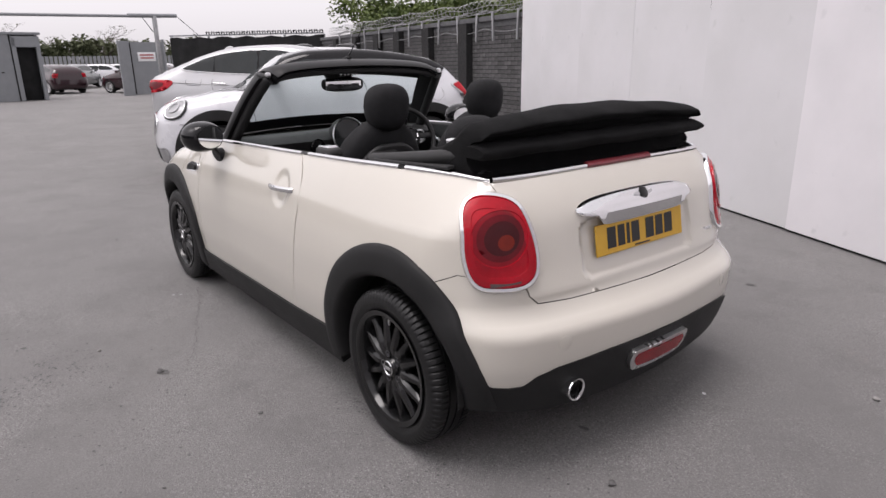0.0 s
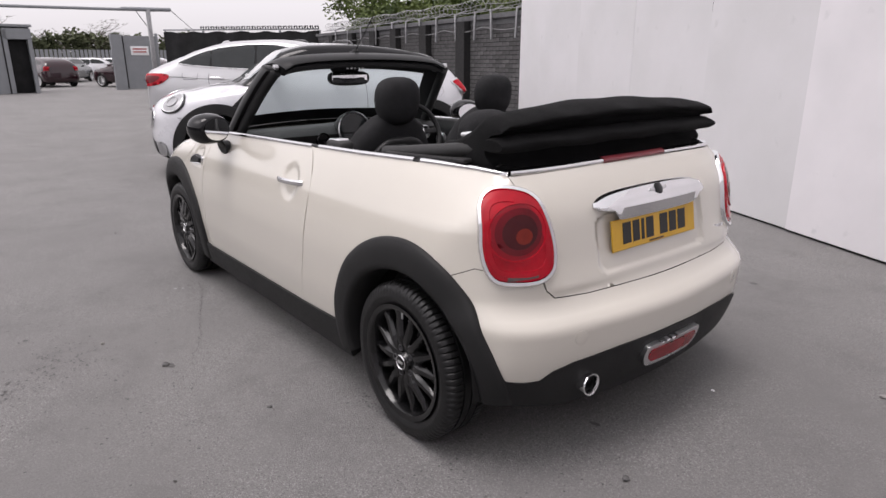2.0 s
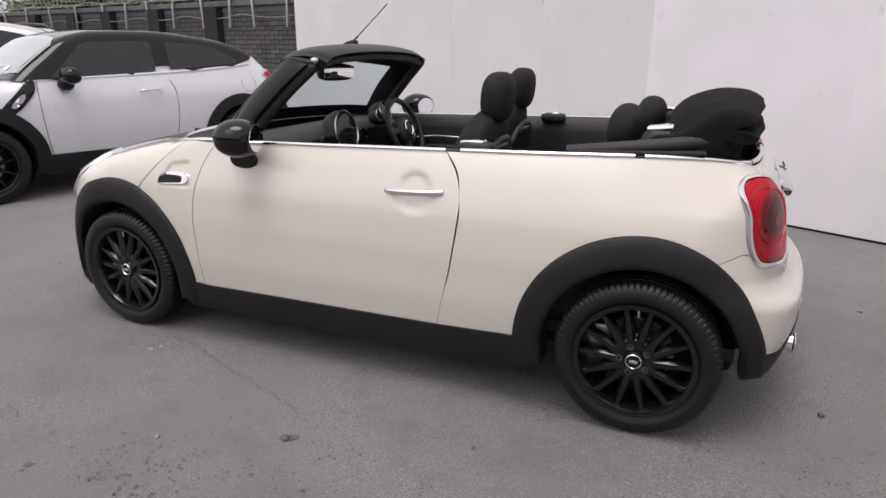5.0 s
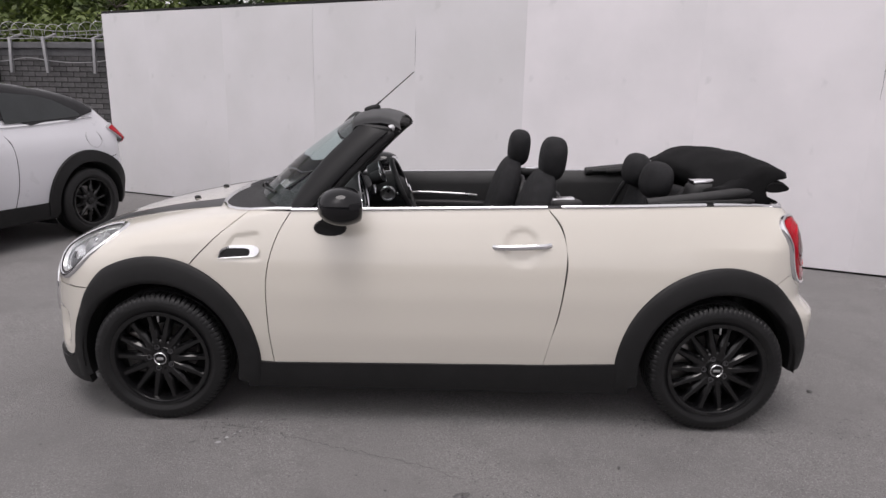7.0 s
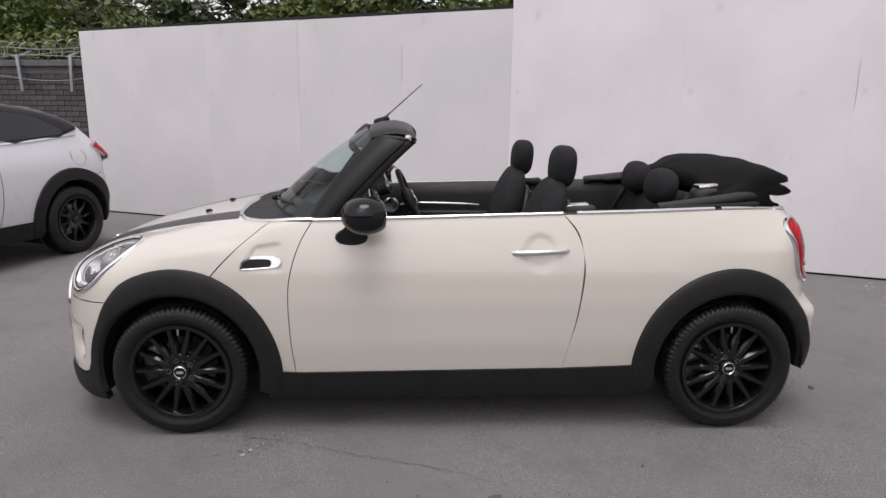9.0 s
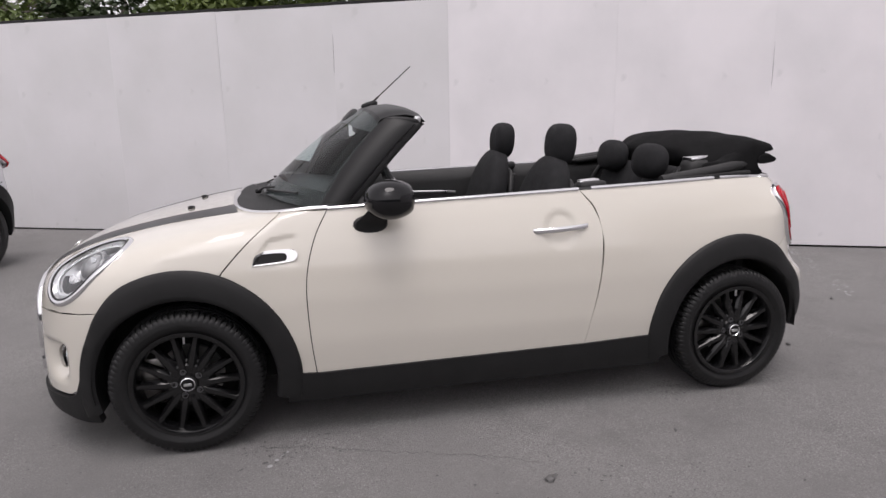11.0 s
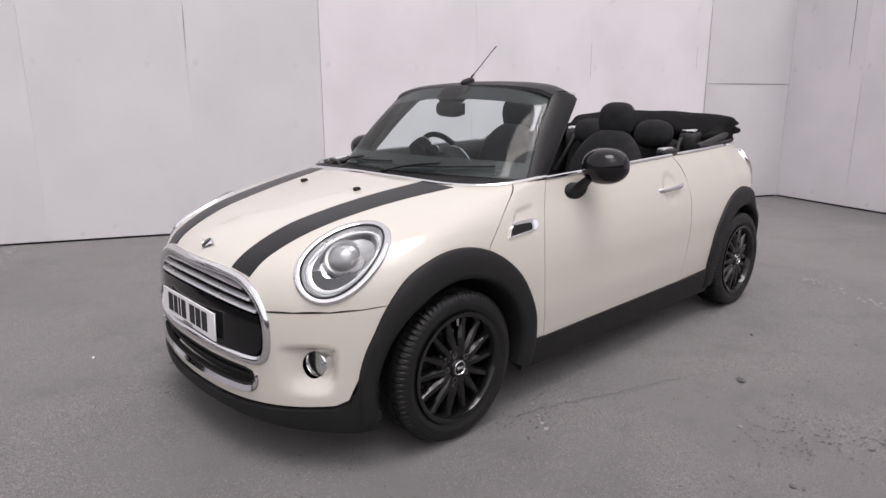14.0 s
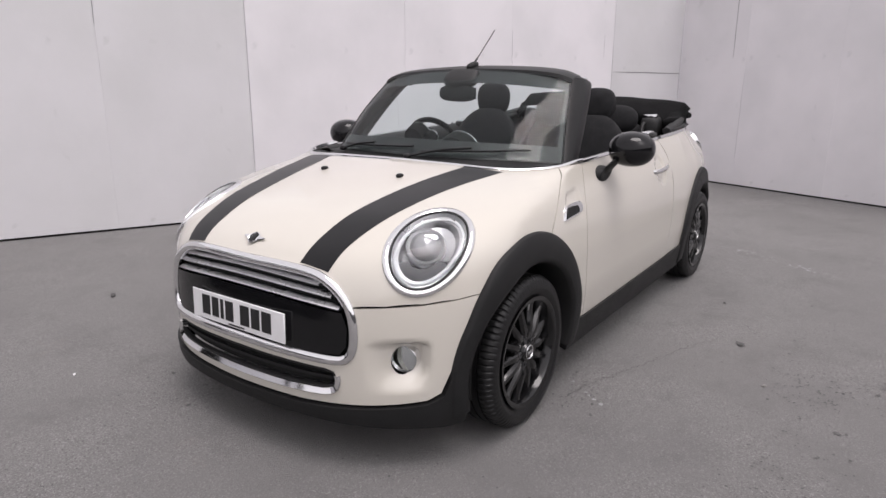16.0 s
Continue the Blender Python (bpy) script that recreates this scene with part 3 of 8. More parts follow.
# The back wall runs at a slant behind the car: a base point, its direction and its normal.
WALL_A = Vector((-4.86, 5.90, 0))
WDIR = Vector((1, -0.451, 0)).normalized()
WNOR = Vector((-WDIR.y, WDIR.x, 0))  # away from the yard


def along(x):
    """Metres along the back wall at that x."""
    return (x - WALL_A.x) / WDIR.x


def wall_frame(s, off=0.0, z=0.0):
    """A frame on the wall: x along it, y away from the yard, z up."""
    p = WALL_A + WDIR * s + WNOR * off
    return Matrix(((WDIR.x, WNOR.x, 0, p.x), (WDIR.y, WNOR.y, 0, p.y), (0, 0, 1, z), (0, 0, 0, 1)))


def board(parent, s0, s1, z0, z1, off=0.0, frame_at=wall_frame, material=None):
    bm = bmesh.new()
    vs = box(bm, (s1 - s0 - 0.0004, 0.018, z1 - z0 - 0.0004), Matrix.Translation(((s1 - s0) / 2, 0.009, (z1 - z0) / 2)), 0.0008, 1)
    for v in bm.verts:
        v.co.y += 0.004 * math.sin(v.co.x * 5 + s0 * 3) * math.sin(v.co.z * 2)
    ob = part("panel", bm, material or BOARD, parent, smooth=False)
    ob.matrix_basis = frame_at(s0, off, z0)
    return ob


def hoarding(name, label, edges, z1, off=0.0, splits=(), frame_at=wall_frame, cap=True, material=None):
    """A wall of painted sheets on a timber back."""
    w = thing(name, label, "wall")
    w["kind"] = "structure"
    for a, b in zip(edges, edges[1:]):
        zs = [0.03, *splits, z1]
        for za, zb in zip(zs, zs[1:]):
            board(w, a, b, za, zb, off, frame_at, material)
    bm = bmesh.new()
    box(bm, (edges[-1] - edges[0], 0.07, z1 - 0.05), frame_at(edges[0], off + 0.057, 0) @ Matrix.Translation(((edges[-1] - edges[0]) / 2, 0, z1 / 2 - 0.02)))
    part("frame", bm, MORTAR, w, "dark timber back frame", smooth=False)
    if cap:
        bm = bmesh.new()
        box(bm, (edges[-1] - edges[0], 0.10, 0.03), frame_at(edges[0], off + 0.05, z1) @ Matrix.Translation(((edges[-1] - edges[0]) / 2, 0, 0.017)), 0.004)
        part("cap_strip", bm, MORTAR, w, "dark weathered top strip", smooth=False)
    return w


wall_low = hoarding("wall_back_low", "white painted board hoarding with joints behind the car", [along(v) for v in (-4.86, -4.11, -2.87, -1.60, -0.35, 0.81)], 2.52, material=BOARD_GREY)
wall_high = hoarding("wall_back_high", "taller white painted board hoarding with hairline joints", [along(v) for v in (0.812, 2.36, 3.66, 5.18)], 3.6, off=-0.012, cap=False)
wall_corner = hoarding("wall_back_corner", "greyer white board panel beside the corner", [along(v) for v in (5.183, 6.46)], 3.6, off=0.05, splits=(1.51,), cap=False, material=BOARD_GREY)
CORNER = wall_frame(along(6.46), 0.05).translation


def right_frame(s, off=0.0, z=0.0):
    """The same on the wall that leaves the corner at a right angle, towards the yard."""
    p = CORNER - WNOR * s + WDIR * off
    return Matrix(((-WNOR.x, WDIR.x, 0, p.x), (-WNOR.y, WDIR.y, 0, p.y), (0, 0, 1, z), (0, 0, 0, 1)))


wall_side = hoarding("wall_right", "white painted board side wall with an open joint", [0.0, 1.05, 2.27, 3.49, 4.71, 5.93, 7.15], 3.6, frame_at=right_frame, cap=False)


def joint_gap(parent, at, s0, s1, z0, z1, off, width, seed):
    """An open, uneven joint between two boards."""
    rng = random.Random(seed)
    bm = bmesh.new()
    n = 14
    row = []
    for i in range(n + 1):
        t = i / n
        w = width * (0.25 + 0.75 * math.sin(math.pi * t) ** 0.5) * rng.uniform(0.6, 1.0)
        m = at(s0 + (s1 - s0) * t + rng.gauss(0, 0.0008), off - 0.003, z0 + (z1 - z0) * t)
        d = Vector((w, 0, 0)) if abs(z1 - z0) > abs(s1 - s0) else Vector((0, 0, w))
        row.append((bm.verts.new(m @ d), bm.verts.new(m @ -d)))
    for a, b in zip(row, row[1:]):
        bm.faces.new((a[0], a[1], b[1], b[0]))
    part("joint_gap", bm, JOINT, parent, "dark open board joint", smooth=False)


joint_gap(wall_high, wall_frame, 9.36, 9.36, 1.53, 1.97, -0.012, 0.002, 1)
joint_gap(wall_high, wall_frame, 10.85, 10.85, 1.68, 1.98, -0.012, 0.002, 2)
joint_gap(wall_low, wall_frame, along(-0.35) - 0.001, along(-0.35) + 0.003, 1.80, 2.22, 0.0, 0.0025, 3)
joint_gap(wall_corner, wall_frame, 11.10, 12.44, 1.512, 1.508, 0.05, 0.005, 4)
joint_gap(wall_corner, wall_frame, 12.435, 12.435, 0.05, 2.9, 0.05, 0.0025, 5)
joint_gap(wall_corner, wall_frame, 11.075, 11.075, 0.05, 3.2, 0.05, 0.0025, 6)
joint_gap(wall_side, right_frame, 0.86, 0.855, 1.68, 2.9, 0.0, 0.004, 7)
joint_gap(wall_side, right_frame, 1.05, 1.05, 0.3, 1.5, 0.0, 0.0015, 8)

# unseen walls, added to close the place and darken reflections in paint and chrome
for nm, size, at in (("wall_yard_south", (70.0, 0.3, 3.6), (-18.0, -16.0, 1.8)), ("wall_yard_east", (0.3, 30.0, 3.6), (17.0, -1.0, 1.8))):
    bm = bmesh.new()
    box(bm, size, Matrix.Translation(at))
    solid(nm, bm, COPING, "plain grey wall added out of view to darken reflections", "wall", kind="structure", smooth=False)

# ---- the cream convertible ----
W_Z = curve((0.05, 0.74), (0.15, 0.79), (0.25, 0.822), (0.35, 0.836), (0.47, 0.846), (0.6, 0.846), (0.72, 0.836), (0.82, 0.815), (0.9, 0.788), (0.96, 0.763), (1.015, 0.735), (1.06, 0.705), (1.2, 0.60))
W_X = curve((-2.1, 0.12), (-1.8, 0.06), (-1.6, 0.025), (-1.35, 0.006), (-0.9, 0.0), (0.8, 0.0), (1.1, 0.004), (1.3, 0.018), (1.5, 0.04), (1.7, 0.08), (1.9, 0.14))
W_UP = curve((0.9, 0.0), (1.2, 0.10), (1.54, 0.38), (1.8, 0.6))
REAR_Z = curve((0.10, 1.68), (0.15, 1.72), (0.25, 1.78), (0.35, 1.816), (0.45, 1.836), (0.53, 1.838), (0.546, 1.834), (0.562, 1.822), (0.592, 1.788), (0.62, 1.763), (0.635, 1.754), (0.67, 1.745), (0.735, 1.728), (0.80, 1.716), (0.88, 1.699), (0.95, 1.668), (1.0, 1.633), (1.03, 1.602), (1.10, 1.50))
FRONT_Z = curve((0.08, -1.89), (0.15, -1.93), (0.22, -1.951), (0.30, -1.954), (0.40, -1.953), (0.50, -1.95), (0.60, -1.94), (0.66, -1.925), (0.70, -1.907), (0.73, -1.888), (0.76, -1.862), (0.80, -1.80), (0.85, -1.69), (0.90, -1.5), (1.0, -1.0))
HOOD_X = curve((-2.0, 0.735), (-1.85, 0.793), (-1.75, 0.835), (-1.6, 0.885), (-1.4, 0.937), (-1.274, 0.963), (-1.1, 0.986), (-1.0, 1.0), (-0.92, 1.03), (-0.84, 1.09), (-0.7, 1.25), (-0.4, 1.6), (2.0, 4.0))


def step01(v):
    """A smooth step from 0 to 1."""
    v = np.clip(v, 0, 1)
    return v * v * (3 - 2 * v)


def mini(P):
    x, y, z = P[:, 0], np.abs(P[:, 1]), P[:, 2]
    dish = 0.009 * step01((0.093 - np.sqrt((x - 0.355) ** 2 + (z - 0.852) ** 2)) / 0.042)
    scuttle = 0.007 * step01((x + 0.965 - (z - 0.80) * 0.75) / 0.026) * step01((-0.765 - x) / 0.05) * step01((0.899 + (x + 0.81) * 0.12 - z) / 0.026) * step01((z - 0.762) / 0.03)
    side = y - (W_Z(z) - W_X(x) - np.maximum(z - 0.85, 0) * W_UP(np.maximum(x, 0.9)) - dish - scuttle)
    pocket = 0.080 * step01((y - 0.525) / 0.13) * step01((0.712 - y) / 0.065) * step01((0.490 - z) / 0.040) * step01((z - 0.295) / 0.10)
    front = (FRONT_Z(z) + 0.2 * y ** 2 + 0.68 * y ** 4.6 + pocket) - x
    recess = 0.014 * np.clip(2.0 * (1 - (y / 0.335) ** 8 - ((z - 0.77) / 0.105) ** 8), 0, 1)
    corner = np.clip((0.66 - z) / 0.08, 0, 1) * 0.15 * y ** 2 * np.clip(1 - (y / 0.74) ** 2, 0, 1)
    rear = x - (REAR_Z(z) - 0.09 * y ** 2 - 1.1 * y ** 7.5 - recess - corner)
    hood = z - (HOOD_X(x) + 0.015 * np.clip((x + 1.90) / 0.3, 0, 1) - (0.07 + 0.06 * np.clip((x + 1.90) / 0.3, 0, 1)) * y ** 2)
    f = smax(side, rear, 0.05)
    f = smax(f, front * 0.8, 0.07)
    return smax(f, hood, 0.085)


car = thing("convertible_car", "cream convertible hatchback car with folded black roof and black wheels", "car")
SIDE, FRONT, REAR, DOME = Side(), Round(-1.0, -1), Round(1.0, 1), Dome((-1.15, 0, 0.5))
HUB_F, HUB_R, HUB_Z = -1.2475, 1.2475, 0.311


def arch(cx, r, a0, a1, n=14):
    """Points (x, y, z) of an arc round a hub; 0 degrees points to the rear."""
    return [(cx + r * math.cos(radians(a)), -0.83, HUB_Z + r * math.sin(radians(a))) for a in np.linspace(a0, a1, n)]


# front wing piece behind the bonnet's shut line
wing_line = [(-1.075, -0.82, 0.70), (-1.097, -0.82, 0.737), (-0.986, -0.80, 0.86), (-0.894, -0.77, 0.938), (-0.838, -0.735, 0.982)]
door_front = [(-0.655, -0.735, 0.982), (-0.705, -0.79, 0.892), (-0.740, -0.82, 0.787), (-0.757, -0.84, 0.665), (-0.751, -0.84, 0.471), (-0.734, -0.83, 0.300)]
door_rear = [(0.466, -0.735, 1.013), (0.520, -0.78, 0.939), (0.548, -0.80, 0.851), (0.546, -0.84, 0.749), (0.524, -0.85, 0.577), (0.493, -0.84, 0.434), (0.466, -0.83, 0.315)]
DF, DR = [tuple(v) for v in spline(door_front, 5)], [tuple(v) for v in spline(door_rear, 5)]
belt_door = [(v, -0.735, 0.982 + 0.031 * (v + 0.655) / 1.121) for v in np.linspace(-0.655, 0.466, 12)]
both("front_wing", mini, SIDE, [tuple(v) for v in spline(wing_line, 4)] + DF + arch(HUB_F, 0.41, -5, 68), PAINT, car, step=0.010)
doors = both("door", mini, SIDE, belt_door[:-1] + DR + DF[::-1][:-1], PAINT, car, "cream door with a chrome handle", step=0.016, gap=0.0016)
# bonnet, with round holes for the headlamps
HL_C = Vector((-1.622, -0.625, 0.765))
HL_N = Vector((-0.627, -0.483, 0.611)).normalized()


class Aim:
    """Looks along a direction n: u and v lie across it."""
    def __init__(self, c, n, back=0.22):
        self.n = Vector(n)
        self.e1 = Vector((0, 0, 1)).cross(self.n).normalized()
        self.e2 = self.n.cross(self.e1)
        self.c, self.back = Vector(c), back

    def uv(self, p):
        d = Vector(p) - self.c
        return (d.dot(self.e1), d.dot(self.e2))

    def rays(self, U):
        O = np.array(self.c - self.n * self.back) + U[:, :1] * np.array(self.e1) + U[:, 1:] * np.array(self.e2)
        return O, np.tile(np.array(self.n), (len(U), 1))


LAMP_L, LAMP_RT = Aim(HL_C, HL_N), Aim(HL_C * Vector((1, -1, 1)), HL_N * Vector((1, -1, 1)))


def lamp_ring(k, grow=0.0, n=44, flip=1):
    """The headlamp's leaning oval in its own map: k scales it, grow widens it."""
    ca, sa = math.cos(radians(58)), math.sin(radians(58))
    out = []
    for i in range(n):
        a, b = (0.199 * k + grow) * math.cos(2 * math.pi * i / n), (0.140 * k + grow) * math.sin(2 * math.pi * i / n)
        out.append((flip * (0.004 + a * ca - b * sa), 0.006 + a * sa + b * ca))
    return out if flip > 0 else out[::-1]


def mirror_uv(poly):
    return [(u, -v) for u, v in poly][::-1]


grille_top = [(-1.895, 0, 0.709), (-1.89, -0.2, 0.708), (-1.88, -0.34, 0.700), (-1.87, -0.41, 0.682), (-1.866, -0.463, 0.642), (-1.861, -0.494, 0.599)]
bump_seam = [(-1.861, -0.494, 0.597), (-1.80, -0.58, 0.603), (-1.72, -0.68, 0.608), (-1.64, -0.76, 0.616), (-1.564, -0.81, 0.625), (-1.53, -0.82, 0.628)]
cowl = [(-0.838, -0.735, 0.982), (-0.90, -0.70, 0.98), (-0.97, -0.62, 0.98), (-1.03, -0.48, 0.98), (-1.06, -0.25, 0.985), (-1.065, 0, 0.985)]
bonnet_half = grille_top + bump_seam[1:] + arch(HUB_F, 0.415, 131, 68) + [tuple(v) for v in spline(wing_line, 4)][:-1] + cowl
half_uv = [DOME.uv(p) for p in bonnet_half]
bonnet_uv = half_uv + [(u, -v) for u, v in half_uv[::-1] if abs(v) > 1e-6]
hole = [DOME.uv(p) for p in on_surface(mini, LAMP_L, lamp_ring(1.0, -0.024), 0, True)[0]]
bonnet = panel("bonnet", mini, DOME, bonnet_uv, PAINT, car, "cream bonnet with two black stripes", uv=True, gap=0.0013, holes=(hole, mirror_uv(hole)))
# dark sheets added behind the shut lines, in place of the shade in the gaps
for mir in (False, True):
    panel("inner_frame", mini, SIDE, [(-1.05, 0, 0.80), (-0.86, 0, 0.955), (-0.6, 0, 0.968), (0.4, 0, 0.995), (0.6, 0, 1.0), (0.7, 0, 0.80), (0.62, 0, 0.32), (-0.75, 0, 0.30), (-0.9, 0, 0.62)], DARK, car, "dark backing sheet that shades the shut lines", lift=-0.02, fold=0, gap=0, mirror=mir, step=0.06)
# bumpers, quarter panels, boot lid
ring_low = [(-1.865, -0.506, 0.55), (-1.866, -0.512, 0.49), (-1.87, -0.503, 0.435), (-1.88, -0.475, 0.411), (-1.90, -0.40, 0.405), (-1.93, -0.3, 0.407), (-1.945, 0, 0.412)]
front_half = [(-1.93, 0, 0.240), (-1.92, -0.3, 0.244), (-1.843, -0.517, 0.253), (-1.776, -0.623, 0.259), (-1.715, -0.688, 0.265), (-1.68, -0.722, 0.287), (-1.655, -0.745, 0.36), (-1.635, -0.77, 0.42), (-1.60, -0.79, 0.50), (-1.53, -0.82, 0.62)] + bump_seam[::-1][1:] + ring_low


def closed_uv(proj, half):
    h = [proj.uv(p) for p in half]
    return h + [(-u, v) for u, v in h[::-1] if abs(u) > 1e-6]


intake = [(-1.94, 0, 0.303), (-1.93, -0.25, 0.304), (-1.91, -0.39, 0.308), (-1.90, -0.43, 0.318), (-1.90, -0.445, 0.342), (-1.90, -0.43, 0.366), (-1.91, -0.40, 0.374), (-1.92, -0.3, 0.377), (-1.94, 0, 0.381)]
fog_hole = [(-1.76 + 0.0 * i, -0.620 + 0.051 * math.cos(a), 0.405 + 0.050 * math.sin(a)) for i, a in enumerate(np.linspace(0, 2 * math.pi, 20, endpoint=False))]
fog_uv = [FRONT.uv(p) for p in fog_hole]
front_bumper = panel("front_bumper", mini, FRONT, closed_uv(FRONT, front_half), PAINT, car, "cream front bumper", uv=True, step=0.014,
                     holes=(closed_uv(FRONT, intake), fog_uv, [(-u, v) for u, v in fog_uv][::-1]))
boot_edge = [(1.541, -0.597, 1.018), (1.585, -0.60, 0.985), (1.66, -0.588, 0.85), (1.695, -0.585, 0.72), (1.706, -0.568, 0.66), (1.712, -0.535, 0.632)]
belt_rear = [(0.466, -0.735, 1.013), (0.8, -0.725, 1.022), (1.0, -0.72, 1.028), (1.204, -0.704, 1.032), (1.40, -0.665, 1.03), (1.48, -0.635, 1.026), (1.541, -0.597, 1.02)]
quarter = [tuple(v) for v in spline(belt_rear, 4)] + boot_edge[1:4] + [(1.695, -0.585, 0.70), (1.66, -0.65, 0.715), (1.60, -0.71, 0.728), (1.562, -0.76, 0.735), (1.494, -0.81, 0.702), (1.46, -0.82, 0.69)] + arch(HUB_R, 0.42, 62, 180) + [(0.6, -0.84, 0.322)] + DR[::-1]
both("quarter_panel", mini, REAR, quarter, PAINT, car, far=1.9, gap=0.0016)
boot_half = [(1.605, 0, 1.028), (1.60, -0.2, 1.027), (1.585, -0.4, 1.024), (1.565, -0.52, 1.021)] + boot_edge + [(1.735, -0.4, 0.625), (1.75, 0, 0.6215)]
bootlid = panel("boot_lid", mini, REAR, closed_uv(REAR, boot_half), PAINT, car, "cream boot lid", uv=True, step=0.011, gap=0.0012)
rear_half = [(1.75, 0, 0.6211), (1.735, -0.4, 0.6246), (1.712, -0.537, 0.6310), (1.706, -0.570, 0.66), (1.695, -0.585, 0.70), (1.66, -0.65, 0.715), (1.60, -0.71, 0.728), (1.562, -0.76, 0.735), (1.494, -0.81, 0.702), (1.46, -0.82, 0.69)] + arch(HUB_R, 0.42, 62, 10, 8) \
    + [(1.67, -0.76, 0.400), (1.69, -0.72, 0.372), (1.73, -0.68, 0.366), (1.756, -0.639, 0.368), (1.779, -0.60, 0.398), (1.808, -0.524, 0.418), (1.82, -0.3, 0.430), (1.83, 0, 0.436)]
rear_bumper = panel("rear_bumper", mini, REAR, closed_uv(REAR, rear_half), PAINT, car, "cream rear bumper", uv=True, step=0.02, gap=0.0012)
# black lower skirts
lip_half = [(-1.90, 0, 0.185), (-1.90, -0.3, 0.185), (-1.86, -0.55, 0.175), (-1.75, -0.68, 0.165), (-1.66, -0.74, 0.155), (-1.60, -0.77, 0.16), (-1.61, -0.785, 0.40), (-1.632, -0.77, 0.40), (-1.651, -0.745, 0.355), (-1.676, -0.722, 0.281), (-1.715, -0.688, 0.259), (-1.776, -0.623, 0.253), (-1.843, -0.517, 0.247), (-1.92, -0.3, 0.238), (-1.93, 0, 0.234)]
panel("front_lip", mini, FRONT, closed_uv(FRONT, lip_half), PLASTIC, car, "black plastic front lip", uv=True, lift=0.012, fold=0.03)
diff_half = [(1.83, 0, 0.441), (1.82, -0.3, 0.435), (1.808, -0.524, 0.423), (1.779, -0.60, 0.403), (1.756, -0.639, 0.373), (1.73, -0.68, 0.371), (1.69, -0.72, 0.377), (1.67, -0.76, 0.405), (1.645, -0.765, 0.40), (1.615, -0.765, 0.30), (1.63, -0.72, 0.285), (1.67, -0.66, 0.27), (1.74, -0.5, 0.235), (1.76, -0.3, 0.22), (1.77, 0, 0.22)]
panel("rear_diffuser", mini, REAR, closed_uv(REAR, diff_half), PLASTIC, car, "black plastic rear diffuser", uv=True, lift=0.004, fold=0.03)
for s, mir in ((-1, False), (1, True)):
    panel("sill", mini, SIDE, [(-0.86, 0, 0.318), (-0.86, 0, 0.18), (0.86, 0, 0.18), (0.86, 0, 0.335), (0.47, 0, 0.322), (-0.72, 0, 0.308)], PLASTIC, car, "black plastic sill", lift=0.010, fold=0.05, mirror=mir, gap=0)

# wheel arch cladding: (angle from the rear, outer radius)
CLAD_F = curve((-25, 0.462), (0, 0.456), (21, 0.455), (52, 0.462), (75, 0.470), (95, 0.472), (115, 0.470), (135, 0.443), (151, 0.421), (170, 0.417), (205, 0.43))
CLAD_R = curve((-25, 0.43), (10, 0.437), (24, 0.436), (37, 0.441), (50, 0.450), (65, 0.464), (90, 0.472), (135, 0.470), (180, 0.462), (205, 0.465))


def cladding(name, cx, outer, a0, a1, mir):
    bm = bmesh.new()
    rows = []
    A = np.linspace(a0, a1, 60)
    for a in A:
        ro, ri = float(outer(a)), 0.352
        ca, sa = math.cos(radians(a)), math.sin(radians(a))
        radii = [ro, ro - 0.004, ro - 0.012, (ro + ri) / 2 + 0.02, ri + 0.022, ri + 0.008, ri]
        lifts = [-0.004, 0.010, 0.016, 0.019, 0.021, 0.017, 0.004]
        U = np.array([(cx + r * ca, HUB_Z + r * sa) for r in radii])
        P = shoot(mini, *SIDE.rays(U))
        N = grad(mini, P)
        N[:, 1] = np.minimum(N[:, 1], -0.35)
        N /= np.linalg.norm(N, axis=1, keepdims=True)
        pts = [Vector(p + n * l) for p, n, l in zip(P, N, lifts)]
        pts.append(Vector((pts[-1].x, pts[-1].y + 0.11, pts[-1].z)))
        rows.append([bm.verts.new((p.x, -p.y if mir else p.y, p.z)) for p in pts])
    for a, b in zip(rows, rows[1:]):
        for j in range(len(a) - 1):
            bm.faces.new((a[j], a[j + 1], b[j + 1], b[j]))
    return part(name, bm, PLASTIC, car, "black plastic wheel arch trim", sharp=45)


def wheel_well(cx, mir):
    bm = bmesh.new()
    s = 1 if mir else -1
    rows = []
    for a in np.linspace(-3, 190, 26):
        ca, sa = math.cos(radians(a)), math.sin(radians(a))
        rows.append([bm.verts.new((cx + r * ca, s * y, HUB_Z + r * sa)) for r, y in ((0.365, 0.80), (0.365, 0.52), (0.02, 0.52))])
    for a, b in zip(rows, rows[1:]):
        for j in range(2):
            bm.faces.new((a[j], a[j + 1], b[j + 1], b[j]))
    part("wheel_well", bm, DARK, car)


for mir in (False, True):
    cladding("arch_trim", HUB_F, CLAD_F, -14, 197, mir)
    cladding("arch_trim", HUB_R, CLAD_R, -3, 193, mir)
    wheel_well(HUB_F, mir)
    wheel_well(HUB_R, mir)
TURN_F = {HUB_F: 0, HUB_R: 0}
for cx in (HUB_F, HUB_R):
    for s in (-1, 1):
        face = Matrix.Rotation(radians(90 if s < 0 else -90), 4, "X") @ Matrix.Rotation(radians(TURN_F[cx]), 4, "Z")
        wheel(car, Matrix.Translation((cx, s * 0.747, HUB_Z)) @ face, 0.302, 0.216, 0.188, 14, RIM, "black alloy wheel with fourteen spokes")
# underbody
bm = bmesh.new()
box(bm, (3.3, 1.0, 0.12), Matrix.Translation((-0.05, 0, 0.23)), 0.03)
box(bm, (1.62, 1.56, 0.12), Matrix.Translation((0, 0, 0.225)), 0.03)
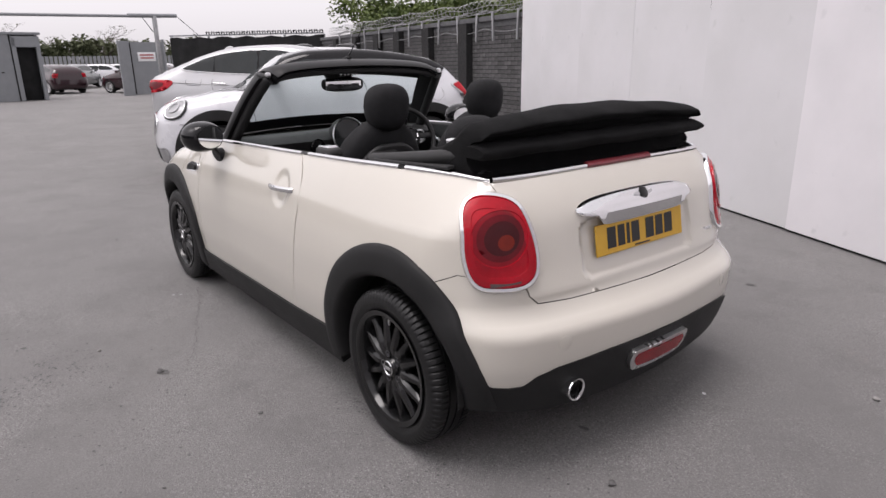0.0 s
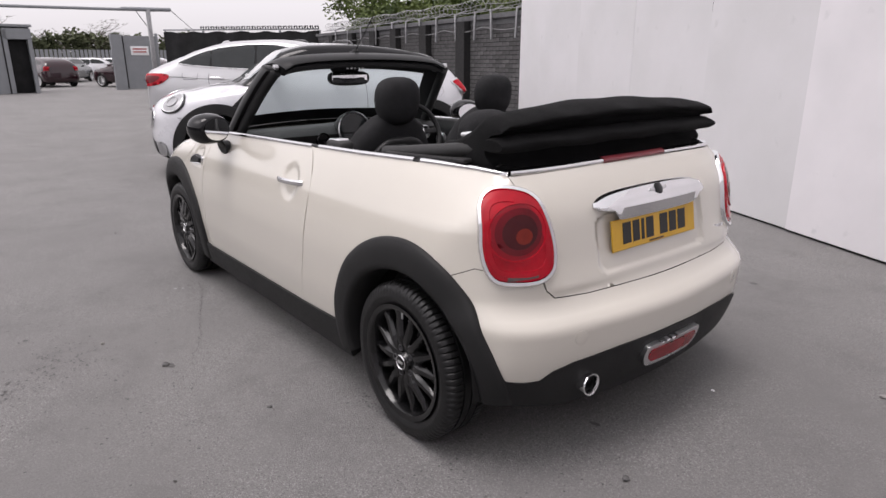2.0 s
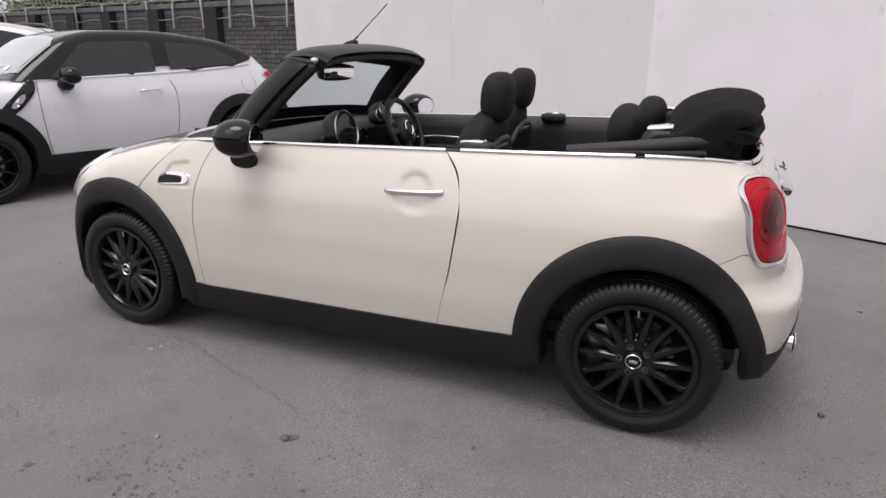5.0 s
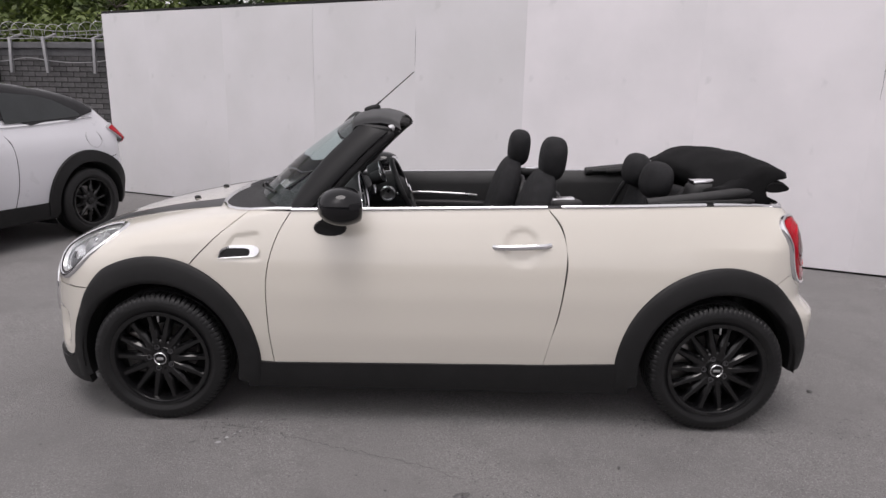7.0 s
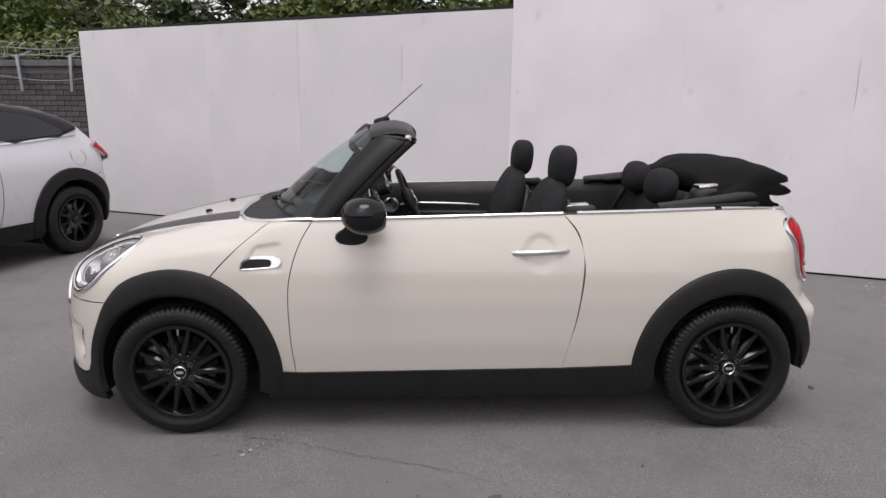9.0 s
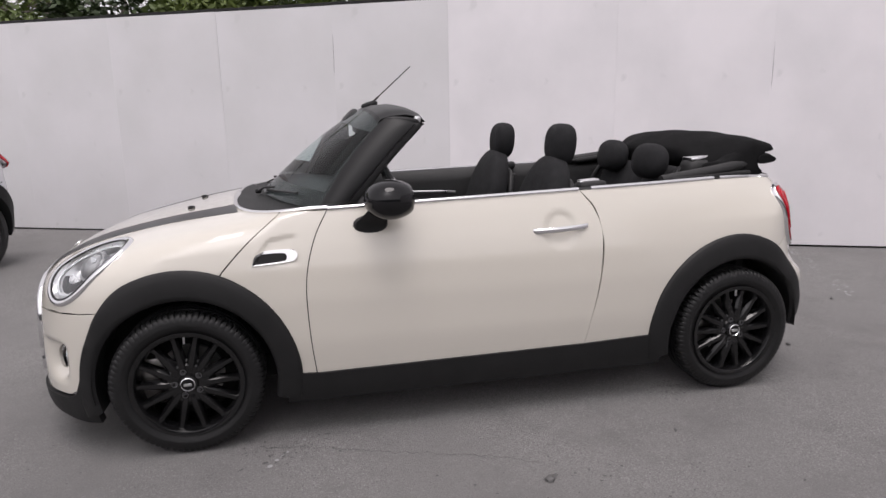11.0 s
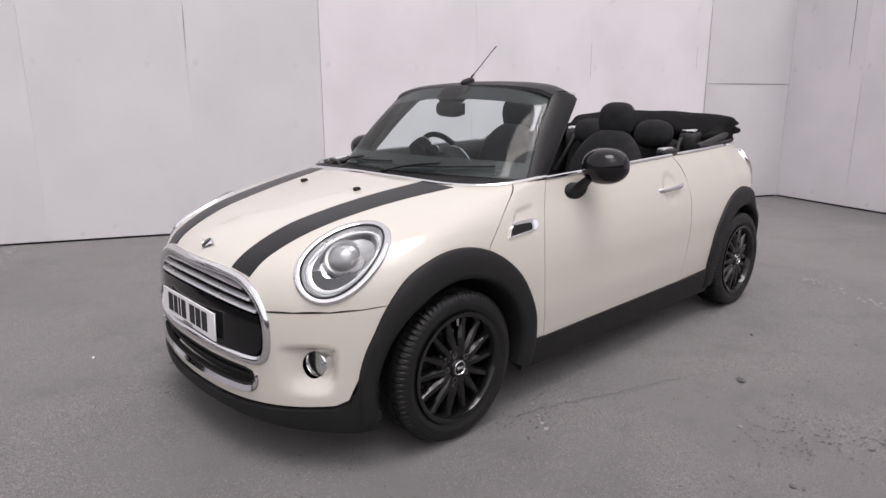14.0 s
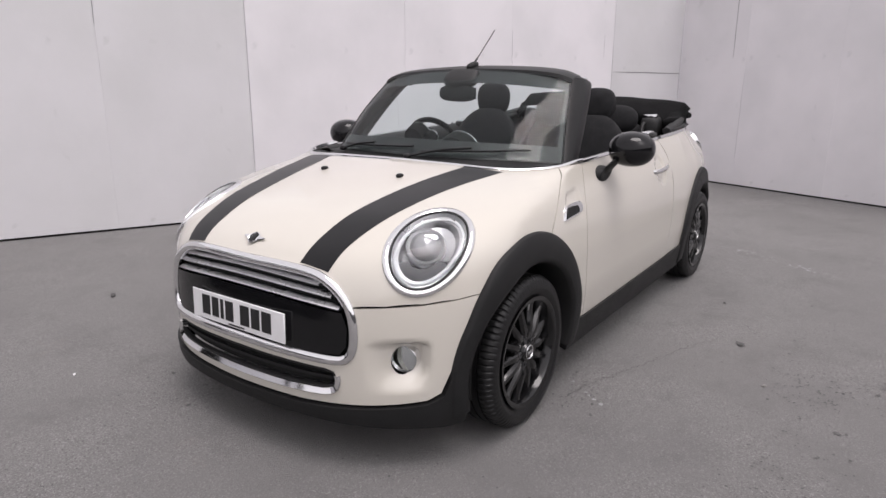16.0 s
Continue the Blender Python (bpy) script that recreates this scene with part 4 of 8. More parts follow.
part("floor_pan", bm, DARK, car)

# grille: chrome ring, black back, bars, number plate
ring_half = [(-1.90, 0, 0.704), (-1.895, -0.2, 0.703), (-1.885, -0.33, 0.695), (-1.88, -0.40, 0.673), (-1.87, -0.455, 0.631), (-1.87, -0.486, 0.583), (-1.87, -0.499, 0.525), (-1.87, -0.495, 0.458), (-1.88, -0.473, 0.420), (-1.90, -0.42, 0.410), (-1.93, -0.25, 0.414), (-1.945, 0, 0.419)]
ring_uv = closed_uv(FRONT, [tuple(v) for v in spline(ring_half, 4)])
grille = new("grille")
grille.parent = car
tagged(grille, "black grille with chrome ring and bars")
bead("grille_ring", mini, FRONT, ring_uv, [(-0.017, -0.02), (-0.0175, 0.001), (-0.010, 0.009), (0.004, 0.010), (0.014, 0.004), (0.017, -0.004), (0.015, -0.02)], CHROME, grille, "chrome grille ring", lift=0.002, closed=True, uv=True)
panel("grille_back", mini, FRONT, ring_uv, DARK, grille, uv=True, lift=-0.035, fold=0)
low_half = [(-1.93, 0, 0.606), (-1.92, -0.2, 0.603), (-1.88, -0.462, 0.578), (-1.88, -0.484, 0.525), (-1.885, -0.481, 0.462), (-1.90, -0.46, 0.430), (-1.93, -0.3, 0.420), (-1.945, 0, 0.424)]
panel("grille_panel", mini, FRONT, closed_uv(FRONT, low_half), PAINT_BLACK, grille, "gloss black grille panel", uv=True, lift=0.0, fold=0.02)
for z, w in ((0.684, 0.372), (0.654, 0.425), (0.619, 0.458)):
    pts = [(-1.9, y, z - 0.024 * (y / 0.43) ** 2) for y in np.linspace(-w, w, 30)]
    bead("grille_bar", mini, FRONT, pts, [(-0.008, -0.016), (-0.009, 0.006), (-0.005, 0.010), (0.007, -0.002), (0.009, -0.016)], SATIN, grille, "chrome grille bar", lift=-0.010)


def number_plate(parent, m, base):
    """A plate whose face looks along m's -y; its writing is plain bars."""
    p = boxed("number_plate", (0.52, 0.006, 0.111), m, base, parent, "number plate with dark bars in place of characters", 0.002, 1)
    x = -0.52 / 2 + 0.06
    for i, wd in enumerate((0.048, 0.04, 0.018, 0.046, 0.0, 0.05, 0.046, 0.05)):
        if wd:
            boxed("character_bar", (wd, 0.0015, 0.076), m @ Matrix.Translation((x + wd / 2, -0.0036, 0.003)), INK, p, "", 0.0003, 1)
        x += wd + 0.011 if wd else 0.028
    boxed("small_print_bar", (0.09, 0.0012, 0.006), m @ Matrix.Translation((0, -0.0036, -0.047)), INK, p, "", 0.0002, 1)
    return p


number_plate(car, Matrix.Translation((-1.953, 0, 0.498)) @ Matrix.Rotation(radians(-90), 4, "Z") @ Matrix.Rotation(radians(-2), 4, "X"), WHITEPLATE)
number_plate(car, Matrix.Translation((1.714, 0, 0.789)) @ Matrix.Rotation(radians(90), 4, "Z") @ Matrix.Rotation(radians(-9), 4, "X"), YELLOW)
# lower intake
intake_uv = closed_uv(FRONT, intake)
bead("intake_frame", mini, FRONT, dense(intake_uv, 0.03), [(-0.004, -0.02), (-0.004, 0.001), (0.0, 0.003), (0.004, 0.001), (0.004, -0.02)], PLASTIC, front_bumper, "thin black intake edge", lift=0.0, closed=True, uv=True)
# a deep bright lip along the foot of the intake, turned up at its ends
lip_half = [(-0.454, 0.356), (-0.458, 0.335), (-0.448, 0.310), (-0.420, 0.297), (-0.36, 0.292), (-0.2, 0.289)]
lip_path = [tuple(v) for v in spline([(-1.92, y, z) for y, z in lip_half] + [(-1.94, 0, 0.288)] + [(-1.92, -y, z) for y, z in lip_half[::-1]], 5)]
bead("intake_lip", mini, FRONT, lip_path, [(-0.012, -0.02), (-0.013, 0.005), (-0.008, 0.010), (0.010, 0.001), (0.012, -0.02)], CHROME, front_bumper, "chrome lip below the intake", lift=0.001)
panel("intake_back", mini, FRONT, intake_uv, DARK, front_bumper, uv=True, lift=-0.03, fold=0)
bead("intake_slat", mini, FRONT, [(-1.9, y, 0.340) for y in np.linspace(-0.42, 0.42, 24)], [(-0.006, -0.01), (-0.006, 0.002), (0.006, 0.002), (0.006, -0.01)], PLASTIC, front_bumper, lift=-0.015)


def round_lamp(name, c, n, r, parent, label):
    """A small round lamp that faces along n."""
    m = Matrix.Translation(c) @ Vector(n).to_track_quat("Z", "Y").to_matrix().to_4x4()
    lamp = new(name)
    lamp.parent = parent
    tagged(lamp, label)
    bm = bmesh.new()
    lathe(bm, [(r, -0.03), (r, 0.004), (r * 0.93, 0.009), (r * 0.86, 0.004), (r * 0.84, -0.03)], m, 32, closed=True)
    part("bezel", bm, CHROME, lamp)
    bm = bmesh.new()
    lathe(bm, [(0.001, -0.028), (r * 0.3, -0.026), (r * 0.6, -0.016), (r * 0.85, 0.0)], m, 28)
    part("reflector", bm, REFLECT, lamp)
    bm = bmesh.new()
    lathe(bm, [(r * 0.86, 0.003), (r * 0.5, 0.012), (0.001, 0.015)], m, 28)
    part("lens", bm, GLASS, lamp)
    for k in range(4):
        boxed("rib", (r * 1.3, 0.003, 0.004), m @ Matrix.Translation((0, (k - 1.5) * r * 0.36, -0.008)), LAMPGREY, lamp, "", 0.0008, 1)
    return lamp


for s in (-1, 1):
    P, N = on_surface(mini, FRONT, [(-1.76, s * 0.620, 0.405)])
    n = Vector((-1, s * 0.25, 0.02)).normalized()
    round_lamp("fog_lamp", Vector(P[0]) - n * 0.012, n, 0.051, car, "round clear fog lamp with chrome bezel")


def headlamp(mir):
    L = new("headlamp")
    L.parent = car
    tagged(L, "round clear headlamp in a chrome ring")
    AIM, way = (LAMP_RT, -1) if mir else (LAMP_L, 1)
    oval = lambda k, grow=0.0: lamp_ring(k, grow, flip=way)
    outer, mid = oval(1.0, -0.011), oval(1.0, -0.025)
    bead("chrome_ring", mini, AIM, outer, [(-0.0125, -0.01), (-0.0125, 0.002), (-0.005, 0.007), (0.006, 0.006), (0.012, 0.0), (0.012, -0.02)], CHROME, L, "chrome headlamp ring", lift=0.002, closed=True, uv=True)
    bead("seal", mini, AIM, mid, disc_profile(0.005, 8), INK, L, "black rubber seal", lift=0.001, closed=True, uv=True)
    # bowl: rings that sink into the nose
    bm = bmesh.new()
    rows = []
    for k, depth in ((1.0, 0.004), (0.93, 0.022), (0.86, 0.026), (0.80, 0.030), (0.70, 0.060), (0.4, 0.085), (0.02, 0.09)):
        P, N = on_surface(mini, AIM, oval(k, -0.028 * k), 0, True)
        ax = np.array(AIM.n)
        rows.append([bm.verts.new(Vector(p - ax * depth)) for p in P])
    for a, b in zip(rows, rows[1:]):
        for j in range(len(a)):
            bm.faces.new((a[j], a[(j + 1) % len(a)], b[(j + 1) % len(b)], b[j]))
    part("reflector", bm, SATIN, L, "bright reflector bowl", sharp=30)
    bead("light_guide", mini, AIM, oval(0.91, -0.026), disc_profile(0.0065, 8, 0.7), LEDWHITE, L, "white daylight ring", lift=-0.020, closed=True, uv=True)
    P, N = on_surface(mini, AIM, oval(0.1), 0, True)
    c, ax = Vector(P.mean(0)), AIM.n
    side = Vector((0, 0, 1)).cross(ax).normalized()
    up = ax.cross(side)
    M = Matrix((( side.x, up.x, ax.x, c.x), (side.y, up.y, ax.y, c.y), (side.z, up.z, ax.z, c.z), (0, 0, 0, 1)))
    bm = bmesh.new()
    lathe(bm, [(0.070, -0.085), (0.070, -0.05), (0.064, -0.046), (0.052, -0.052)], M @ Matrix.Translation((0.012 * (1 if mir else -1), 0.012, 0)), 32)
    part("lamp_shroud", bm, LAMPGREY, L, "grey inner shroud", sharp=35)
    bm = bmesh.new()
    lathe(bm, [(0.055, -0.06), (0.052, -0.042), (0.036, -0.026), (0.001, -0.019)], M @ Matrix.Translation((0.012 * (1 if mir else -1), 0.012, 0)), 32)
    part("projector", bm, LAMPGREY, L, "glassy projector lens", sharp=0)
    low = lambda k: [q for q in oval(k, -0.026) if q[1] < -0.045]
    g2 = low(0.86) + low(0.62)[::-1]
    panel("lower_reflector", mini, AIM, g2, LAMPDARK, L, "dark grey lower reflector", uv=True, lift=-0.030, fold=0.004, gap=0, step=0.02)
    blobbed("bright_fin", (0.07, 0.03, 0.012), M @ Matrix.Translation((0.0, 0.035, -0.030)), REFLECT, L, "bright reflector fin", seg=16, rings=8)
    panel("lamp_glass", mini, AIM, mid, GLASS, L, "clear lamp glass", uv=True, lift=0.0035, fold=0.0, gap=0.0, step=0.02)


headlamp(False)
headlamp(True)
# bonnet stripes
stripe_in = [(-1.885, -0.272, 0.722), (-1.80, -0.285, 0.80), (-1.65, -0.30, 0.87), (-1.45, -0.325, 0.92), (-1.25, -0.36, 0.96), (-1.054, -0.40, 0.985)]
stripe_out = [(-1.875, -0.395, 0.705), (-1.80, -0.415, 0.78), (-1.65, -0.445, 0.85), (-1.45, -0.485, 0.91), (-1.25, -0.53, 0.95), (-1.02, -0.585, 0.98)]
S_IN, S_OUT = [tuple(v) for v in spline(stripe_in, 4)], [tuple(v) for v in spline(stripe_out, 4)]
both("bonnet_stripe", mini, DOME, S_IN + S_OUT[::-1], STRIPE, bonnet, "black vinyl stripe", lift=0.0012, fold=0.001, gap=0)
# front emblem, washers
P, N = on_surface(mini, DOME, [(-1.862, 0, 0.766)])
em = Matrix.Translation(Vector(P[0]) + Vector(N[0]) * 0.003) @ Vector(N[0]).to_track_quat("Z", "X").to_matrix().to_4x4()
bm = bmesh.new()
lathe(bm, [(0.024, 0), (0.024, 0.005), (0.021, 0.007), (0.001, 0.007)], em, 24)
emblem = part("emblem_disc", bm, PAINT_BLACK, bonnet, "plain round emblem with wings")
bm = bmesh.new()
lathe(bm, [(0.0235, 0), (0.026, 0.004), (0.0235, 0.008), (0.021, 0.006)], em, 24, closed=True)
for s in (-1, 1):
    q = [bm.verts.new(em @ Vector(v)) for v in ((0.012, s * 0.022, 0.003), (0.006, s * 0.058, 0.003), (-0.004, s * 0.046, 0.003), (-0.010, s * 0.024, 0.003))]
    r = [bm.verts.new(em @ Vector(v)) for v in ((0.010, s * 0.022, 0.007), (0.004, s * 0.054, 0.006), (-0.002, s * 0.044, 0.006), (-0.008, s * 0.024, 0.007))]
    bm.faces.new(r)
    for i in range(4):
        bm.faces.new((q[i], q[(i + 1) % 4], r[(i + 1) % 4], r[i]))
part("emblem_wing", bm, CHROME, emblem, "silver emblem wings")
for s in (-1, 1):
    P, N = on_surface(mini, DOME, [(-1.274, s * 0.226, 0.96)])
    blobbed("washer_jet", (0.035, 0.028, 0.02), Matrix.Translation(Vector(P[0]) + Vector((0, 0, 0.004))), PLASTIC, bonnet, "black washer jet", seg=10, rings=6)
# side vents behind the front wheels
for mir in (False, True):
    vent = panel("side_vent", mini, SIDE, [tuple(v) for v in spline([(-0.965, 0, 0.784), (-0.945, 0, 0.822), (-0.90, 0, 0.834), (-0.81, 0, 0.835), (-0.786, 0, 0.824), (-0.784, 0, 0.806), (-0.80, 0, 0.790), (-0.84, 0, 0.783), (-0.95, 0, 0.777)], 4, True)], CHROME, car, "chrome side vent with a black insert", lift=0.010, fold=0.02, gap=0, mirror=mir, step=0.008)
    panel("insert", mini, SIDE, [tuple(v) for v in spline([(-0.961, 0, 0.785), (-0.944, 0, 0.816), (-0.90, 0, 0.822), (-0.845, 0, 0.822), (-0.829, 0, 0.816), (-0.828, 0, 0.800), (-0.845, 0, 0.790), (-0.945, 0, 0.781)], 4, True)], PLASTIC, vent, lift=0.0165, fold=0.008, gap=0, mirror=mir, step=0.008)
# door handles
for s, door in zip((-1, 1), doors):
    y = s * 0.822
    bm = bmesh.new()
    path = [Vector((x, s * (0.799 + 0.024 * math.sin(math.pi * (x - 0.228) / 0.25) ** 0.5 if 0.228 < x < 0.478 else s * 0.799), 0.848 + 0.012 * (x - 0.228) / 0.25)) for x in np.linspace(0.2281, 0.4779, 22)]
    path = [Vector((p.x, s * abs(p.y), p.z)) for p in path]
    sweep(bm, path, [(0.013 * math.cos(a), 0.008 * math.sin(a)) for a in np.linspace(0, 2 * math.pi, 10, endpoint=False)], [Vector((0, s, 0))] * len(path))
    part("door_handle", bm, CHROME, door, "chrome bar handle")


def wing_mirror(s):
    m = new("wing_mirror")
    m.parent = car
    tagged(m, "gloss black wing mirror on a black foot")
    c = Vector((-0.418, s * 0.888, 1.030))
    turn = Matrix.Rotation(-s * radians(17), 4, "Z")

    def egg(x, y, z):
        k = 1 - 0.10 * max(0, x)
        return (min(x, 0.62), y * k if x < 0.62 else y * 0.95, z * k if x < 0.62 else z * 0.95)
    blobbed("housing", (0.215, 0.210, 0.160), Matrix.Translation(c + Vector((0.012, 0, 0))) @ turn, PAINT_BLACK, m, "gloss black housing", power=2.2, seg=32, rings=20, shape=egg)
    bm = bmesh.new()
    lathe(bm, [(0.001, 0), (0.5, 0.0), (0.5, -0.006)], Matrix.Translation(c) @ turn @ Matrix.Translation((0.0805, 0, 0)) @ Matrix.Rotation(radians(90), 4, "Y") @ Matrix.Diagonal((0.112, 0.150, 1, 1)), 32)
    part("mirror_glass", bm, MIRROR, m, "mirror glass")
    bm = bmesh.new()
    path = spline([(-0.482, s * 0.765, 0.912), (-0.480, s * 0.80, 0.918), (-0.465, s * 0.81, 0.945), (-0.45, s * 0.85, 0.985), (-0.44, s * 0.88, 1.01)], 4)
    rows = []
    for i, p in enumerate(path):
        t = i / (len(path) - 1)
        r = 0.052 * (1 - t) ** 0.9 + 0.026
        rows.append([bm.verts.new(p + Vector((r * math.cos(a) * 1.0, s * 0.35 * r * math.sin(a) * t, r * 0.55 * math.sin(a)))) for a in np.linspace(0, 2 * math.pi, 16, endpoint=False)])
    for a, b in zip(rows, rows[1:]):
        for j in range(16):
            bm.faces.new((a[j], a[(j + 1) % 16], b[(j + 1) % 16], b[j]))
    bm.faces.new(rows[-1])
    bm.faces.new(rows[0][::-1])
    part("foot", bm, PLASTIC, m, "black plastic foot")


wing_mirror(-1)
wing_mirror(1)
# bright belt strip with its black seal, from the cowl to the tail
STRIP = [(-0.008, -0.012), (-0.0085, 0.004), (-0.003, 0.008), (0.004, 0.007), (0.008, 0.002), (0.008, -0.012)]
SEAL = [(-0.010, -0.02), (-0.010, 0.004), (0.010, 0.004), (0.012, -0.02)]
cowl_c = [tuple(v) for v in spline(cowl, 5)]
for mir in (False, True):
    bead("cowl_strip", mini, DOME, [(-0.66, -0.737, 0.985), (-0.72, -0.738, 0.984), (-0.78, -0.738, 0.983)] + [(x, y, z) for x, y, z in cowl_c], STRIP, CHROME, car, "bright cowl strip", lift=0.003, mirror=mir)
    bead("belt_strip", mini, SIDE, [(v, 0, 0.985 + 0.031 * (v + 0.655) / 1.121) for v in np.linspace(-0.654, 0.462, 24)], STRIP, CHROME, car, "bright belt strip", lift=0.001, mirror=mir)
    rear_c = [tuple(v) for v in spline(belt_rear, 6)]
    bead("belt_strip", mini, REAR, [(x, y, z + 0.004) for x, y, z in rear_c[1:18]], STRIP, CHROME, car, "bright belt strip", lift=0.001, mirror=mir)
    bead("belt_strip", mini, REAR, [(x, y, z + 0.004) for x, y, z in rear_c[18:]], STRIP, CHROME, car, "bright belt strip", lift=0.001, mirror=mir)
    bead("tail_strip", mini, REAR, [(1.545, -0.592, 1.026), (1.565, -0.52, 1.028), (1.585, -0.4, 1.030), (1.60, -0.28, 1.032), (1.603, -0.19, 1.033)], STRIP, CHROME, car, "bright tail strip", lift=0.001, mirror=mir)
bead("third_brake_lamp", mini, REAR, [(1.60, y, 1.034) for y in np.linspace(-0.187, 0.187, 12)], [(-0.013, -0.012), (-0.013, 0.006), (-0.004, 0.010), (0.010, 0.008), (0.013, -0.012)], REDDULL, car, "dull red high brake lamp strip", lift=0.001)
# tail lamps
TL = [(1.55, -0.727, 0.865), (1.517, -0.698, 0.942), (1.519, -0.665, 0.980), (1.553, -0.632, 0.993), (1.594, -0.584, 0.984), (1.627, -0.549, 0.953), (1.659, -0.532, 0.892), (1.68, -0.519, 0.814),
      (1.692, -0.521, 0.748), (1.697, -0.541, 0.708), (1.690, -0.586, 0.685), (1.655, -0.657, 0.682), (1.611, -0.709, 0.692), (1.58, -0.729, 0.735), (1.561, -0.734, 0.80)]
TL_UV = [tuple(v)[:2] for v in spline([(*REAR.uv(p), 0) for p in TL], 5, True)]


def scaled(uv, k, shift=(0, 0)):
    c = np.mean(uv, 0)
    return [tuple(c + (np.array(p) - c) * k + np.array(shift)) for p in uv]


def tail_lamp(mir):
    L = new("tail_lamp")
    L.parent = car
    tagged(L, "large red tail lamp in a chrome ring")
    fl = (lambda q: [(-u, v) for u, v in q][::-1]) if mir else (lambda q: q)
    bead("chrome_ring", mini, REAR, fl(scaled(TL_UV, 0.945)), [(-0.0105, -0.02), (-0.0105, 0.006), (-0.004, 0.013), (0.006, 0.012), (0.0105, 0.004), (0.0105, -0.02)], CHROME, L, "chrome lamp ring", lift=0.002, closed=True, uv=True)
    panel("lens", mini, REAR, fl(scaled(TL_UV, 0.885)), REDLENS, L, "glossy red lens", uv=True, lift=0.015, fold=0.02, gap=0, step=0.015)
    bead("light_band", mini, REAR, fl(scaled(TL_UV, 0.74)), [(-0.012, -0.006), (-0.009, 0.0015), (0.009, 0.0015), (0.012, -0.006)], REDLENS, L, lift=0.016, closed=True, uv=True)
    c = np.mean(TL_UV, 0)
    disc = lambda r, du=0.0, dv=0.0: fl([(c[0] + du + r * math.cos(a), c[1] + dv + 1.12 * r * math.sin(a)) for a in np.linspace(0, 2 * math.pi, 36, endpoint=False)])
    panel("inner_lens", mini, REAR, disc(0.080, 0.002, 0.020), REDMID, L, "dark red inner bowl", uv=True, lift=0.0170, fold=0.006, gap=0, step=0.012)
    bead("bowl_rim", mini, REAR, disc(0.079, 0.002, 0.020), [(-0.005, -0.004), (-0.003, 0.003), (0.003, 0.003), (0.005, -0.004)], REDLENS, L, lift=0.0172, closed=True, uv=True)
    panel("middle_lens", mini, REAR, disc(0.064, 0.004, 0.022), REDDARK, L, uv=True, lift=0.0182, fold=0.004, gap=0, step=0.012)
    panel("indicator_lens", mini, REAR, disc(0.047, 0.007, 0.022), REDDEEP, L, "dark indicator lens", uv=True, lift=0.0194, fold=0.004, gap=0, step=0.010)
    panel("bulb_lens", mini, REAR, disc(0.022, 0.018, 0.010), ORANGE, L, "faint orange bulb lens", uv=True, lift=0.0206, fold=0.004, gap=0, step=0.008)
    bar = [(c[0] - 0.020, 0.700), (c[0] + 0.062, 0.708), (c[0] + 0.062, 0.724), (c[0] - 0.020, 0.716)]
    panel("reversing_lens", mini, REAR, fl(bar), LAMPSMOKE, L, "smoky reversing lens", uv=True, lift=0.0170, fold=0.004, gap=0, step=0.012)


tail_lamp(False)
tail_lamp(True)
# boot handle and its emblem
bm = bmesh.new()
rows = []
for y in np.linspace(-0.338, 0.338, 45):
    e = max(0.02, 1 - abs(y / 0.338) ** 7) ** 0.5
    hi, lo = 0.902 + 0.044 * e * (1 - 0.25 * (y / 0.338) ** 2), 0.902 - 0.029 * e
    zs = [hi, hi - 0.010 * e, 0.912, 0.895, lo + 0.008 * e, lo, lo]
    P, N = on_surface(mini, REAR, [(1.69, y, z) for z in zs])
    rows.append([bm.verts.new(Vector(p) + Vector(n) * k * e) for p, n, k in zip(P, N, (0.001, 0.014, 0.029, 0.036, 0.041, 0.036, -0.01))])
for a, b in zip(rows, rows[1:]):
    for j in range(6):
        bm.faces.new((a[j], a[j + 1], b[j + 1], b[j]))
boot_handle = part("boot_handle", bm, CHROME, bootlid, "chrome boot handle", sharp=50)
P, N = on_surface(mini, REAR, [(1.69, 0, 0.917)], 0.0275)
em = Matrix.Translation(P[0]) @ Vector(N[0]).to_track_quat("Z", "Y").to_matrix().to_4x4()
bm = bmesh.new()
lathe(bm, [(0.024, 0), (0.024, 0.004), (0.021, 0.006), (0.001, 0.006)], em, 24)
part("emblem_disc", bm, PAINT_BLACK, boot_handle, "plain round emblem")
bm = bmesh.new()
for s in (-1, 1):
    box(bm, (0.03, 0.012, 0.004), em @ Matrix.Translation((s * 0.037, 0.002, 0.002)) @ Matrix.Rotation(s * 0.15, 4, "Z"), 0.0015)
part("emblem_wing", bm, SATIN, boot_handle)
boxed("camera_pod", (0.02, 0.03, 0.014), Matrix.Translation((1.708, -0.03, 0.870)), PLASTIC, bootlid, "black camera pod", 0.004)
P, N = on_surface(mini, REAR, [(1.72, 0.465, 0.715)], 0.001)
for i in range(5):
    boxed("lettering_bar", (0.003, 0.013, 0.014), Matrix.Translation(Vector(P[0]) + Vector((0, (i - 2) * 0.018, 0))) @ Matrix.Rotation(-0.12, 4, "Z"), SATIN, bootlid, "", 0.001, 1)
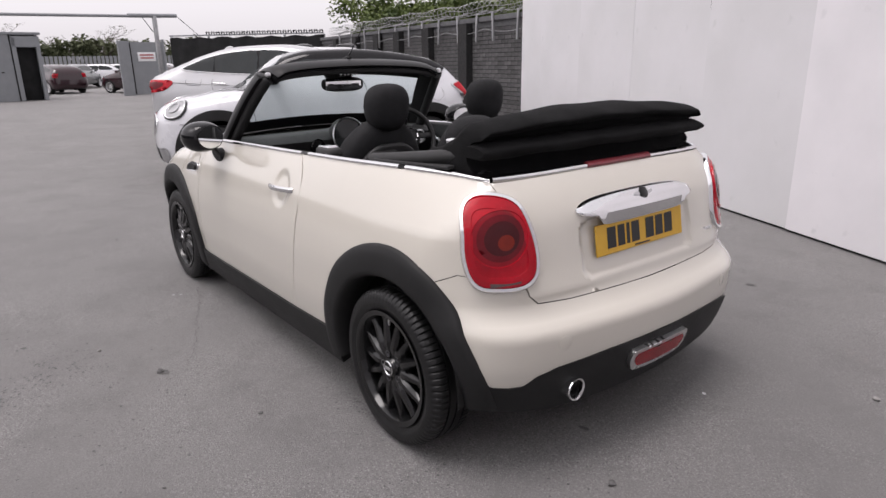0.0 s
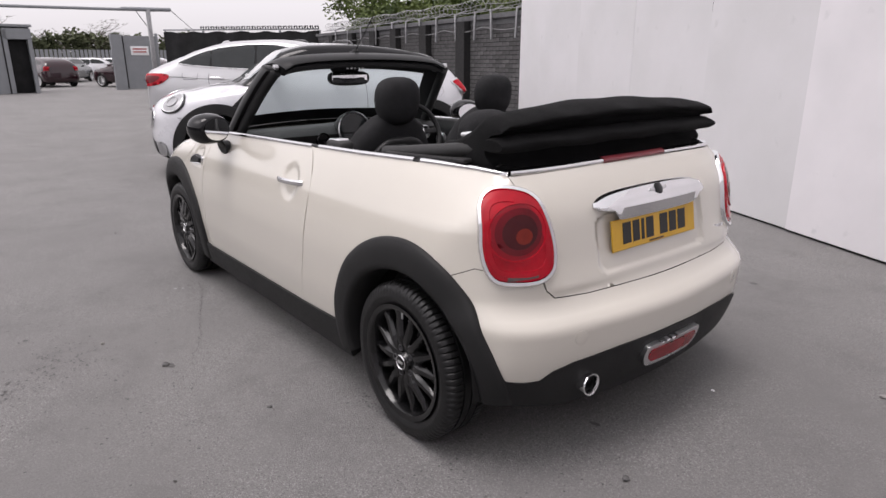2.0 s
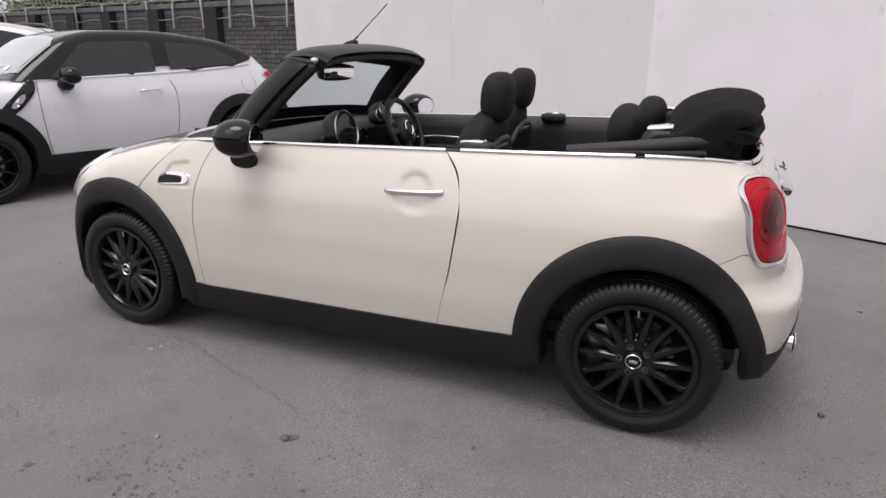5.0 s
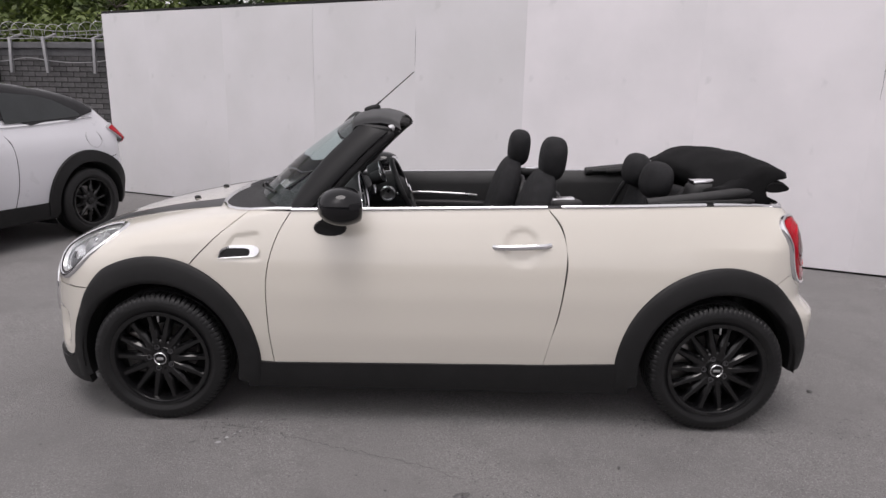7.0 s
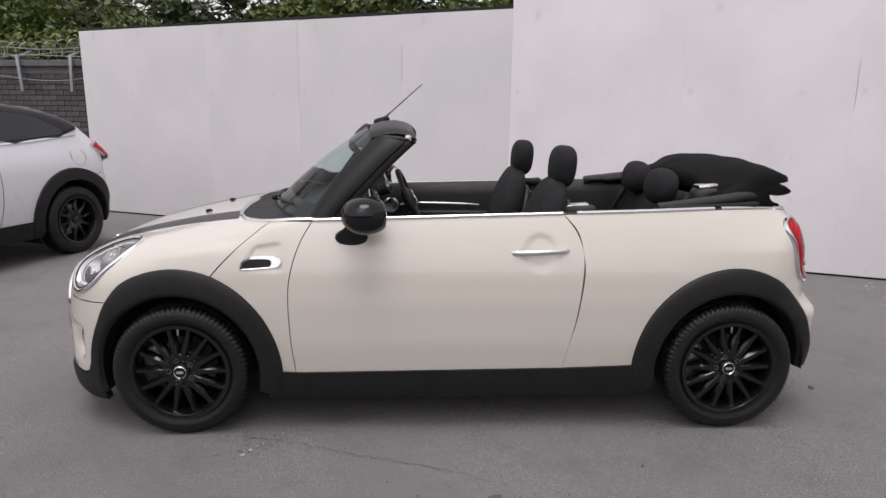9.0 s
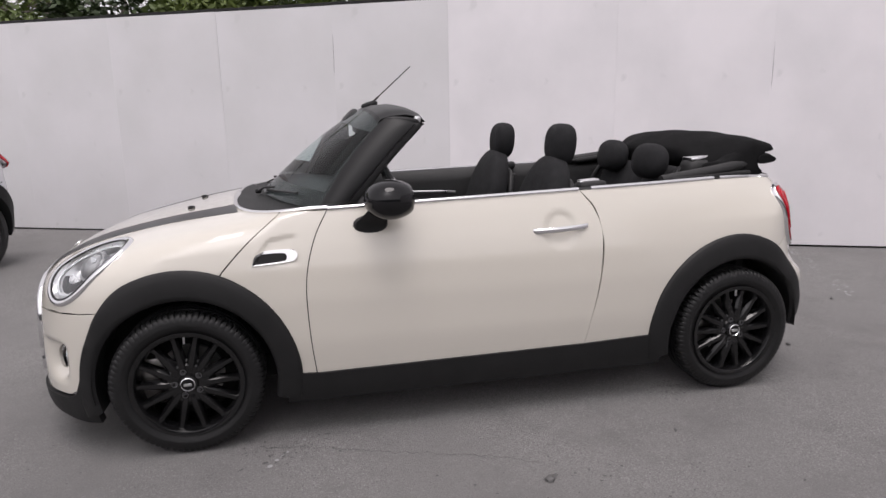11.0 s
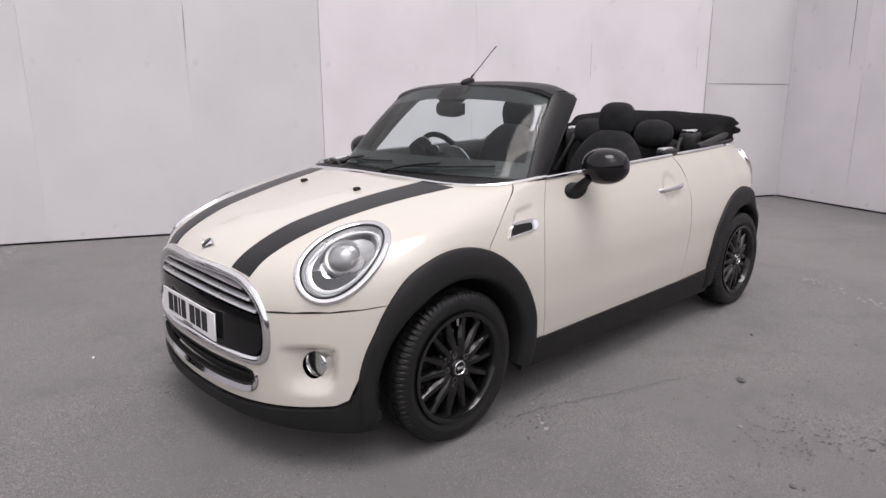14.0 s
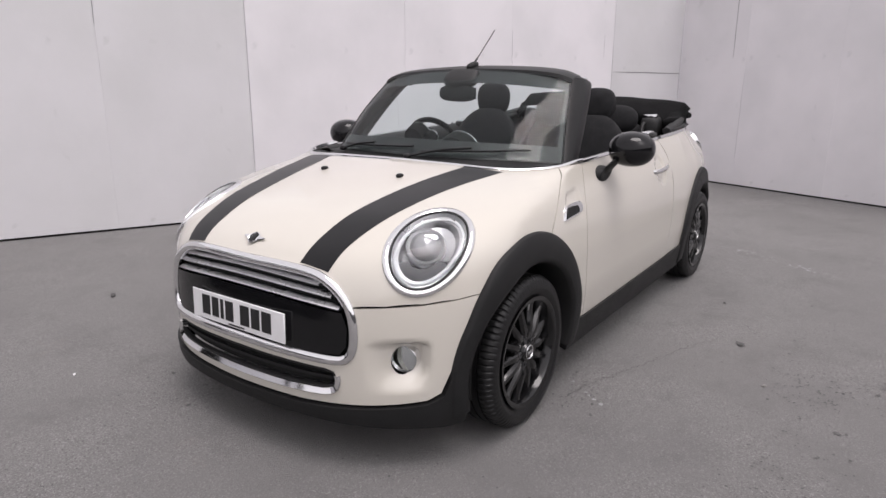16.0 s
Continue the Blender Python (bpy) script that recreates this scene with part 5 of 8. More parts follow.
# exhaust, rear fog reflector, sensors
bm = bmesh.new()
ex = Matrix.Translation((1.80, -0.43, 0.318)) @ Matrix.Rotation(radians(90), 4, "Y")
lathe(bm, [(0.036, -0.16), (0.036, -0.005), (0.041, 0.0), (0.040, 0.004), (0.034, 0.002), (0.031, -0.01), (0.030, -0.14), (0.001, -0.14)], ex, 32)
part("exhaust_tip", bm, CHROME, car, "chrome exhaust tip", sharp=35)
bm = bmesh.new()
lathe(bm, [(0.0305, -0.1), (0.0305, -0.012), (0.0295, -0.012), (0.0295, -0.1)], ex, 24, closed=True)
part("soot_lining", bm, DARK, car)
fg = [tuple(v)[:2] for v in spline([(*REAR.uv(p), 0) for p in ((1.82, -0.175, 0.355), (1.82, -0.165, 0.392), (1.82, -0.13, 0.398), (1.82, 0, 0.40), (1.82, 0.13, 0.398), (1.82, 0.165, 0.392), (1.82, 0.175, 0.355), (1.82, 0.155, 0.318), (1.82, 0.12, 0.308), (1.82, 0, 0.304), (1.82, -0.12, 0.308), (1.82, -0.155, 0.318))], 4, True)]
fogr = panel("rear_fog_lamp", mini, REAR, fg, SATIN, car, "red rear fog lamp in a silver frame", uv=True, lift=0.022, fold=0.035, gap=0, step=0.015)
panel("lens", mini, REAR, [(u * 0.86, 0.353 + (v - 0.353) * 0.62) for u, v in fg], REDMID, fogr, "red lens", uv=True, lift=0.0245, fold=0.004, gap=0, step=0.015)
for y, z in ((-0.496, 0.503), (0.496, 0.503)):
    P, N = on_surface(mini, REAR, [(1.81, y, z)])
    m = Matrix.Translation(Vector(P[0]) - Vector(N[0]) * 0.002) @ Vector(N[0]).to_track_quat("Z", "Y").to_matrix().to_4x4()
    bm = bmesh.new()
    lathe(bm, [(0.026, 0.0), (0.026, 0.0025), (0.0245, 0.003), (0.001, 0.0035)], m, 28)
    part("towing_cap", bm, PAINT, rear_bumper, sharp=20)

# windscreen, its frame and the cowl
def lerp_surface(rows, nu, nv):
    """A smooth sheet through rows of points."""
    dense_rows = [spline(r, nv) for r in rows]
    cols = [spline([r[j] for r in dense_rows], nu) for j in range(len(dense_rows[0]))]
    return [[c[i] for c in cols] for i in range(len(cols[0]))]


def sheet(name, grid, thick, material, parent, label="", sharp=40):
    bm = bmesh.new()
    vs = [[bm.verts.new(p) for p in row] for row in grid]
    for a, b in zip(vs, vs[1:]):
        for j in range(len(a) - 1):
            bm.faces.new((a[j], a[j + 1], b[j + 1], b[j]))
    if thick:
        bmesh.ops.recalc_face_normals(bm, faces=bm.faces)
        r = bmesh.ops.solidify(bm, geom=bm.faces[:], thickness=thick)
    return part(name, bm, material, parent, label, sharp=sharp)


GL_BASE = [(-0.688, -0.678, 0.979), (-0.80, -0.55, 0.99), (-0.90, -0.3, 0.995), (-0.945, 0, 0.998), (-0.90, 0.3, 0.995), (-0.80, 0.55, 0.99), (-0.688, 0.678, 0.979)]
GL_TOP = [(-0.385, -0.565, 1.345), (-0.42, -0.46, 1.362), (-0.445, -0.25, 1.382), (-0.452, 0, 1.390), (-0.445, 0.25, 1.382), (-0.42, 0.46, 1.362), (-0.385, 0.565, 1.345)]
GL_MID = [tuple((Vector(a) + Vector(b)) / 2 + Vector((-0.012, 0, 0.014))) for a, b in zip(GL_BASE, GL_TOP)]
glass_grid = lerp_surface([GL_BASE, GL_MID, GL_TOP], 6, 5)
screen = new("windscreen")
screen.parent = car
tagged(screen, "faintly green windscreen in a black frame")
gl = sheet("glass", glass_grid, 0.0, SCREEN, screen, "tinted windscreen glass")
gl.visible_shadow = False


def black_band(cols, rows, name):
    """A black printed border on the inside of the glass."""
    g = [[Vector(glass_grid[i][j]) + Vector((0.006, 0, -0.006)) for j in cols] for i in rows]
    return sheet(name, g, 0.0, INK, screen, "black printed glass border")


NR, NC = len(glass_grid), len(glass_grid[0])
black_band(range(0, 2), range(NR), "border")
black_band(range(NC - 2, NC), range(NR), "border")
black_band(range(1, NC - 1), range(NR - 3, NR), "border")
black_band(range(1, NC - 1), range(0, 3), "border")
for s in (-1, 1):
    bm = bmesh.new()
    path = spline([(-0.655, s * 0.690, 0.965), (-0.60, s * 0.678, 1.03), (-0.50, s * 0.655, 1.14), (-0.40, s * 0.628, 1.245), (-0.305, s * 0.598, 1.335), (-0.285, s * 0.585, 1.352)], 5)
    n = Vector((-0.25, s * 0.95, 0.35)).normalized()
    inward = Vector((0, -s, 0))
    edge = [Vector(row[0 if s < 0 else -1]) for row in glass_grid]
    rows = []
    for i, a in enumerate([edge[0] + Vector((-0.012, s * 0.008, -0.025))] + edge):
        p = path[round(max(0, i - 1) * (len(path) - 1) / (len(edge) - 1))] - Vector((0, 0, 0.02 if i == 0 else 0))
        r = p + Vector((0.036, s * 0.020, -0.028))
        rows.append([bm.verts.new(v) for v in (a + inward * 0.012 - n * 0.03, a + n * 0.003, a.lerp(r, 0.10) + n * 0.010, a.lerp(r, 0.45) + n * 0.018, a.lerp(r, 0.85) + n * 0.012, r, r + inward * 0.05 - Vector((0, 0, 0.02)), a.lerp(r, 0.6) + inward * 0.06)])
    for a, b in zip(rows, rows[1:]):
        for j in range(8):
            bm.faces.new((a[j], a[(j + 1) % 8], b[(j + 1) % 8], b[j]))
    bm.faces.new(rows[0][::-1])
    bm.faces.new(rows[-1])
    part("pillar", bm, PILLAR, screen, "satin black windscreen pillar", sharp=35)
    bm = bmesh.new()
    path = [p + Vector((0.045, -s * 0.028, -0.035)) for p in path]
    sweep(bm, path, disc_profile(0.028, 10), [Vector((0, s, 0))] * len(path))
    part("pillar_lining", bm, TRIM, screen, "soft black pillar lining")
    boxed("latch_cap", (0.03, 0.03, 0.03), Matrix.Translation((-0.235, s * 0.565, 1.338)), SATIN, screen, "grey roof latch", 0.01)
head_path = spline([(-0.312, -0.560, 1.346), (-0.325, -0.48, 1.374), (-0.335, -0.3, 1.392), (-0.34, 0, 1.400), (-0.335, 0.3, 1.392), (-0.325, 0.48, 1.374), (-0.312, 0.560, 1.346)], 5)
for s in (-1, 1):
    blobbed("header_corner", (0.15, 0.045, 0.034), Matrix.Translation((-0.300, s * 0.572, 1.333)) @ Matrix.Rotation(radians(6), 4, "Y"), PILLAR, screen, "rounded black header corner", power=2.6, seg=20, rings=12)
bm = bmesh.new()
sweep(bm, head_path, [(-0.100, -0.012), (-0.088, 0.004), (-0.04, 0.014), (0.03, 0.012), (0.075, -0.002), (0.110, -0.022), (0.120, -0.034), (0.104, -0.036), (0.116, -0.046), (0.085, -0.060), (0.0, -0.05), (-0.07, -0.028)], [Vector((-0.1, 0, 1))] * len(head_path))
part("header_rail", bm, PILLAR, screen, "black windscreen header rail", sharp=30)
bm = bmesh.new()
sweep(bm, [p + Vector((0.088, 0, -0.042)) for p in head_path[2:-2]], disc_profile(0.024, 8), [Vector((0, 0, 1))] * (len(head_path) - 4))
part("header_lining", bm, TRIM, screen, "soft black header lining")
# aerial, rear-view mirror
aerial = new("aerial")
aerial.parent = car
tagged(aerial, "thin black roof aerial")
blobbed("aerial_foot", (0.09, 0.045, 0.035), Matrix.Translation((-0.385, 0, 1.412)) @ Matrix.Rotation(radians(-15), 4, "Y"), PLASTIC, aerial, "", seg=14, rings=8)
tube("rod", [(-0.375, 0, 1.42), (-0.165, 0, 1.605)], 0.0028, INK, aerial)
tube("rod_sleeve", [(-0.375, 0, 1.42), (-0.34, 0, 1.4508)], 0.005, INK, aerial)
rv = new("rear_view_mirror")
rv.parent = car
tagged(rv, "black rear-view mirror with pale glass")
blobbed("housing", (0.055, 0.265, 0.088), Matrix.Translation((-0.492, 0.02, 1.268)) @ Matrix.Rotation(radians(-14), 4, "Z"), TRIM, rv, power=3, seg=24, rings=12)
boxed("glass", (0.004, 0.22, 0.060), Matrix.Translation((-0.492, 0.02, 1.268)) @ Matrix.Rotation(radians(-14), 4, "Z") @ Matrix.Translation((0.026, 0, 0)), MIRROR, rv, "pale mirror glass", 0.0015)
tube("stalk", [(-0.50, 0.01, 1.275), (-0.505, 0.0, 1.32), (-0.475, 0.0, 1.36)], 0.014, TRIM, rv)
blobbed("sensor_box", (0.11, 0.20, 0.06), Matrix.Translation((-0.485, 0, 1.345)) @ Matrix.Rotation(radians(-45), 4, "Y"), TRIM, rv, power=3.5, seg=20, rings=10)
boxed("toggle_panel", (0.07, 0.16, 0.02), Matrix.Translation((-0.40, 0, 1.348)), TRIM, screen, "roof console with toggles", 0.006)
for i in range(5):
    boxed("toggle", (0.012, 0.010, 0.02), Matrix.Translation((-0.378, (i - 2) * 0.025, 1.332)), SATIN, screen, "silver toggle", 0.003)
# cowl between bonnet and glass, wipers
C1 = [(x + 0.004, y, z - 0.006) for x, y, z in [tuple(v) for v in spline(cowl, 3)]]
C1 = C1 + [(x, -y, z) for x, y, z in C1[::-1][1:]]
C2 = [(p[0] + 0.02, p[1] * 1.0, p[2] - 0.008) for p in spline(GL_BASE, 5)]
C2 = [C2[round(i * (len(C2) - 1) / (len(C1) - 1))] for i in range(len(C1))]
mid = [tuple((Vector(a) + Vector(b)) / 2 + Vector((0, 0, -0.022))) for a, b in zip(C1, C2)]
sheet("cowl_panel", [C1, mid, C2], 0.0, PLASTIC, car, "black plastic cowl panel")
BASE_X = curve((-0.665, -0.700), (-0.55, -0.80), (-0.3, -0.90), (0, -0.945), (0.3, -0.90), (0.55, -0.80), (0.665, -0.700))


def on_glass(y, up):
    """A point just above the glass, that far up from its base."""
    return Vector((float(BASE_X(y)) + up * 0.75 - 0.012, y, 0.992 + up * 0.66 + 0.012))


for y0, ya, yb in ((-0.02, -0.56, -0.08), (0.50, -0.02, 0.50)):
    wp = new("wiper")
    wp.parent = car
    tagged(wp, "black windscreen wiper")
    pivot, mid_y = on_glass(y0, -0.02), (ya + yb) / 2
    tube("arm", [pivot, on_glass((y0 + mid_y) / 2, 0.012) + Vector((0, 0, 0.012)), on_glass(mid_y, 0.035) + Vector((0, 0, 0.012))], 0.006, INK, wp)
    tube("blade", [on_glass(ya, 0.045), on_glass(mid_y, 0.030), on_glass(yb, 0.018)], 0.0055, INK, wp)
    blobbed("pivot", (0.035, 0.035, 0.025), Matrix.Translation(pivot), PLASTIC, wp, seg=12, rings=8)

# cabin tub
bm = bmesh.new()
box(bm, (2.45, 1.36, 0.05), Matrix.Translation((0.36, 0, 0.33)))
part("cabin_floor", bm, TRIM, car, "black carpet floor")
for s in (-1, 1):
    bm = bmesh.new()
    g = []
    for x in np.linspace(-0.78, 1.5, 30):
        zt = 0.985 + 0.031 * (x + 0.655) / 1.121
        yo = -(float(on_surface(mini, SIDE, [(x, 0, zt)])[0][0][1]))
        g.append([(x, s * (yo - 0.006), zt - 0.004), (x, s * (yo - 0.03), zt + 0.004), (x, s * (yo - 0.07), zt - 0.01), (x, s * (yo - 0.085), zt - 0.08), (x, s * (yo - 0.07), zt - 0.2), (x, s * (yo - 0.08), 0.34)])
    sheet("side_lining", g, 0.0, TRIM, car, "black door and side lining", sharp=60)
    blobbed("armrest", (0.55, 0.07, 0.06), Matrix.Translation((0.02, s * 0.63, 0.80)), SEATLEATHER, car, "black padded armrest", power=4)
    tube("door_pull", [(-0.30, s * 0.645, 0.86), (-0.15, s * 0.63, 0.875), (0.10, s * 0.63, 0.87), (0.22, s * 0.645, 0.86)], 0.008, SATIN, car, "silver trim line")
    bm = bmesh.new()
    lathe(bm, [(0.05, -0.01), (0.05, 0.004), (0.042, 0.008), (0.040, 0.0), (0.001, -0.004)], Matrix.Translation((-0.36, s * 0.635, 0.86)) @ Matrix.Rotation(radians(90 if s < 0 else -90), 4, "X") @ Matrix.Rotation(math.pi, 4, "X"), 24)
    part("speaker_ring", bm, SATIN, car, "silver speaker ring")
bm = bmesh.new()
box(bm, (0.05, 1.3, 0.6), Matrix.Translation((1.40, 0, 0.66)) @ Matrix.Rotation(radians(10), 4, "Y"), 0.02)
part("rear_bulkhead", bm, TRIM, car, "black rear bulkhead")
bm = bmesh.new()
box(bm, (0.16, 1.0, 0.04), Matrix.Translation((1.45, 0, 0.99)), 0.015)
part("roof_well_cover", bm, FABRIC, car, "black roof well cover")
# dashboard
D = [[(-0.80, y, 0.97), (-0.62, y, 0.995 - 0.02 * abs(y)), (-0.50, y, 0.985 - 0.02 * abs(y)), (-0.44, y, 0.945), (-0.46, y, 0.86), (-0.50, y, 0.76), (-0.46, y, 0.66), (-0.55, y, 0.55)] for y in np.linspace(-0.66, 0.66, 20)]
dash = sheet("dashboard", D, 0.0, SEATLEATHER, car, "black dashboard with round display", sharp=60)


def gauge(c, r, deep, lean, parent, name):
    g = new(name)
    g.parent = parent
    tagged(g, "round black dial in a silver ring")
    m = Matrix.Translation(c) @ Matrix.Rotation(radians(90 - lean), 4, "Y")
    bm = bmesh.new()
    lathe(bm, [(r * 0.9, -deep), (r, -deep * 0.5), (r, 0), (r * 0.97, 0.006), (r * 0.9, -0.004)], m, 40)
    part("pod", bm, TRIM, g, sharp=40)
    bm = bmesh.new()
    lathe(bm, [(r * 0.96, 0.002), (r * 1.0, 0.008), (r * 0.95, 0.012), (r * 0.91, 0.006)], m, 40, closed=True)
    part("bezel", bm, SATIN, g)
    bm = bmesh.new()
    lathe(bm, [(0.001, 0.0), (r * 0.92, 0.0), (r * 0.92, -0.004)], m, 40)
    part("face", bm, DARKGLASS, g)
    return g


gauge((-0.445, 0.02, 0.955), 0.118, 0.08, 12, dash, "centre_display")
gauge((-0.375, 0.345, 1.035), 0.066, 0.07, 20, dash, "speed_dial")
gauge((-0.372, 0.265, 1.022), 0.036, 0.05, 20, dash, "rev_dial")
for y in (-0.56, -0.2, 0.2, 0.56):
    bm = bmesh.new()
    lathe(bm, [(0.046, -0.01), (0.046, 0.01), (0.040, 0.014), (0.036, 0.004), (0.001, 0.0)], Matrix.Translation((-0.447, y, 0.91)) @ Matrix.Rotation(radians(85), 4, "Y"), 24)
    part("air_vent", bm, SATIN if abs(y) > 0.3 else PAINT_BLACK, car, "round air vent")
# steering wheel on the right
sw = new("steering_wheel")
sw.parent = car
tagged(sw, "black leather steering wheel with silver ring")
M = Matrix.Translation((-0.235, 0.335, 0.945)) @ Matrix.Rotation(radians(66), 4, "Y")
bm = bmesh.new()
sweep(bm, [M @ Vector((0.178 * math.cos(a), 0.178 * math.sin(a), 0)) for a in np.linspace(0, 2 * math.pi, 40, endpoint=False)], disc_profile(0.016, 10), [M.to_3x3() @ Vector((0, 0, 1))] * 40, True)
part("rim", bm, SEATLEATHER, sw, sharp=0)
blobbed("boss", (0.15, 0.15, 0.07), M @ Matrix.Translation((0, 0, -0.01)), TRIM, sw, power=2.4)
for a in (90, 270, 0):
    boxed("spoke", (0.13, 0.035, 0.018), M @ Matrix.Rotation(radians(a), 4, "Z") @ Matrix.Translation((0.10, 0, -0.008)), TRIM, sw, "", 0.006)
bm = bmesh.new()
lathe(bm, [(0.040, 0.024), (0.046, 0.030), (0.040, 0.034), (0.035, 0.028)], M, 32, closed=True)
part("boss_ring", bm, CHROME, sw)


def front_seat(x, y):
    """A sports seat whose headrest top is at (x, y)."""
    st = new("front_seat")
    st.parent = car
    tagged(st, "charcoal cloth front seat with tall headrest")
    lean = Matrix.Rotation(radians(14), 4, "Y")
    B = Matrix.Translation((x, y, 1.29)) @ lean

    def back(px, py, pz):
        k = 1.0 - 0.36 * max(0, pz) ** 2.0 - 0.05 * max(0, -pz)
        wing = 0.35 * (abs(py) ** 3)
        return (px - wing * (1 - 0.3 * max(0, pz)) + 0.0, py * k, pz)
    blobbed("backrest", (0.15, 0.50, 0.66), B @ Matrix.Translation((-0.025, 0, -0.49)), SEATCLOTH, st, "charcoal cloth backrest", power=3.2, seg=32, rings=22, shape=back)
    blobbed("back_shell", (0.05, 0.40, 0.50), B @ Matrix.Translation((0.055, 0, -0.50)), SEATLEATHER, st, "black leatherette back shell", power=3.5, seg=24, rings=14, shape=lambda a, b, c: (a, b * (1 - 0.3 * max(0, c) ** 2), c))
    blobbed("headrest", (0.128, 0.222, 0.212), B @ Matrix.Translation((-0.01, 0, -0.099)) @ Matrix.Rotation(radians(-9), 4, "Y"), SEATCLOTH, st, "rounded charcoal headrest", power=2.8, seg=28, rings=18, shape=lambda a, b, c: (a - 0.12 * b * b, b * (1 - 0.12 * max(0, -c)), c))
    for s in (-1, 1):
        tube("headrest_post", [B @ Vector((-0.005, s * 0.06, -0.27)), B @ Vector((-0.005, s * 0.06, -0.16))], 0.006, CHROME, st)
    blobbed("cushion", (0.52, 0.50, 0.17), Matrix.Translation((x - 0.42, y, 0.56)) @ Matrix.Rotation(radians(-8), 4, "Y"), SEATCLOTH, st, "charcoal cloth cushion", power=3.4, seg=28, rings=14)
    for s in (-1, 1):
        blobbed("bolster", (0.40, 0.09, 0.14), Matrix.Translation((x - 0.42, y + s * 0.22, 0.60)), SEATLEATHER, st, "", power=2.6)
    boxed("grab_loop", (0.03, 0.14, 0.05), B @ Matrix.Translation((0.075, -0.05, -0.30)), SEATLEATHER, st, "", 0.014)
    boxed("base", (0.42, 0.42, 0.15), Matrix.Translation((x - 0.40, y, 0.43)), TRIM, st, "", 0.02)


front_seat(0.576, -0.332)
front_seat(0.484, 0.352)
boxed("centre_console", (0.75, 0.16, 0.22), Matrix.Translation((-0.05, 0, 0.50)), TRIM, car, "black centre console", 0.03)
blobbed("gear_knob", (0.05, 0.05, 0.06), Matrix.Translation((-0.16, 0.0, 0.70)), PAINT_BLACK, car, "black gear knob", seg=14, rings=8)
tube("gear_stick", [(-0.16, 0, 0.60), (-0.16, 0, 0.69)], 0.009, SATIN, car)
rs = new("rear_seat")
rs.parent = car
tagged(rs, "charcoal rear bench with two round headrests")
blobbed("bench", (0.5, 1.0, 0.2), Matrix.Translation((0.88, 0, 0.58)), SEATCLOTH, rs, "", power=4)
for s, hx, hy in ((-1, 1.048, -0.272), (1, 1.098, 0.250)):
    blobbed("backrest", (0.14, 0.44, 0.48), Matrix.Translation((1.16, s * 0.25, 0.83)) @ Matrix.Rotation(radians(16), 4, "Y"), SEATCLOTH, rs, "", power=3.2, seg=24, rings=14)
    blobbed("headrest", (0.14, 0.27, 0.19), Matrix.Translation((hx + 0.03, hy, 1.092)) @ Matrix.Rotation(radians(10), 4, "Y"), SEATCLOTH, rs, "rounded charcoal headrest", power=2.4, seg=24, rings=16)
    boxed("belt_guide", (0.10, 0.05, 0.028), Matrix.Translation((0.545, s * 0.652, 1.038)) @ Matrix.Rotation(radians(-4), 4, "Y"), CHROME, car, "silver seat belt guide", 0.008)
    blobbed("belt_tower", (0.14, 0.08, 0.05), Matrix.Translation((0.56, s * 0.655, 1.022)), TRIM, car, "", power=4, seg=16, rings=8)
    boxed("roll_cover", (0.10, 0.09, 0.03), Matrix.Translation((1.23, s * 0.455, 1.112)) @ Matrix.Rotation(radians(-6), 4, "Y"), CHROME, car, "silver rear belt cover", 0.010)
    blobbed("roll_tower", (0.16, 0.13, 0.16), Matrix.Translation((1.24, s * 0.455, 1.035)), TRIM, car, "", power=3.5, seg=18, rings=10)
    tube("seat_belt", [(1.22, s * 0.47, 1.10), (1.16, s * 0.42, 1.05), (1.10, s * 0.44, 0.95), (1.05, s * 0.5, 0.80)], 0.016, SEATLEATHER, car, "black seat belt")

# folded soft top: slab of fabric folds across the tail
top = new("soft_top")
top.parent = car
tagged(top, "folded black fabric roof resting behind the seats")


def fabric_slab(name, prof, width, crown, label, n=48, swept=0.0, x0=1.1, x1=1.5):
    """A folded layer: a side profile (x, z) carried across the car, arched, its front edge swept back at the ends."""
    P = [tuple(v)[:2] for v in spline([(a, b, 0) for a, b in prof], 4, True)]
    c = np.mean(P, 0)
    bm = bmesh.new()
    rows = []
    for i in range(n + 1):
        t = -1 + 2 * i / n
        e = max(0.0, 1 - ((abs(t) - 0.95) / 0.05) ** 2 if abs(t) > 0.95 else 1.0) ** 0.5
        k = 0.75 + 0.25 * e
        row = []
        for a, b in P:
            dx = swept * abs(t) ** 3 * max(0.0, min(1.0, (x1 - a) / (x1 - x0))) - 0.045 * t * t
            dz = -crown * t * t * max(0.0, min(1.0, (b - 1.03) / 0.2)) - 0.085 * abs(t) ** 3 * max(0.0, min(1.0, (x1 - a) / (x1 - x0)))
            row.append(bm.verts.new((c[0] + (a - c[0]) * (0.96 + 0.04 * e) + dx + 0.003 * math.sin(11 * t + a * 40), width * t, c[1] + (b - c[1]) * k + dz + 0.002 * math.sin(13 * t + b * 60))))
        rows.append(row)
    for a, b in zip(rows, rows[1:]):
        for j in range(len(P)):
            bm.faces.new((a[j], a[(j + 1) % len(P)], b[(j + 1) % len(P)], b[j]))
    bm.faces.new(rows[0][::-1])
    bm.faces.new(rows[-1])
    return part(name, bm, FABRIC, top, label, sharp=50)


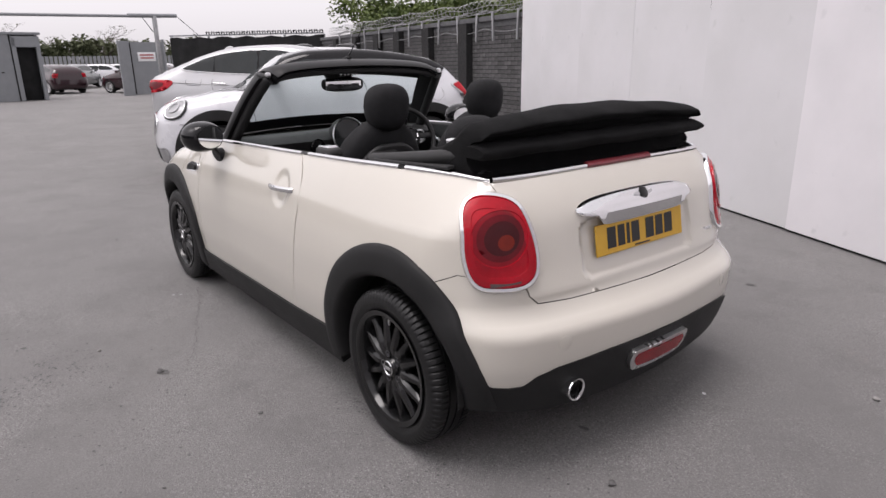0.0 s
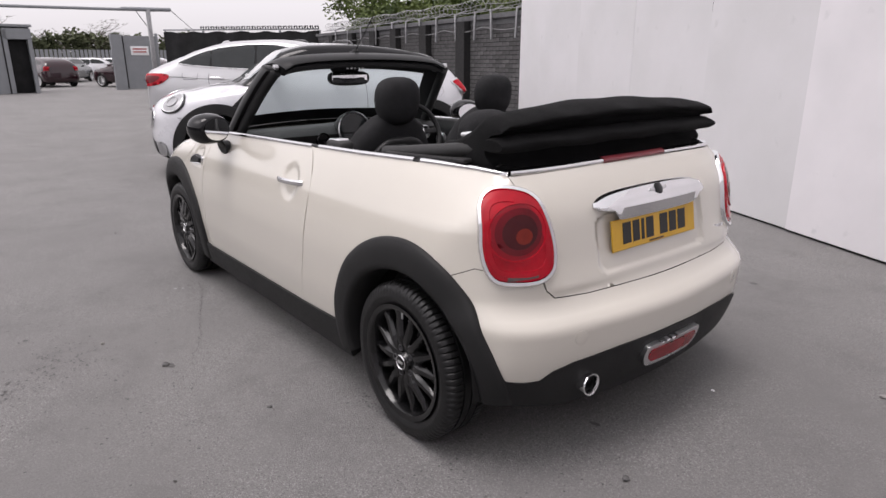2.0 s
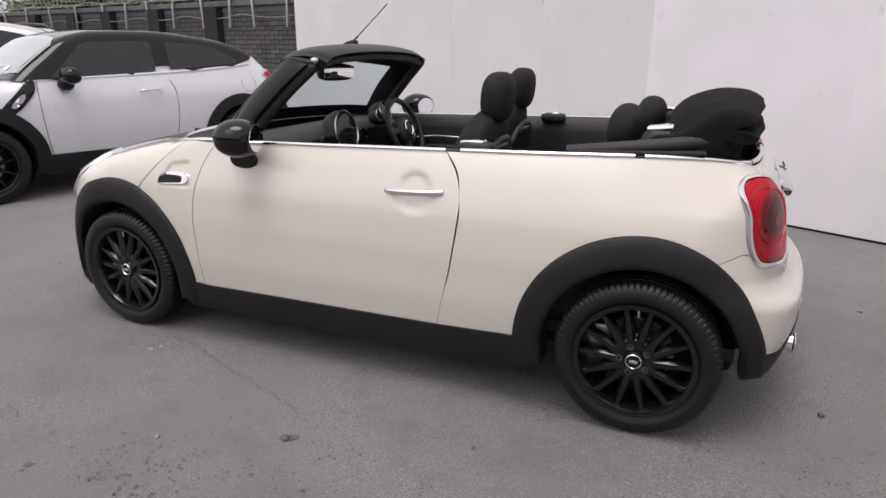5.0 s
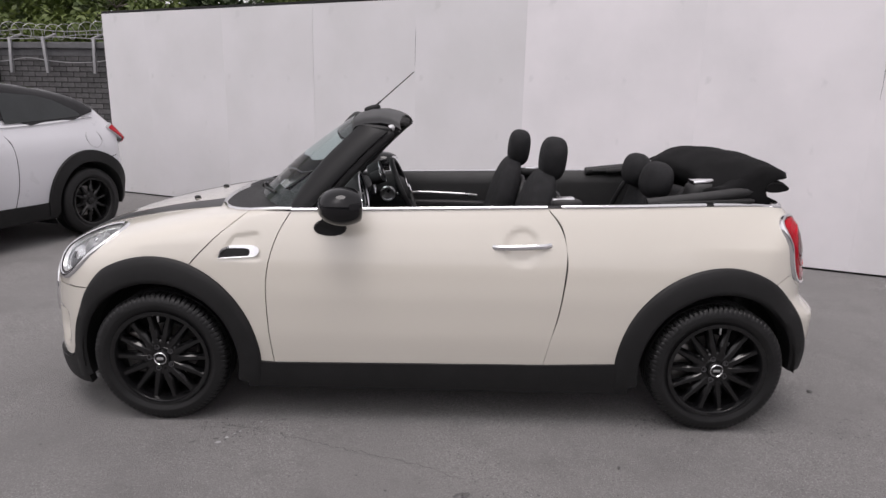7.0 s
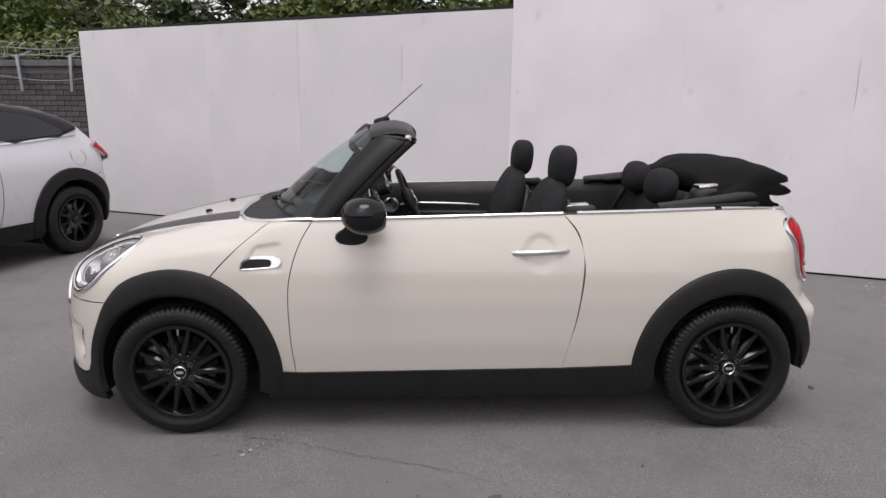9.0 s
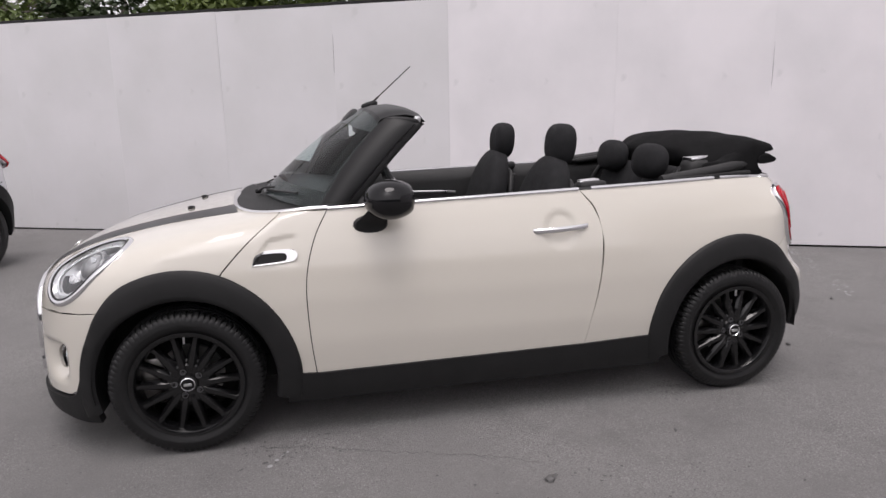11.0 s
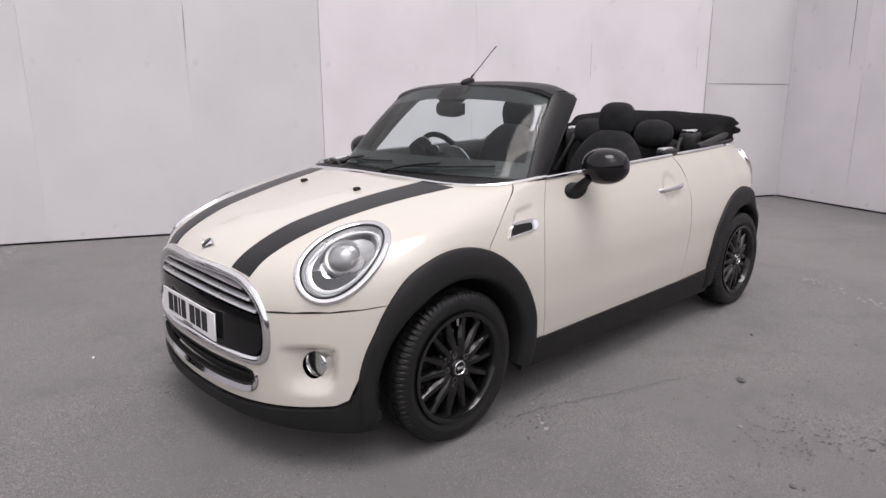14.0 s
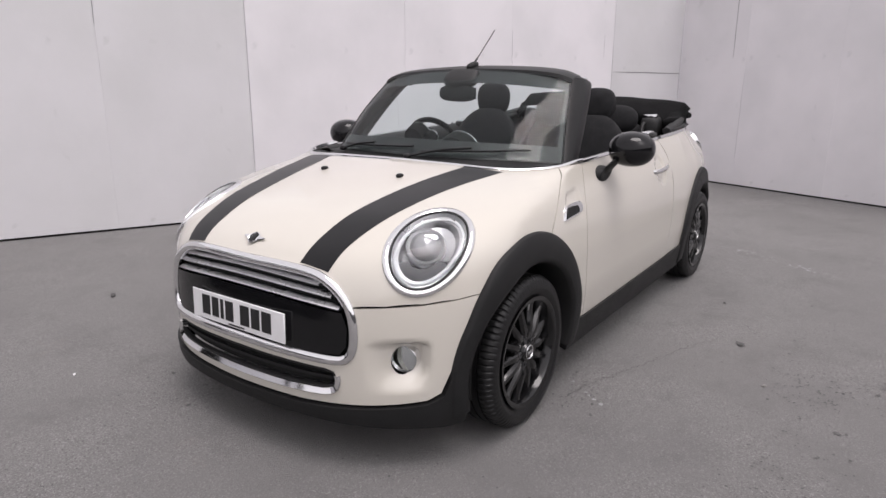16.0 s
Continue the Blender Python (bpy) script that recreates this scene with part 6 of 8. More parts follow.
fabric_slab("folded_hood", [(1.265, 1.085), (1.245, 1.13), (1.262, 1.170), (1.33, 1.212), (1.42, 1.238), (1.51, 1.238), (1.565, 1.224), (1.592, 1.206), (1.575, 1.190), (1.54, 1.178), (1.525, 1.15), (1.51, 1.11), (1.515, 1.06), (1.53, 1.022), (1.42, 1.02), (1.34, 1.045)], 0.63, 0.036, "folded fabric roof with a rolled rear edge", swept=0.085, x0=1.27, x1=1.5)
fabric_slab("lower_roll", [(1.50, 1.12), (1.52, 1.150), (1.565, 1.150), (1.600, 1.130), (1.595, 1.108), (1.57, 1.095), (1.52, 1.095)], 0.640, 0.02, "lower fabric roll", swept=0.0)
for s in (-1, 1):
    blobbed("side_fold", (0.26, 0.10, 0.09), Matrix.Translation((1.33, s * 0.58, 1.085)) @ Matrix.Rotation(radians(-14), 4, "Y") @ Matrix.Rotation(s * radians(6), 4, "Z"), FABRIC, top, "loose fabric side fold", power=2.8, seg=24, rings=14, shape=lambda a, b, c: (a, b + 0.2 * math.sin(4 * a), c + 0.18 * math.sin(5 * a + b)))
    tube("side_rail", [(0.92, s * 0.655, 1.03), (1.08, s * 0.648, 1.05), (1.28, s * 0.63, 1.075), (1.46, s * 0.59, 1.10)], 0.026, TRIM, top, "black roof side rail")
    tube("roof_link", [(1.05, s * 0.615, 1.035), (1.25, s * 0.595, 1.06), (1.42, s * 0.56, 1.085)], 0.018, PLASTIC, top)
    boxed("roof_flap", (0.44, 0.075, 0.014), Matrix.Translation((1.18, s * 0.638, 1.046)) @ Matrix.Rotation(radians(-2.4), 4, "Y") @ Matrix.Rotation(s * radians(-3), 4, "Z"), TRIM, top, "black roof side flap", 0.006)

# ---- other vehicles ----
def heading(x, y, degrees):
    """A frame for a car whose nose (its -x end) points that way."""
    return Matrix.Translation((x, y, GROUND)) @ Matrix.Rotation(radians(degrees + 180), 4, "Z")


class Body:
    """A closed car body from a few curves: side view, plan and cabin."""
    def __init__(self, half, front, rear, hood, widths, cabin, belt, tumble, cab_half, nose=(0.2, 0.9), tail=(0.08, 0.4), low=0.22):
        self.w, self.front, self.rear, self.hood, self.cabin = curve(*widths), curve(*front), curve(*rear), curve(*hood), curve(*cabin)
        self.half, self.belt, self.tumble, self.cab_half, self.nose, self.tail, self.low = half, belt, tumble, cab_half, nose, tail, low

    def __call__(self, P):
        x, y, z = P[:, 0], np.abs(P[:, 1]), P[:, 2]
        side = y - self.w(z)
        f = smax(side, (x - (self.rear(z) - self.tail[0] * y ** 2 - self.tail[1] * y ** 8)) * 0.8, 0.08)
        f = smax(f, ((self.front(z) + self.nose[0] * y ** 2 + self.nose[1] * y ** 6) - x) * 0.8, 0.10)
        f = smax(f, z - (self.hood(x) - 0.06 * y ** 2), 0.10)
        f = smax(f, self.low - z, 0.05)
        c = smax((z - (self.cabin(x) - 0.05 * y ** 2)) * 0.75, y - (self.cab_half - self.tumble * (z - self.belt)), 0.10)
        c = smax(c, self.belt - 0.11 - z, 0.05)
        c = smax(c, x - self.rear(z), 0.05)
        c = smax(c, self.front(z) - x, 0.05)
        return smin(f, c, 0.03)


def shell(name, F, parent, material, x0, x1, zc, nx=70, na=56, cuts=()):
    """The whole skin of a body: rays from its spine outwards, with round holes for the wheels."""
    O, D = [], []
    caps = 16
    cols = []
    for i in range(caps):
        cols.append((x0, -math.pi / 2 + (math.pi / 2) * (i + 0.35) / caps))
    cols += [(x, 0.0) for x in np.linspace(x0, x1, nx)]
    for i in range(caps):
        cols.append((x1, (math.pi / 2) * (i + 0.65) / caps))
    for x, b in cols:
        for j in range(na):
            a = 2 * math.pi * j / na
            O.append((x, 0, zc))
            D.append((math.sin(b), math.cos(b) * math.cos(a), math.cos(b) * math.sin(a)))
    P = shoot(F, np.array(O), np.array(D), 2.6, 90)
    n = len(cols)
    faces = []
    for i in range(n - 1):
        for j in range(na):
            q = (i * na + j, i * na + (j + 1) % na, (i + 1) * na + (j + 1) % na, (i + 1) * na + j)
            c = P[list(q)].mean(0)
            if any(math.hypot(c[0] - hx, c[2] - hz) < r and abs(c[1]) > 0.45 for hx, hz, r in cuts):
                continue
            faces.append(q)
    faces.append(tuple(range(na))[::-1])
    faces.append(tuple((n - 1) * na + j for j in range(na)))
    me = bpy.data.meshes.new(name)
    me.from_pydata([tuple(p) for p in P], [], faces)
    bm = bmesh.new()
    bm.from_mesh(me)
    bm.normal_update()
    return part(name, bm, material, parent, sharp=0)


def arch_ring(F, parent, cx, cz, r0, r1, material, lift, a0=-12, a1=192, label=""):
    for mir in (False, True):
        bm = bmesh.new()
        rows = []
        A = np.linspace(a0, a1, 40)
        rad = [r1, r1 - 0.004, (r0 + r1) / 2, r0 + 0.008, r0]
        U = np.array([(cx + r * math.cos(radians(a)), cz + r * math.sin(radians(a))) for a in A for r in rad])
        P = shoot(F, *Side().rays(U))
        P[:, 1] -= np.tile([-0.004, lift, lift * 1.1, lift, 0.0], len(A))
        P = P.reshape(len(A), len(rad), 3)
        for row in P:
            pts = [Vector(p) for p in row] + [Vector((row[-1][0], row[-1][1] + 0.12, row[-1][2]))]
            rows.append([bm.verts.new((p.x, -p.y if mir else p.y, p.z)) for p in pts])
        for a, b in zip(rows, rows[1:]):
            for j in range(len(a) - 1):
                bm.faces.new((a[j], a[j + 1], b[j + 1], b[j]))
        part("arch_trim", bm, material, parent, label)
        s = 1 if mir else -1
        bm = bmesh.new()
        rows = []
        for a in np.linspace(-30, 210, 24):
            rows.append([bm.verts.new((cx + r * math.cos(radians(a)), s * y, cz + r * math.sin(radians(a)))) for r, y in ((r0 + 0.02, 0.78), (r0 + 0.02, 0.5), (0.02, 0.5))])
        for a, b in zip(rows, rows[1:]):
            for j in range(2):
                bm.faces.new((a[j], a[j + 1], b[j + 1], b[j]))
        part("wheel_well", bm, DARK, parent)


def wheels_at(parent, xs, y, z, R, rim_r, spokes, material, width=0.21):
    for x in xs:
        for s in (-1, 1):
            face = Matrix.Rotation(radians(90 if s < 0 else -90), 4, "X") @ Matrix.Rotation(radians(11), 4, "Z")
            wheel(parent, Matrix.Translation((x, s * y, z)) @ face, R, rim_r, width, spokes, material, "", cap=False, detail=False)


LINE = [(-0.0025, -0.004), (-0.0025, 0.0012), (0.0025, 0.0012), (0.0025, -0.004)]
S_ = Side()


def zline(pts, n=5):
    return [tuple(v) for v in spline([(x, 0, z) for x, z in pts], n)]


def crossover():
    """The white crossover coupe with a black roof, nose out from the wall."""
    F = Body(0.89, ((0.2, -1.93), (0.3, -2.02), (0.5, -2.05), (0.65, -2.04), (0.8, -2.0), (0.9, -1.92), (0.97, -1.78), (1.02, -1.5), (1.1, -1.3), (1.6, -0.9)),
             ((0.2, 1.80), (0.35, 1.89), (0.6, 1.92), (0.75, 1.91), (0.95, 1.88), (1.1, 1.85), (1.25, 1.80), (1.4, 1.72), (1.6, 1.5)),
             ((-2.1, 0.90), (-1.9, 0.95), (-1.6, 1.02), (-1.3, 1.06), (-0.9, 1.085), (-0.5, 1.09), (1.0, 1.10), (2.0, 1.12)),
             ((0.2, 0.83), (0.4, 0.87), (0.62, 0.885), (0.8, 0.875), (0.95, 0.85), (1.05, 0.81), (1.15, 0.76)),
             ((-1.4, 0.75), (-1.02, 1.06), (-0.7, 1.30), (-0.42, 1.47), (-0.1, 1.53), (0.4, 1.54), (1.0, 1.49), (1.32, 1.435), (1.52, 1.37), (1.68, 1.23), (1.80, 1.08), (2.0, 0.8)),
             1.05, 0.40, 0.80)
    c = thing("parked_crossover", "white crossover coupe with black roof and black arches, parked nose out", "car", "parked cars", heading(-4.88, 2.08, -108))
    shell("body", F, c, PAINT_WHITE, -1.2, 1.2, 0.75, cuts=((-1.2975, 0.35, 0.455), (1.2975, 0.35, 0.455)))
    arch_ring(F, c, -1.2975, 0.36, 0.39, 0.515, PLASTIC, 0.022, label="black plastic arch")
    arch_ring(F, c, 1.2975, 0.36, 0.39, 0.515, PLASTIC, 0.022, label="black plastic arch")
    wheels_at(c, (-1.2975, 1.2975), 0.78, 0.345, 0.345, 0.235, 10, RIM)
    dome = Dome((0.2, 0, 1.0))
    half = [(-1.0, 0, 1.06), (-0.97, -0.5, 1.06), (-0.86, -0.74, 1.06), (-0.6, -0.79, 1.075), (0.1, -0.80, 1.10), (0.8, -0.80, 1.13), (1.30, -0.77, 1.17), (1.48, -0.70, 1.235), (1.53, -0.58, 1.30), (1.54, -0.4, 1.33), (1.55, 0, 1.34)]
    uv = [dome.uv(p) for p in half]
    panel("roof", F, dome, uv + [(u, -v) for u, v in uv[::-1] if abs(v) > 1e-6], PAINT_BLACK, c, "gloss black roof and pillars", uv=True, lift=0.012, fold=0.003, gap=0, step=0.05)
    for mir in (False, True):
        panel("side_window", F, S_, zline([(-0.66, 1.085), (-0.45, 1.27), (-0.32, 1.385), (-0.22, 1.415), (0.36, 1.425), (0.38, 1.41), (0.36, 1.14), (0.33, 1.125), (0.0, 1.112)], 1), DARKGLASS, c, "dark door window", lift=0.016, fold=0.003, gap=0, mirror=mir, step=0.05)
        panel("side_window", F, S_, zline([(0.52, 1.145), (0.54, 1.41), (0.57, 1.422), (0.92, 1.398), (1.10, 1.36), (1.32, 1.255), (1.36, 1.215), (1.33, 1.20), (0.9, 1.168)], 1), DARKGLASS, c, "dark quarter window", lift=0.016, fold=0.003, gap=0, mirror=mir, step=0.05)
        bead("window_strip", F, S_, zline([(-0.85, 1.075), (-0.3, 1.095), (0.4, 1.118), (1.0, 1.15), (1.5, 1.20)]), [(-0.008, -0.004), (-0.008, 0.006), (0.008, 0.006), (0.008, -0.004)], CHROME, c, "thin bright window strip", lift=0.004, mirror=mir)
        for nm, pts in (("shut_line", [(-0.78, 1.07), (-0.80, 0.9), (-0.79, 0.6), (-0.76, 0.36)]), ("shut_line", [(0.42, 1.12), (0.50, 1.0), (0.52, 0.85), (0.50, 0.6), (0.44, 0.36)])):
            bead(nm, F, S_, zline(pts), LINE, INK, c, mirror=mir)
        panel("sill", F, S_, [(-0.9, 0, 0.40), (-0.9, 0, 0.24), (0.9, 0, 0.24), (0.9, 0, 0.40)], PLASTIC, c, "black plastic sill", lift=0.012, fold=0.03, gap=0, mirror=mir, step=0.06)
        panel("side_vent", F, S_, zline([(-1.16, 0.80), (-1.02, 0.93), (-0.86, 1.06), (-0.80, 1.06), (-0.83, 0.97), (-0.93, 0.86), (-1.02, 0.79), (-1.10, 0.76)], 3), PLASTIC, c, "black side vent", lift=0.010, fold=0.01, gap=0, mirror=mir, step=0.03)
        panel("vent_inset", F, S_, zline([(-1.03, 0.87), (-0.95, 0.945), (-0.91, 0.95), (-0.93, 0.90), (-1.0, 0.84), (-1.04, 0.845)], 3), LAMPGREY, c, "silver vent inset", lift=0.016, fold=0.004, gap=0, mirror=mir, step=0.03)
        s = 1 if mir else -1
        tube("door_handle", [(0.14, s * 0.84, 0.95), (0.17, s * 0.882, 0.953), (0.32, s * 0.882, 0.960), (0.35, s * 0.84, 0.962)], 0.011, CHROME, c, "chrome door handle")
        m = new("wing_mirror")
        m.parent = c
        blobbed("housing", (0.17, 0.24, 0.16), Matrix.Translation((-0.55, s * 0.99, 1.12)), PAINT_BLACK, m, power=2.3)
        blobbed("foot", (0.14, 0.14, 0.12), Matrix.Translation((-0.56, s * 0.87, 1.04)), PLASTIC, m, power=2.4)
        # headlamp: black surround, chrome bowl, glass
        lampc, lampn = Vector((-1.72, s * 0.62, 0.865)), Vector((-0.70, s * 0.50, 0.50)).normalized()
        aim = Aim(lampc, lampn, 0.3)
        ring = [(0.165 * math.cos(t) + 0.012 * math.cos(2 * t), 0.15 * math.sin(t)) for t in np.linspace(0, 2 * math.pi, 32, endpoint=False)]
        L = new("headlamp")
        L.parent = c
        tagged(L, "large round clear headlamp")
        panel("surround", F, aim, ring, PAINT_BLACK, L, uv=True, lift=0.006, fold=0.012, gap=0, step=0.03)
        panel("reflector", F, aim, [(u * 0.86, v * 0.86) for u, v in ring], LAMPGREY, L, "bright reflector", uv=True, lift=0.009, fold=0.004, gap=0, step=0.02)
        bead("lamp_ring", F, aim, [(u * 0.84, v * 0.84) for u, v in ring], disc_profile(0.010, 8), CHROME, L, lift=0.010, closed=True, uv=True)
        bead("lamp_ring", F, aim, [(u * 0.42, v * 0.42) for u, v in ring], disc_profile(0.010, 8), LAMPGREY, L, lift=0.012, closed=True, uv=True)
        # tail lamp and filler cap
        rear = Round(1.2, 1)
        tl = [(1.93, s * 0.58, 1.10), (1.82, s * 0.72, 1.125), (1.70, s * 0.79, 1.115), (1.64, s * 0.81, 1.085), (1.70, s * 0.82, 1.02), (1.80, s * 0.80, 0.92), (1.88, s * 0.74, 0.87), (1.95, s * 0.60, 0.90)]
        tuv = [tuple(v)[:2] for v in spline([(*rear.uv(p), 0) for p in tl], 3, True)]
        T = panel("tail_lamp", F, rear, tuv, SATIN, c, "red tail lamp in a bright frame", uv=True, lift=0.012, fold=0.02, gap=0, step=0.03)
        panel("lens", F, rear, scaled(tuv, 0.85), REDLENS, T, uv=True, lift=0.018, fold=0.006, gap=0, step=0.03)
        bead("bumper_line", F, S_, zline([(-1.72, 0.72), (-1.62, 0.70), (-1.56, 0.66)]), LINE, INK, c, mirror=mir)
        bead("bumper_line", F, S_, zline([(1.66, 0.80), (1.58, 0.78), (1.50, 0.74)]), LINE, INK, c, mirror=mir)
        fr = Round(-1.2, -1)
        sc = [tuple(v)[:2] for v in spline([(*fr.uv((-1.98, s * yy, zz)), 0) for yy, zz in ((0.50, 0.30), (0.52, 0.42), (0.68, 0.44), (0.76, 0.40), (0.74, 0.30), (0.6, 0.27))], 3, True)]
        panel("bumper_scoop", F, fr, sc, LAMPGREY, c, "grey bumper scoop", uv=True, lift=0.008, fold=0.012, gap=0, step=0.04)
    bead("filler_cap", F, S_, [(1.42 + 0.09 * math.cos(t), 0, 0.98 + 0.09 * math.sin(t)) for t in np.linspace(0, 2 * math.pi, 28, endpoint=False)], LINE, LAMPGREY, c, "round filler cap line", closed=True)
    fr = Round(-1.2, -1)
    for nm, pts, mt in (("grille", ((0, 0.80), (-0.4, 0.79), (-0.5, 0.74), (-0.46, 0.62), (-0.3, 0.58), (0, 0.57)), PAINT_BLACK), ("lower_grille", ((0, 0.44), (-0.45, 0.43), (-0.48, 0.36), (-0.4, 0.30), (0, 0.29)), PLASTIC)):
        panel(nm, F, fr, closed_uv(fr, [(-2.0, y, z) for y, z in pts]), mt, c, uv=True, lift=0.006, fold=0.012, gap=0, step=0.05)
    bead("grille_ring", F, fr, closed_uv(fr, [(-2.0, y, z) for y, z in ((0, 0.80), (-0.2, 0.797), (-0.4, 0.79), (-0.5, 0.74), (-0.46, 0.62), (-0.3, 0.58), (0, 0.57))]), disc_profile(0.014, 8), CHROME, c, "chrome grille ring", lift=0.006, closed=True, uv=True)
    panel("front_lip", F, fr, closed_uv(fr, [(-2.0, y, z) for y, z in ((0, 0.285), (-0.5, 0.28), (-0.72, 0.275), (-0.74, 0.2), (0, 0.2))]), PLASTIC, c, "black plastic front lip", uv=True, lift=0.008, fold=0.012, gap=0, step=0.05)
    for mir in (False, True):
        tube("wiper", [(-1.0, -0.1 + 0.4 * mir, 1.075), (-0.93, -0.4 + 0.4 * mir, 1.11), (-0.88, -0.6 + 0.4 * mir, 1.12)], 0.008, RUBBER, c, "black wiper")
    half = [(-0.955, 0, 1.10), (-0.93, -0.45, 1.10), (-0.80, -0.66, 1.12), (-0.52, -0.60, 1.36), (-0.44, -0.5, 1.41), (-0.43, 0, 1.44)]
    uv = [dome.uv(p) for p in half]
    panel("windscreen", F, dome, uv + [(u, -v) for u, v in uv[::-1] if abs(v) > 1e-6], PALEGLASS, c, "windscreen with a pale reflection in its colour", uv=True, lift=0.016, fold=0.003, gap=0, step=0.05)
    for (x, y, w) in ((-0.86, -0.42, 0.07), (-0.80, -0.2, 0.05)):
        P, N = on_surface(F, dome, [(x, y, 1.16)], 0.020)
        m = Matrix.Translation(P[0]) @ Vector(N[0]).to_track_quat("Z", "Y").to_matrix().to_4x4()
        boxed("windscreen_sticker", (w, w * 0.8, 0.002), m, WHITEPLATE, c, "white paper sticker", 0.0005, 1)
    return c




def gran_coupe():
    """The big silver-white hatchback beyond it, tail out."""
    F = Body(0.95, ((0.25, -2.40), (0.4, -2.48), (0.7, -2.45), (0.85, -2.35), (0.95, -2.1), (1.1, -1.6), (1.7, -1.0)),
             ((0.25, 2.24), (0.4, 2.33), (0.62, 2.37), (0.75, 2.36), (0.9, 2.36), (1.05, 2.36), (1.15, 2.30), (1.22, 2.22), (1.45, 1.8), (1.7, 1.3)),
             ((-2.5, 0.80), (-2.2, 0.92), (-1.6, 1.0), (-1.0, 1.05), (0.0, 1.07), (1.5, 1.12), (2.2, 1.15), (2.5, 1.12)),
             ((0.2, 0.86), (0.4, 0.93), (0.65, 0.95), (0.85, 0.935), (1.0, 0.90), (1.1, 0.84), (1.2, 0.76)),
             ((-1.5, 0.8), (-1.05, 1.08), (-0.6, 1.36), (-0.2, 1.51), (0.3, 1.56), (0.9, 1.54), (1.4, 1.45), (1.9, 1.28), (2.25, 1.14), (2.5, 0.9)),
             1.05, 0.42, 0.85, low=0.2, tail=(0.02, 0.08))
    c = thing("parked_hatchback", "silver-white large hatchback with dark windows, parked tail out", "car", "parked cars", heading(-7.64, 3.24, 52) @ Matrix.Diagonal((1.0, 1.02, 1.08, 1)))
    shell("body", F, c, PAINT_SILVER, -1.5, 1.5, 0.75, cuts=((-1.5, 0.36, 0.37), (1.5, 0.36, 0.37)))
    for cx in (-1.5, 1.5):
        arch_ring(F, c, cx, 0.36, 0.37, 0.40, PAINT_SILVER, 0.006)
    wheels_at(c, (-1.5, 1.5), 0.83, 0.355, 0.355, 0.25, 10, SATIN, 0.24)
    rear = Round(1.6, 1)
    for mir in (False, True):
        s = 1 if mir else -1
        panel("window_surround", F, S_, zline([(-0.64, 1.085), (-0.30, 1.33), (0.0, 1.42), (0.4, 1.46), (0.95, 1.44), (1.35, 1.37), (1.74, 1.235), (1.73, 1.195), (1.2, 1.15), (0.5, 1.115), (-0.2, 1.09)], 4), PAINT_BLACK, c, "black window surround", lift=0.004, fold=0.003, gap=0, mirror=mir, step=0.06)
        panel("side_window", F, S_, zline([(-0.62, 1.09), (-0.30, 1.32), (-0.05, 1.41), (0.35, 1.455), (0.52, 1.45), (0.52, 1.12)], 3), DARKGLASS, c, "dark side window", lift=0.009, fold=0.003, gap=0, mirror=mir, step=0.06)
        panel("side_window", F, S_, zline([(0.58, 1.125), (0.58, 1.445), (0.95, 1.43), (1.25, 1.385), (1.25, 1.16)], 3), DARKGLASS, c, "dark side window", lift=0.009, fold=0.003, gap=0, mirror=mir, step=0.06)
        panel("side_window", F, S_, zline([(1.29, 1.165), (1.29, 1.38), (1.50, 1.33), (1.72, 1.235), (1.74, 1.20), (1.55, 1.175)], 3), DARKGLASS, c, "dark quarter window", lift=0.009, fold=0.003, gap=0, mirror=mir, step=0.05)
        bead("window_strip", F, S_, zline([(-0.66, 1.08), (-0.30, 1.335), (0.0, 1.43), (0.4, 1.475), (0.95, 1.45), (1.35, 1.38), (1.76, 1.235), (1.74, 1.19), (1.2, 1.145), (0.5, 1.11), (-0.2, 1.085)], 4), disc_profile(0.008, 6), SATIN, c, "satin window frame", lift=0.003, closed=True, mirror=mir)
        for pts in ([(0.55, 1.12), (0.62, 0.85), (0.58, 0.5), (0.52, 0.34)], [(1.27, 1.15), (1.30, 0.95), (1.16, 0.7), (1.02, 0.45)], [(-0.78, 1.07), (-0.80, 0.7), (-0.74, 0.34)]):
            bead("shut_line", F, S_, zline(pts), LINE, INK, c, mirror=mir)
        bead("shoulder_line", F, S_, zline([(-1.8, 0.86), (0, 0.93), (1.2, 0.975), (2.0, 1.02)]), [(-0.006, -0.006), (0, 0.004), (0.006, -0.006)], PAINT_SILVER, c, mirror=mir)
        for x in (0.32, 1.05):
            tube("door_handle", [(x, s * 0.915, 0.985), (x + 0.03, s * 0.945, 0.988), (x + 0.2, s * 0.942, 1.0), (x + 0.23, s * 0.915, 1.002)], 0.012, CHROME, c, "bright door handle")
        bead("filler_flap", F, S_, zline([(1.48, 1.09), (1.70, 1.10), (1.71, 0.98), (1.49, 0.97)], 3), LINE, INK, c, closed=True, mirror=mir)
        tl = [(2.33, s * 0.40, 1.02), (2.28, s * 0.62, 1.045), (2.14, s * 0.83, 1.055), (1.98, s * 0.91, 1.04), (1.96, s * 0.92, 0.99), (2.08, s * 0.89, 0.90), (2.24, s * 0.76, 0.87), (2.34, s * 0.60, 0.88), (2.37, s * 0.42, 0.94)]
        tuv = [tuple(v)[:2] for v in spline([(*rear.uv(p), 0) for p in tl], 3, True)]
        T = panel("tail_lamp", F, rear, tuv, REDLENS, c, "long red tail lamp", uv=True, lift=0.010, fold=0.015, gap=0, step=0.04)
        panel("inner_lens", F, rear, scaled(tuv, 0.62), REDDARK, T, uv=True, lift=0.014, fold=0.005, gap=0, step=0.04)
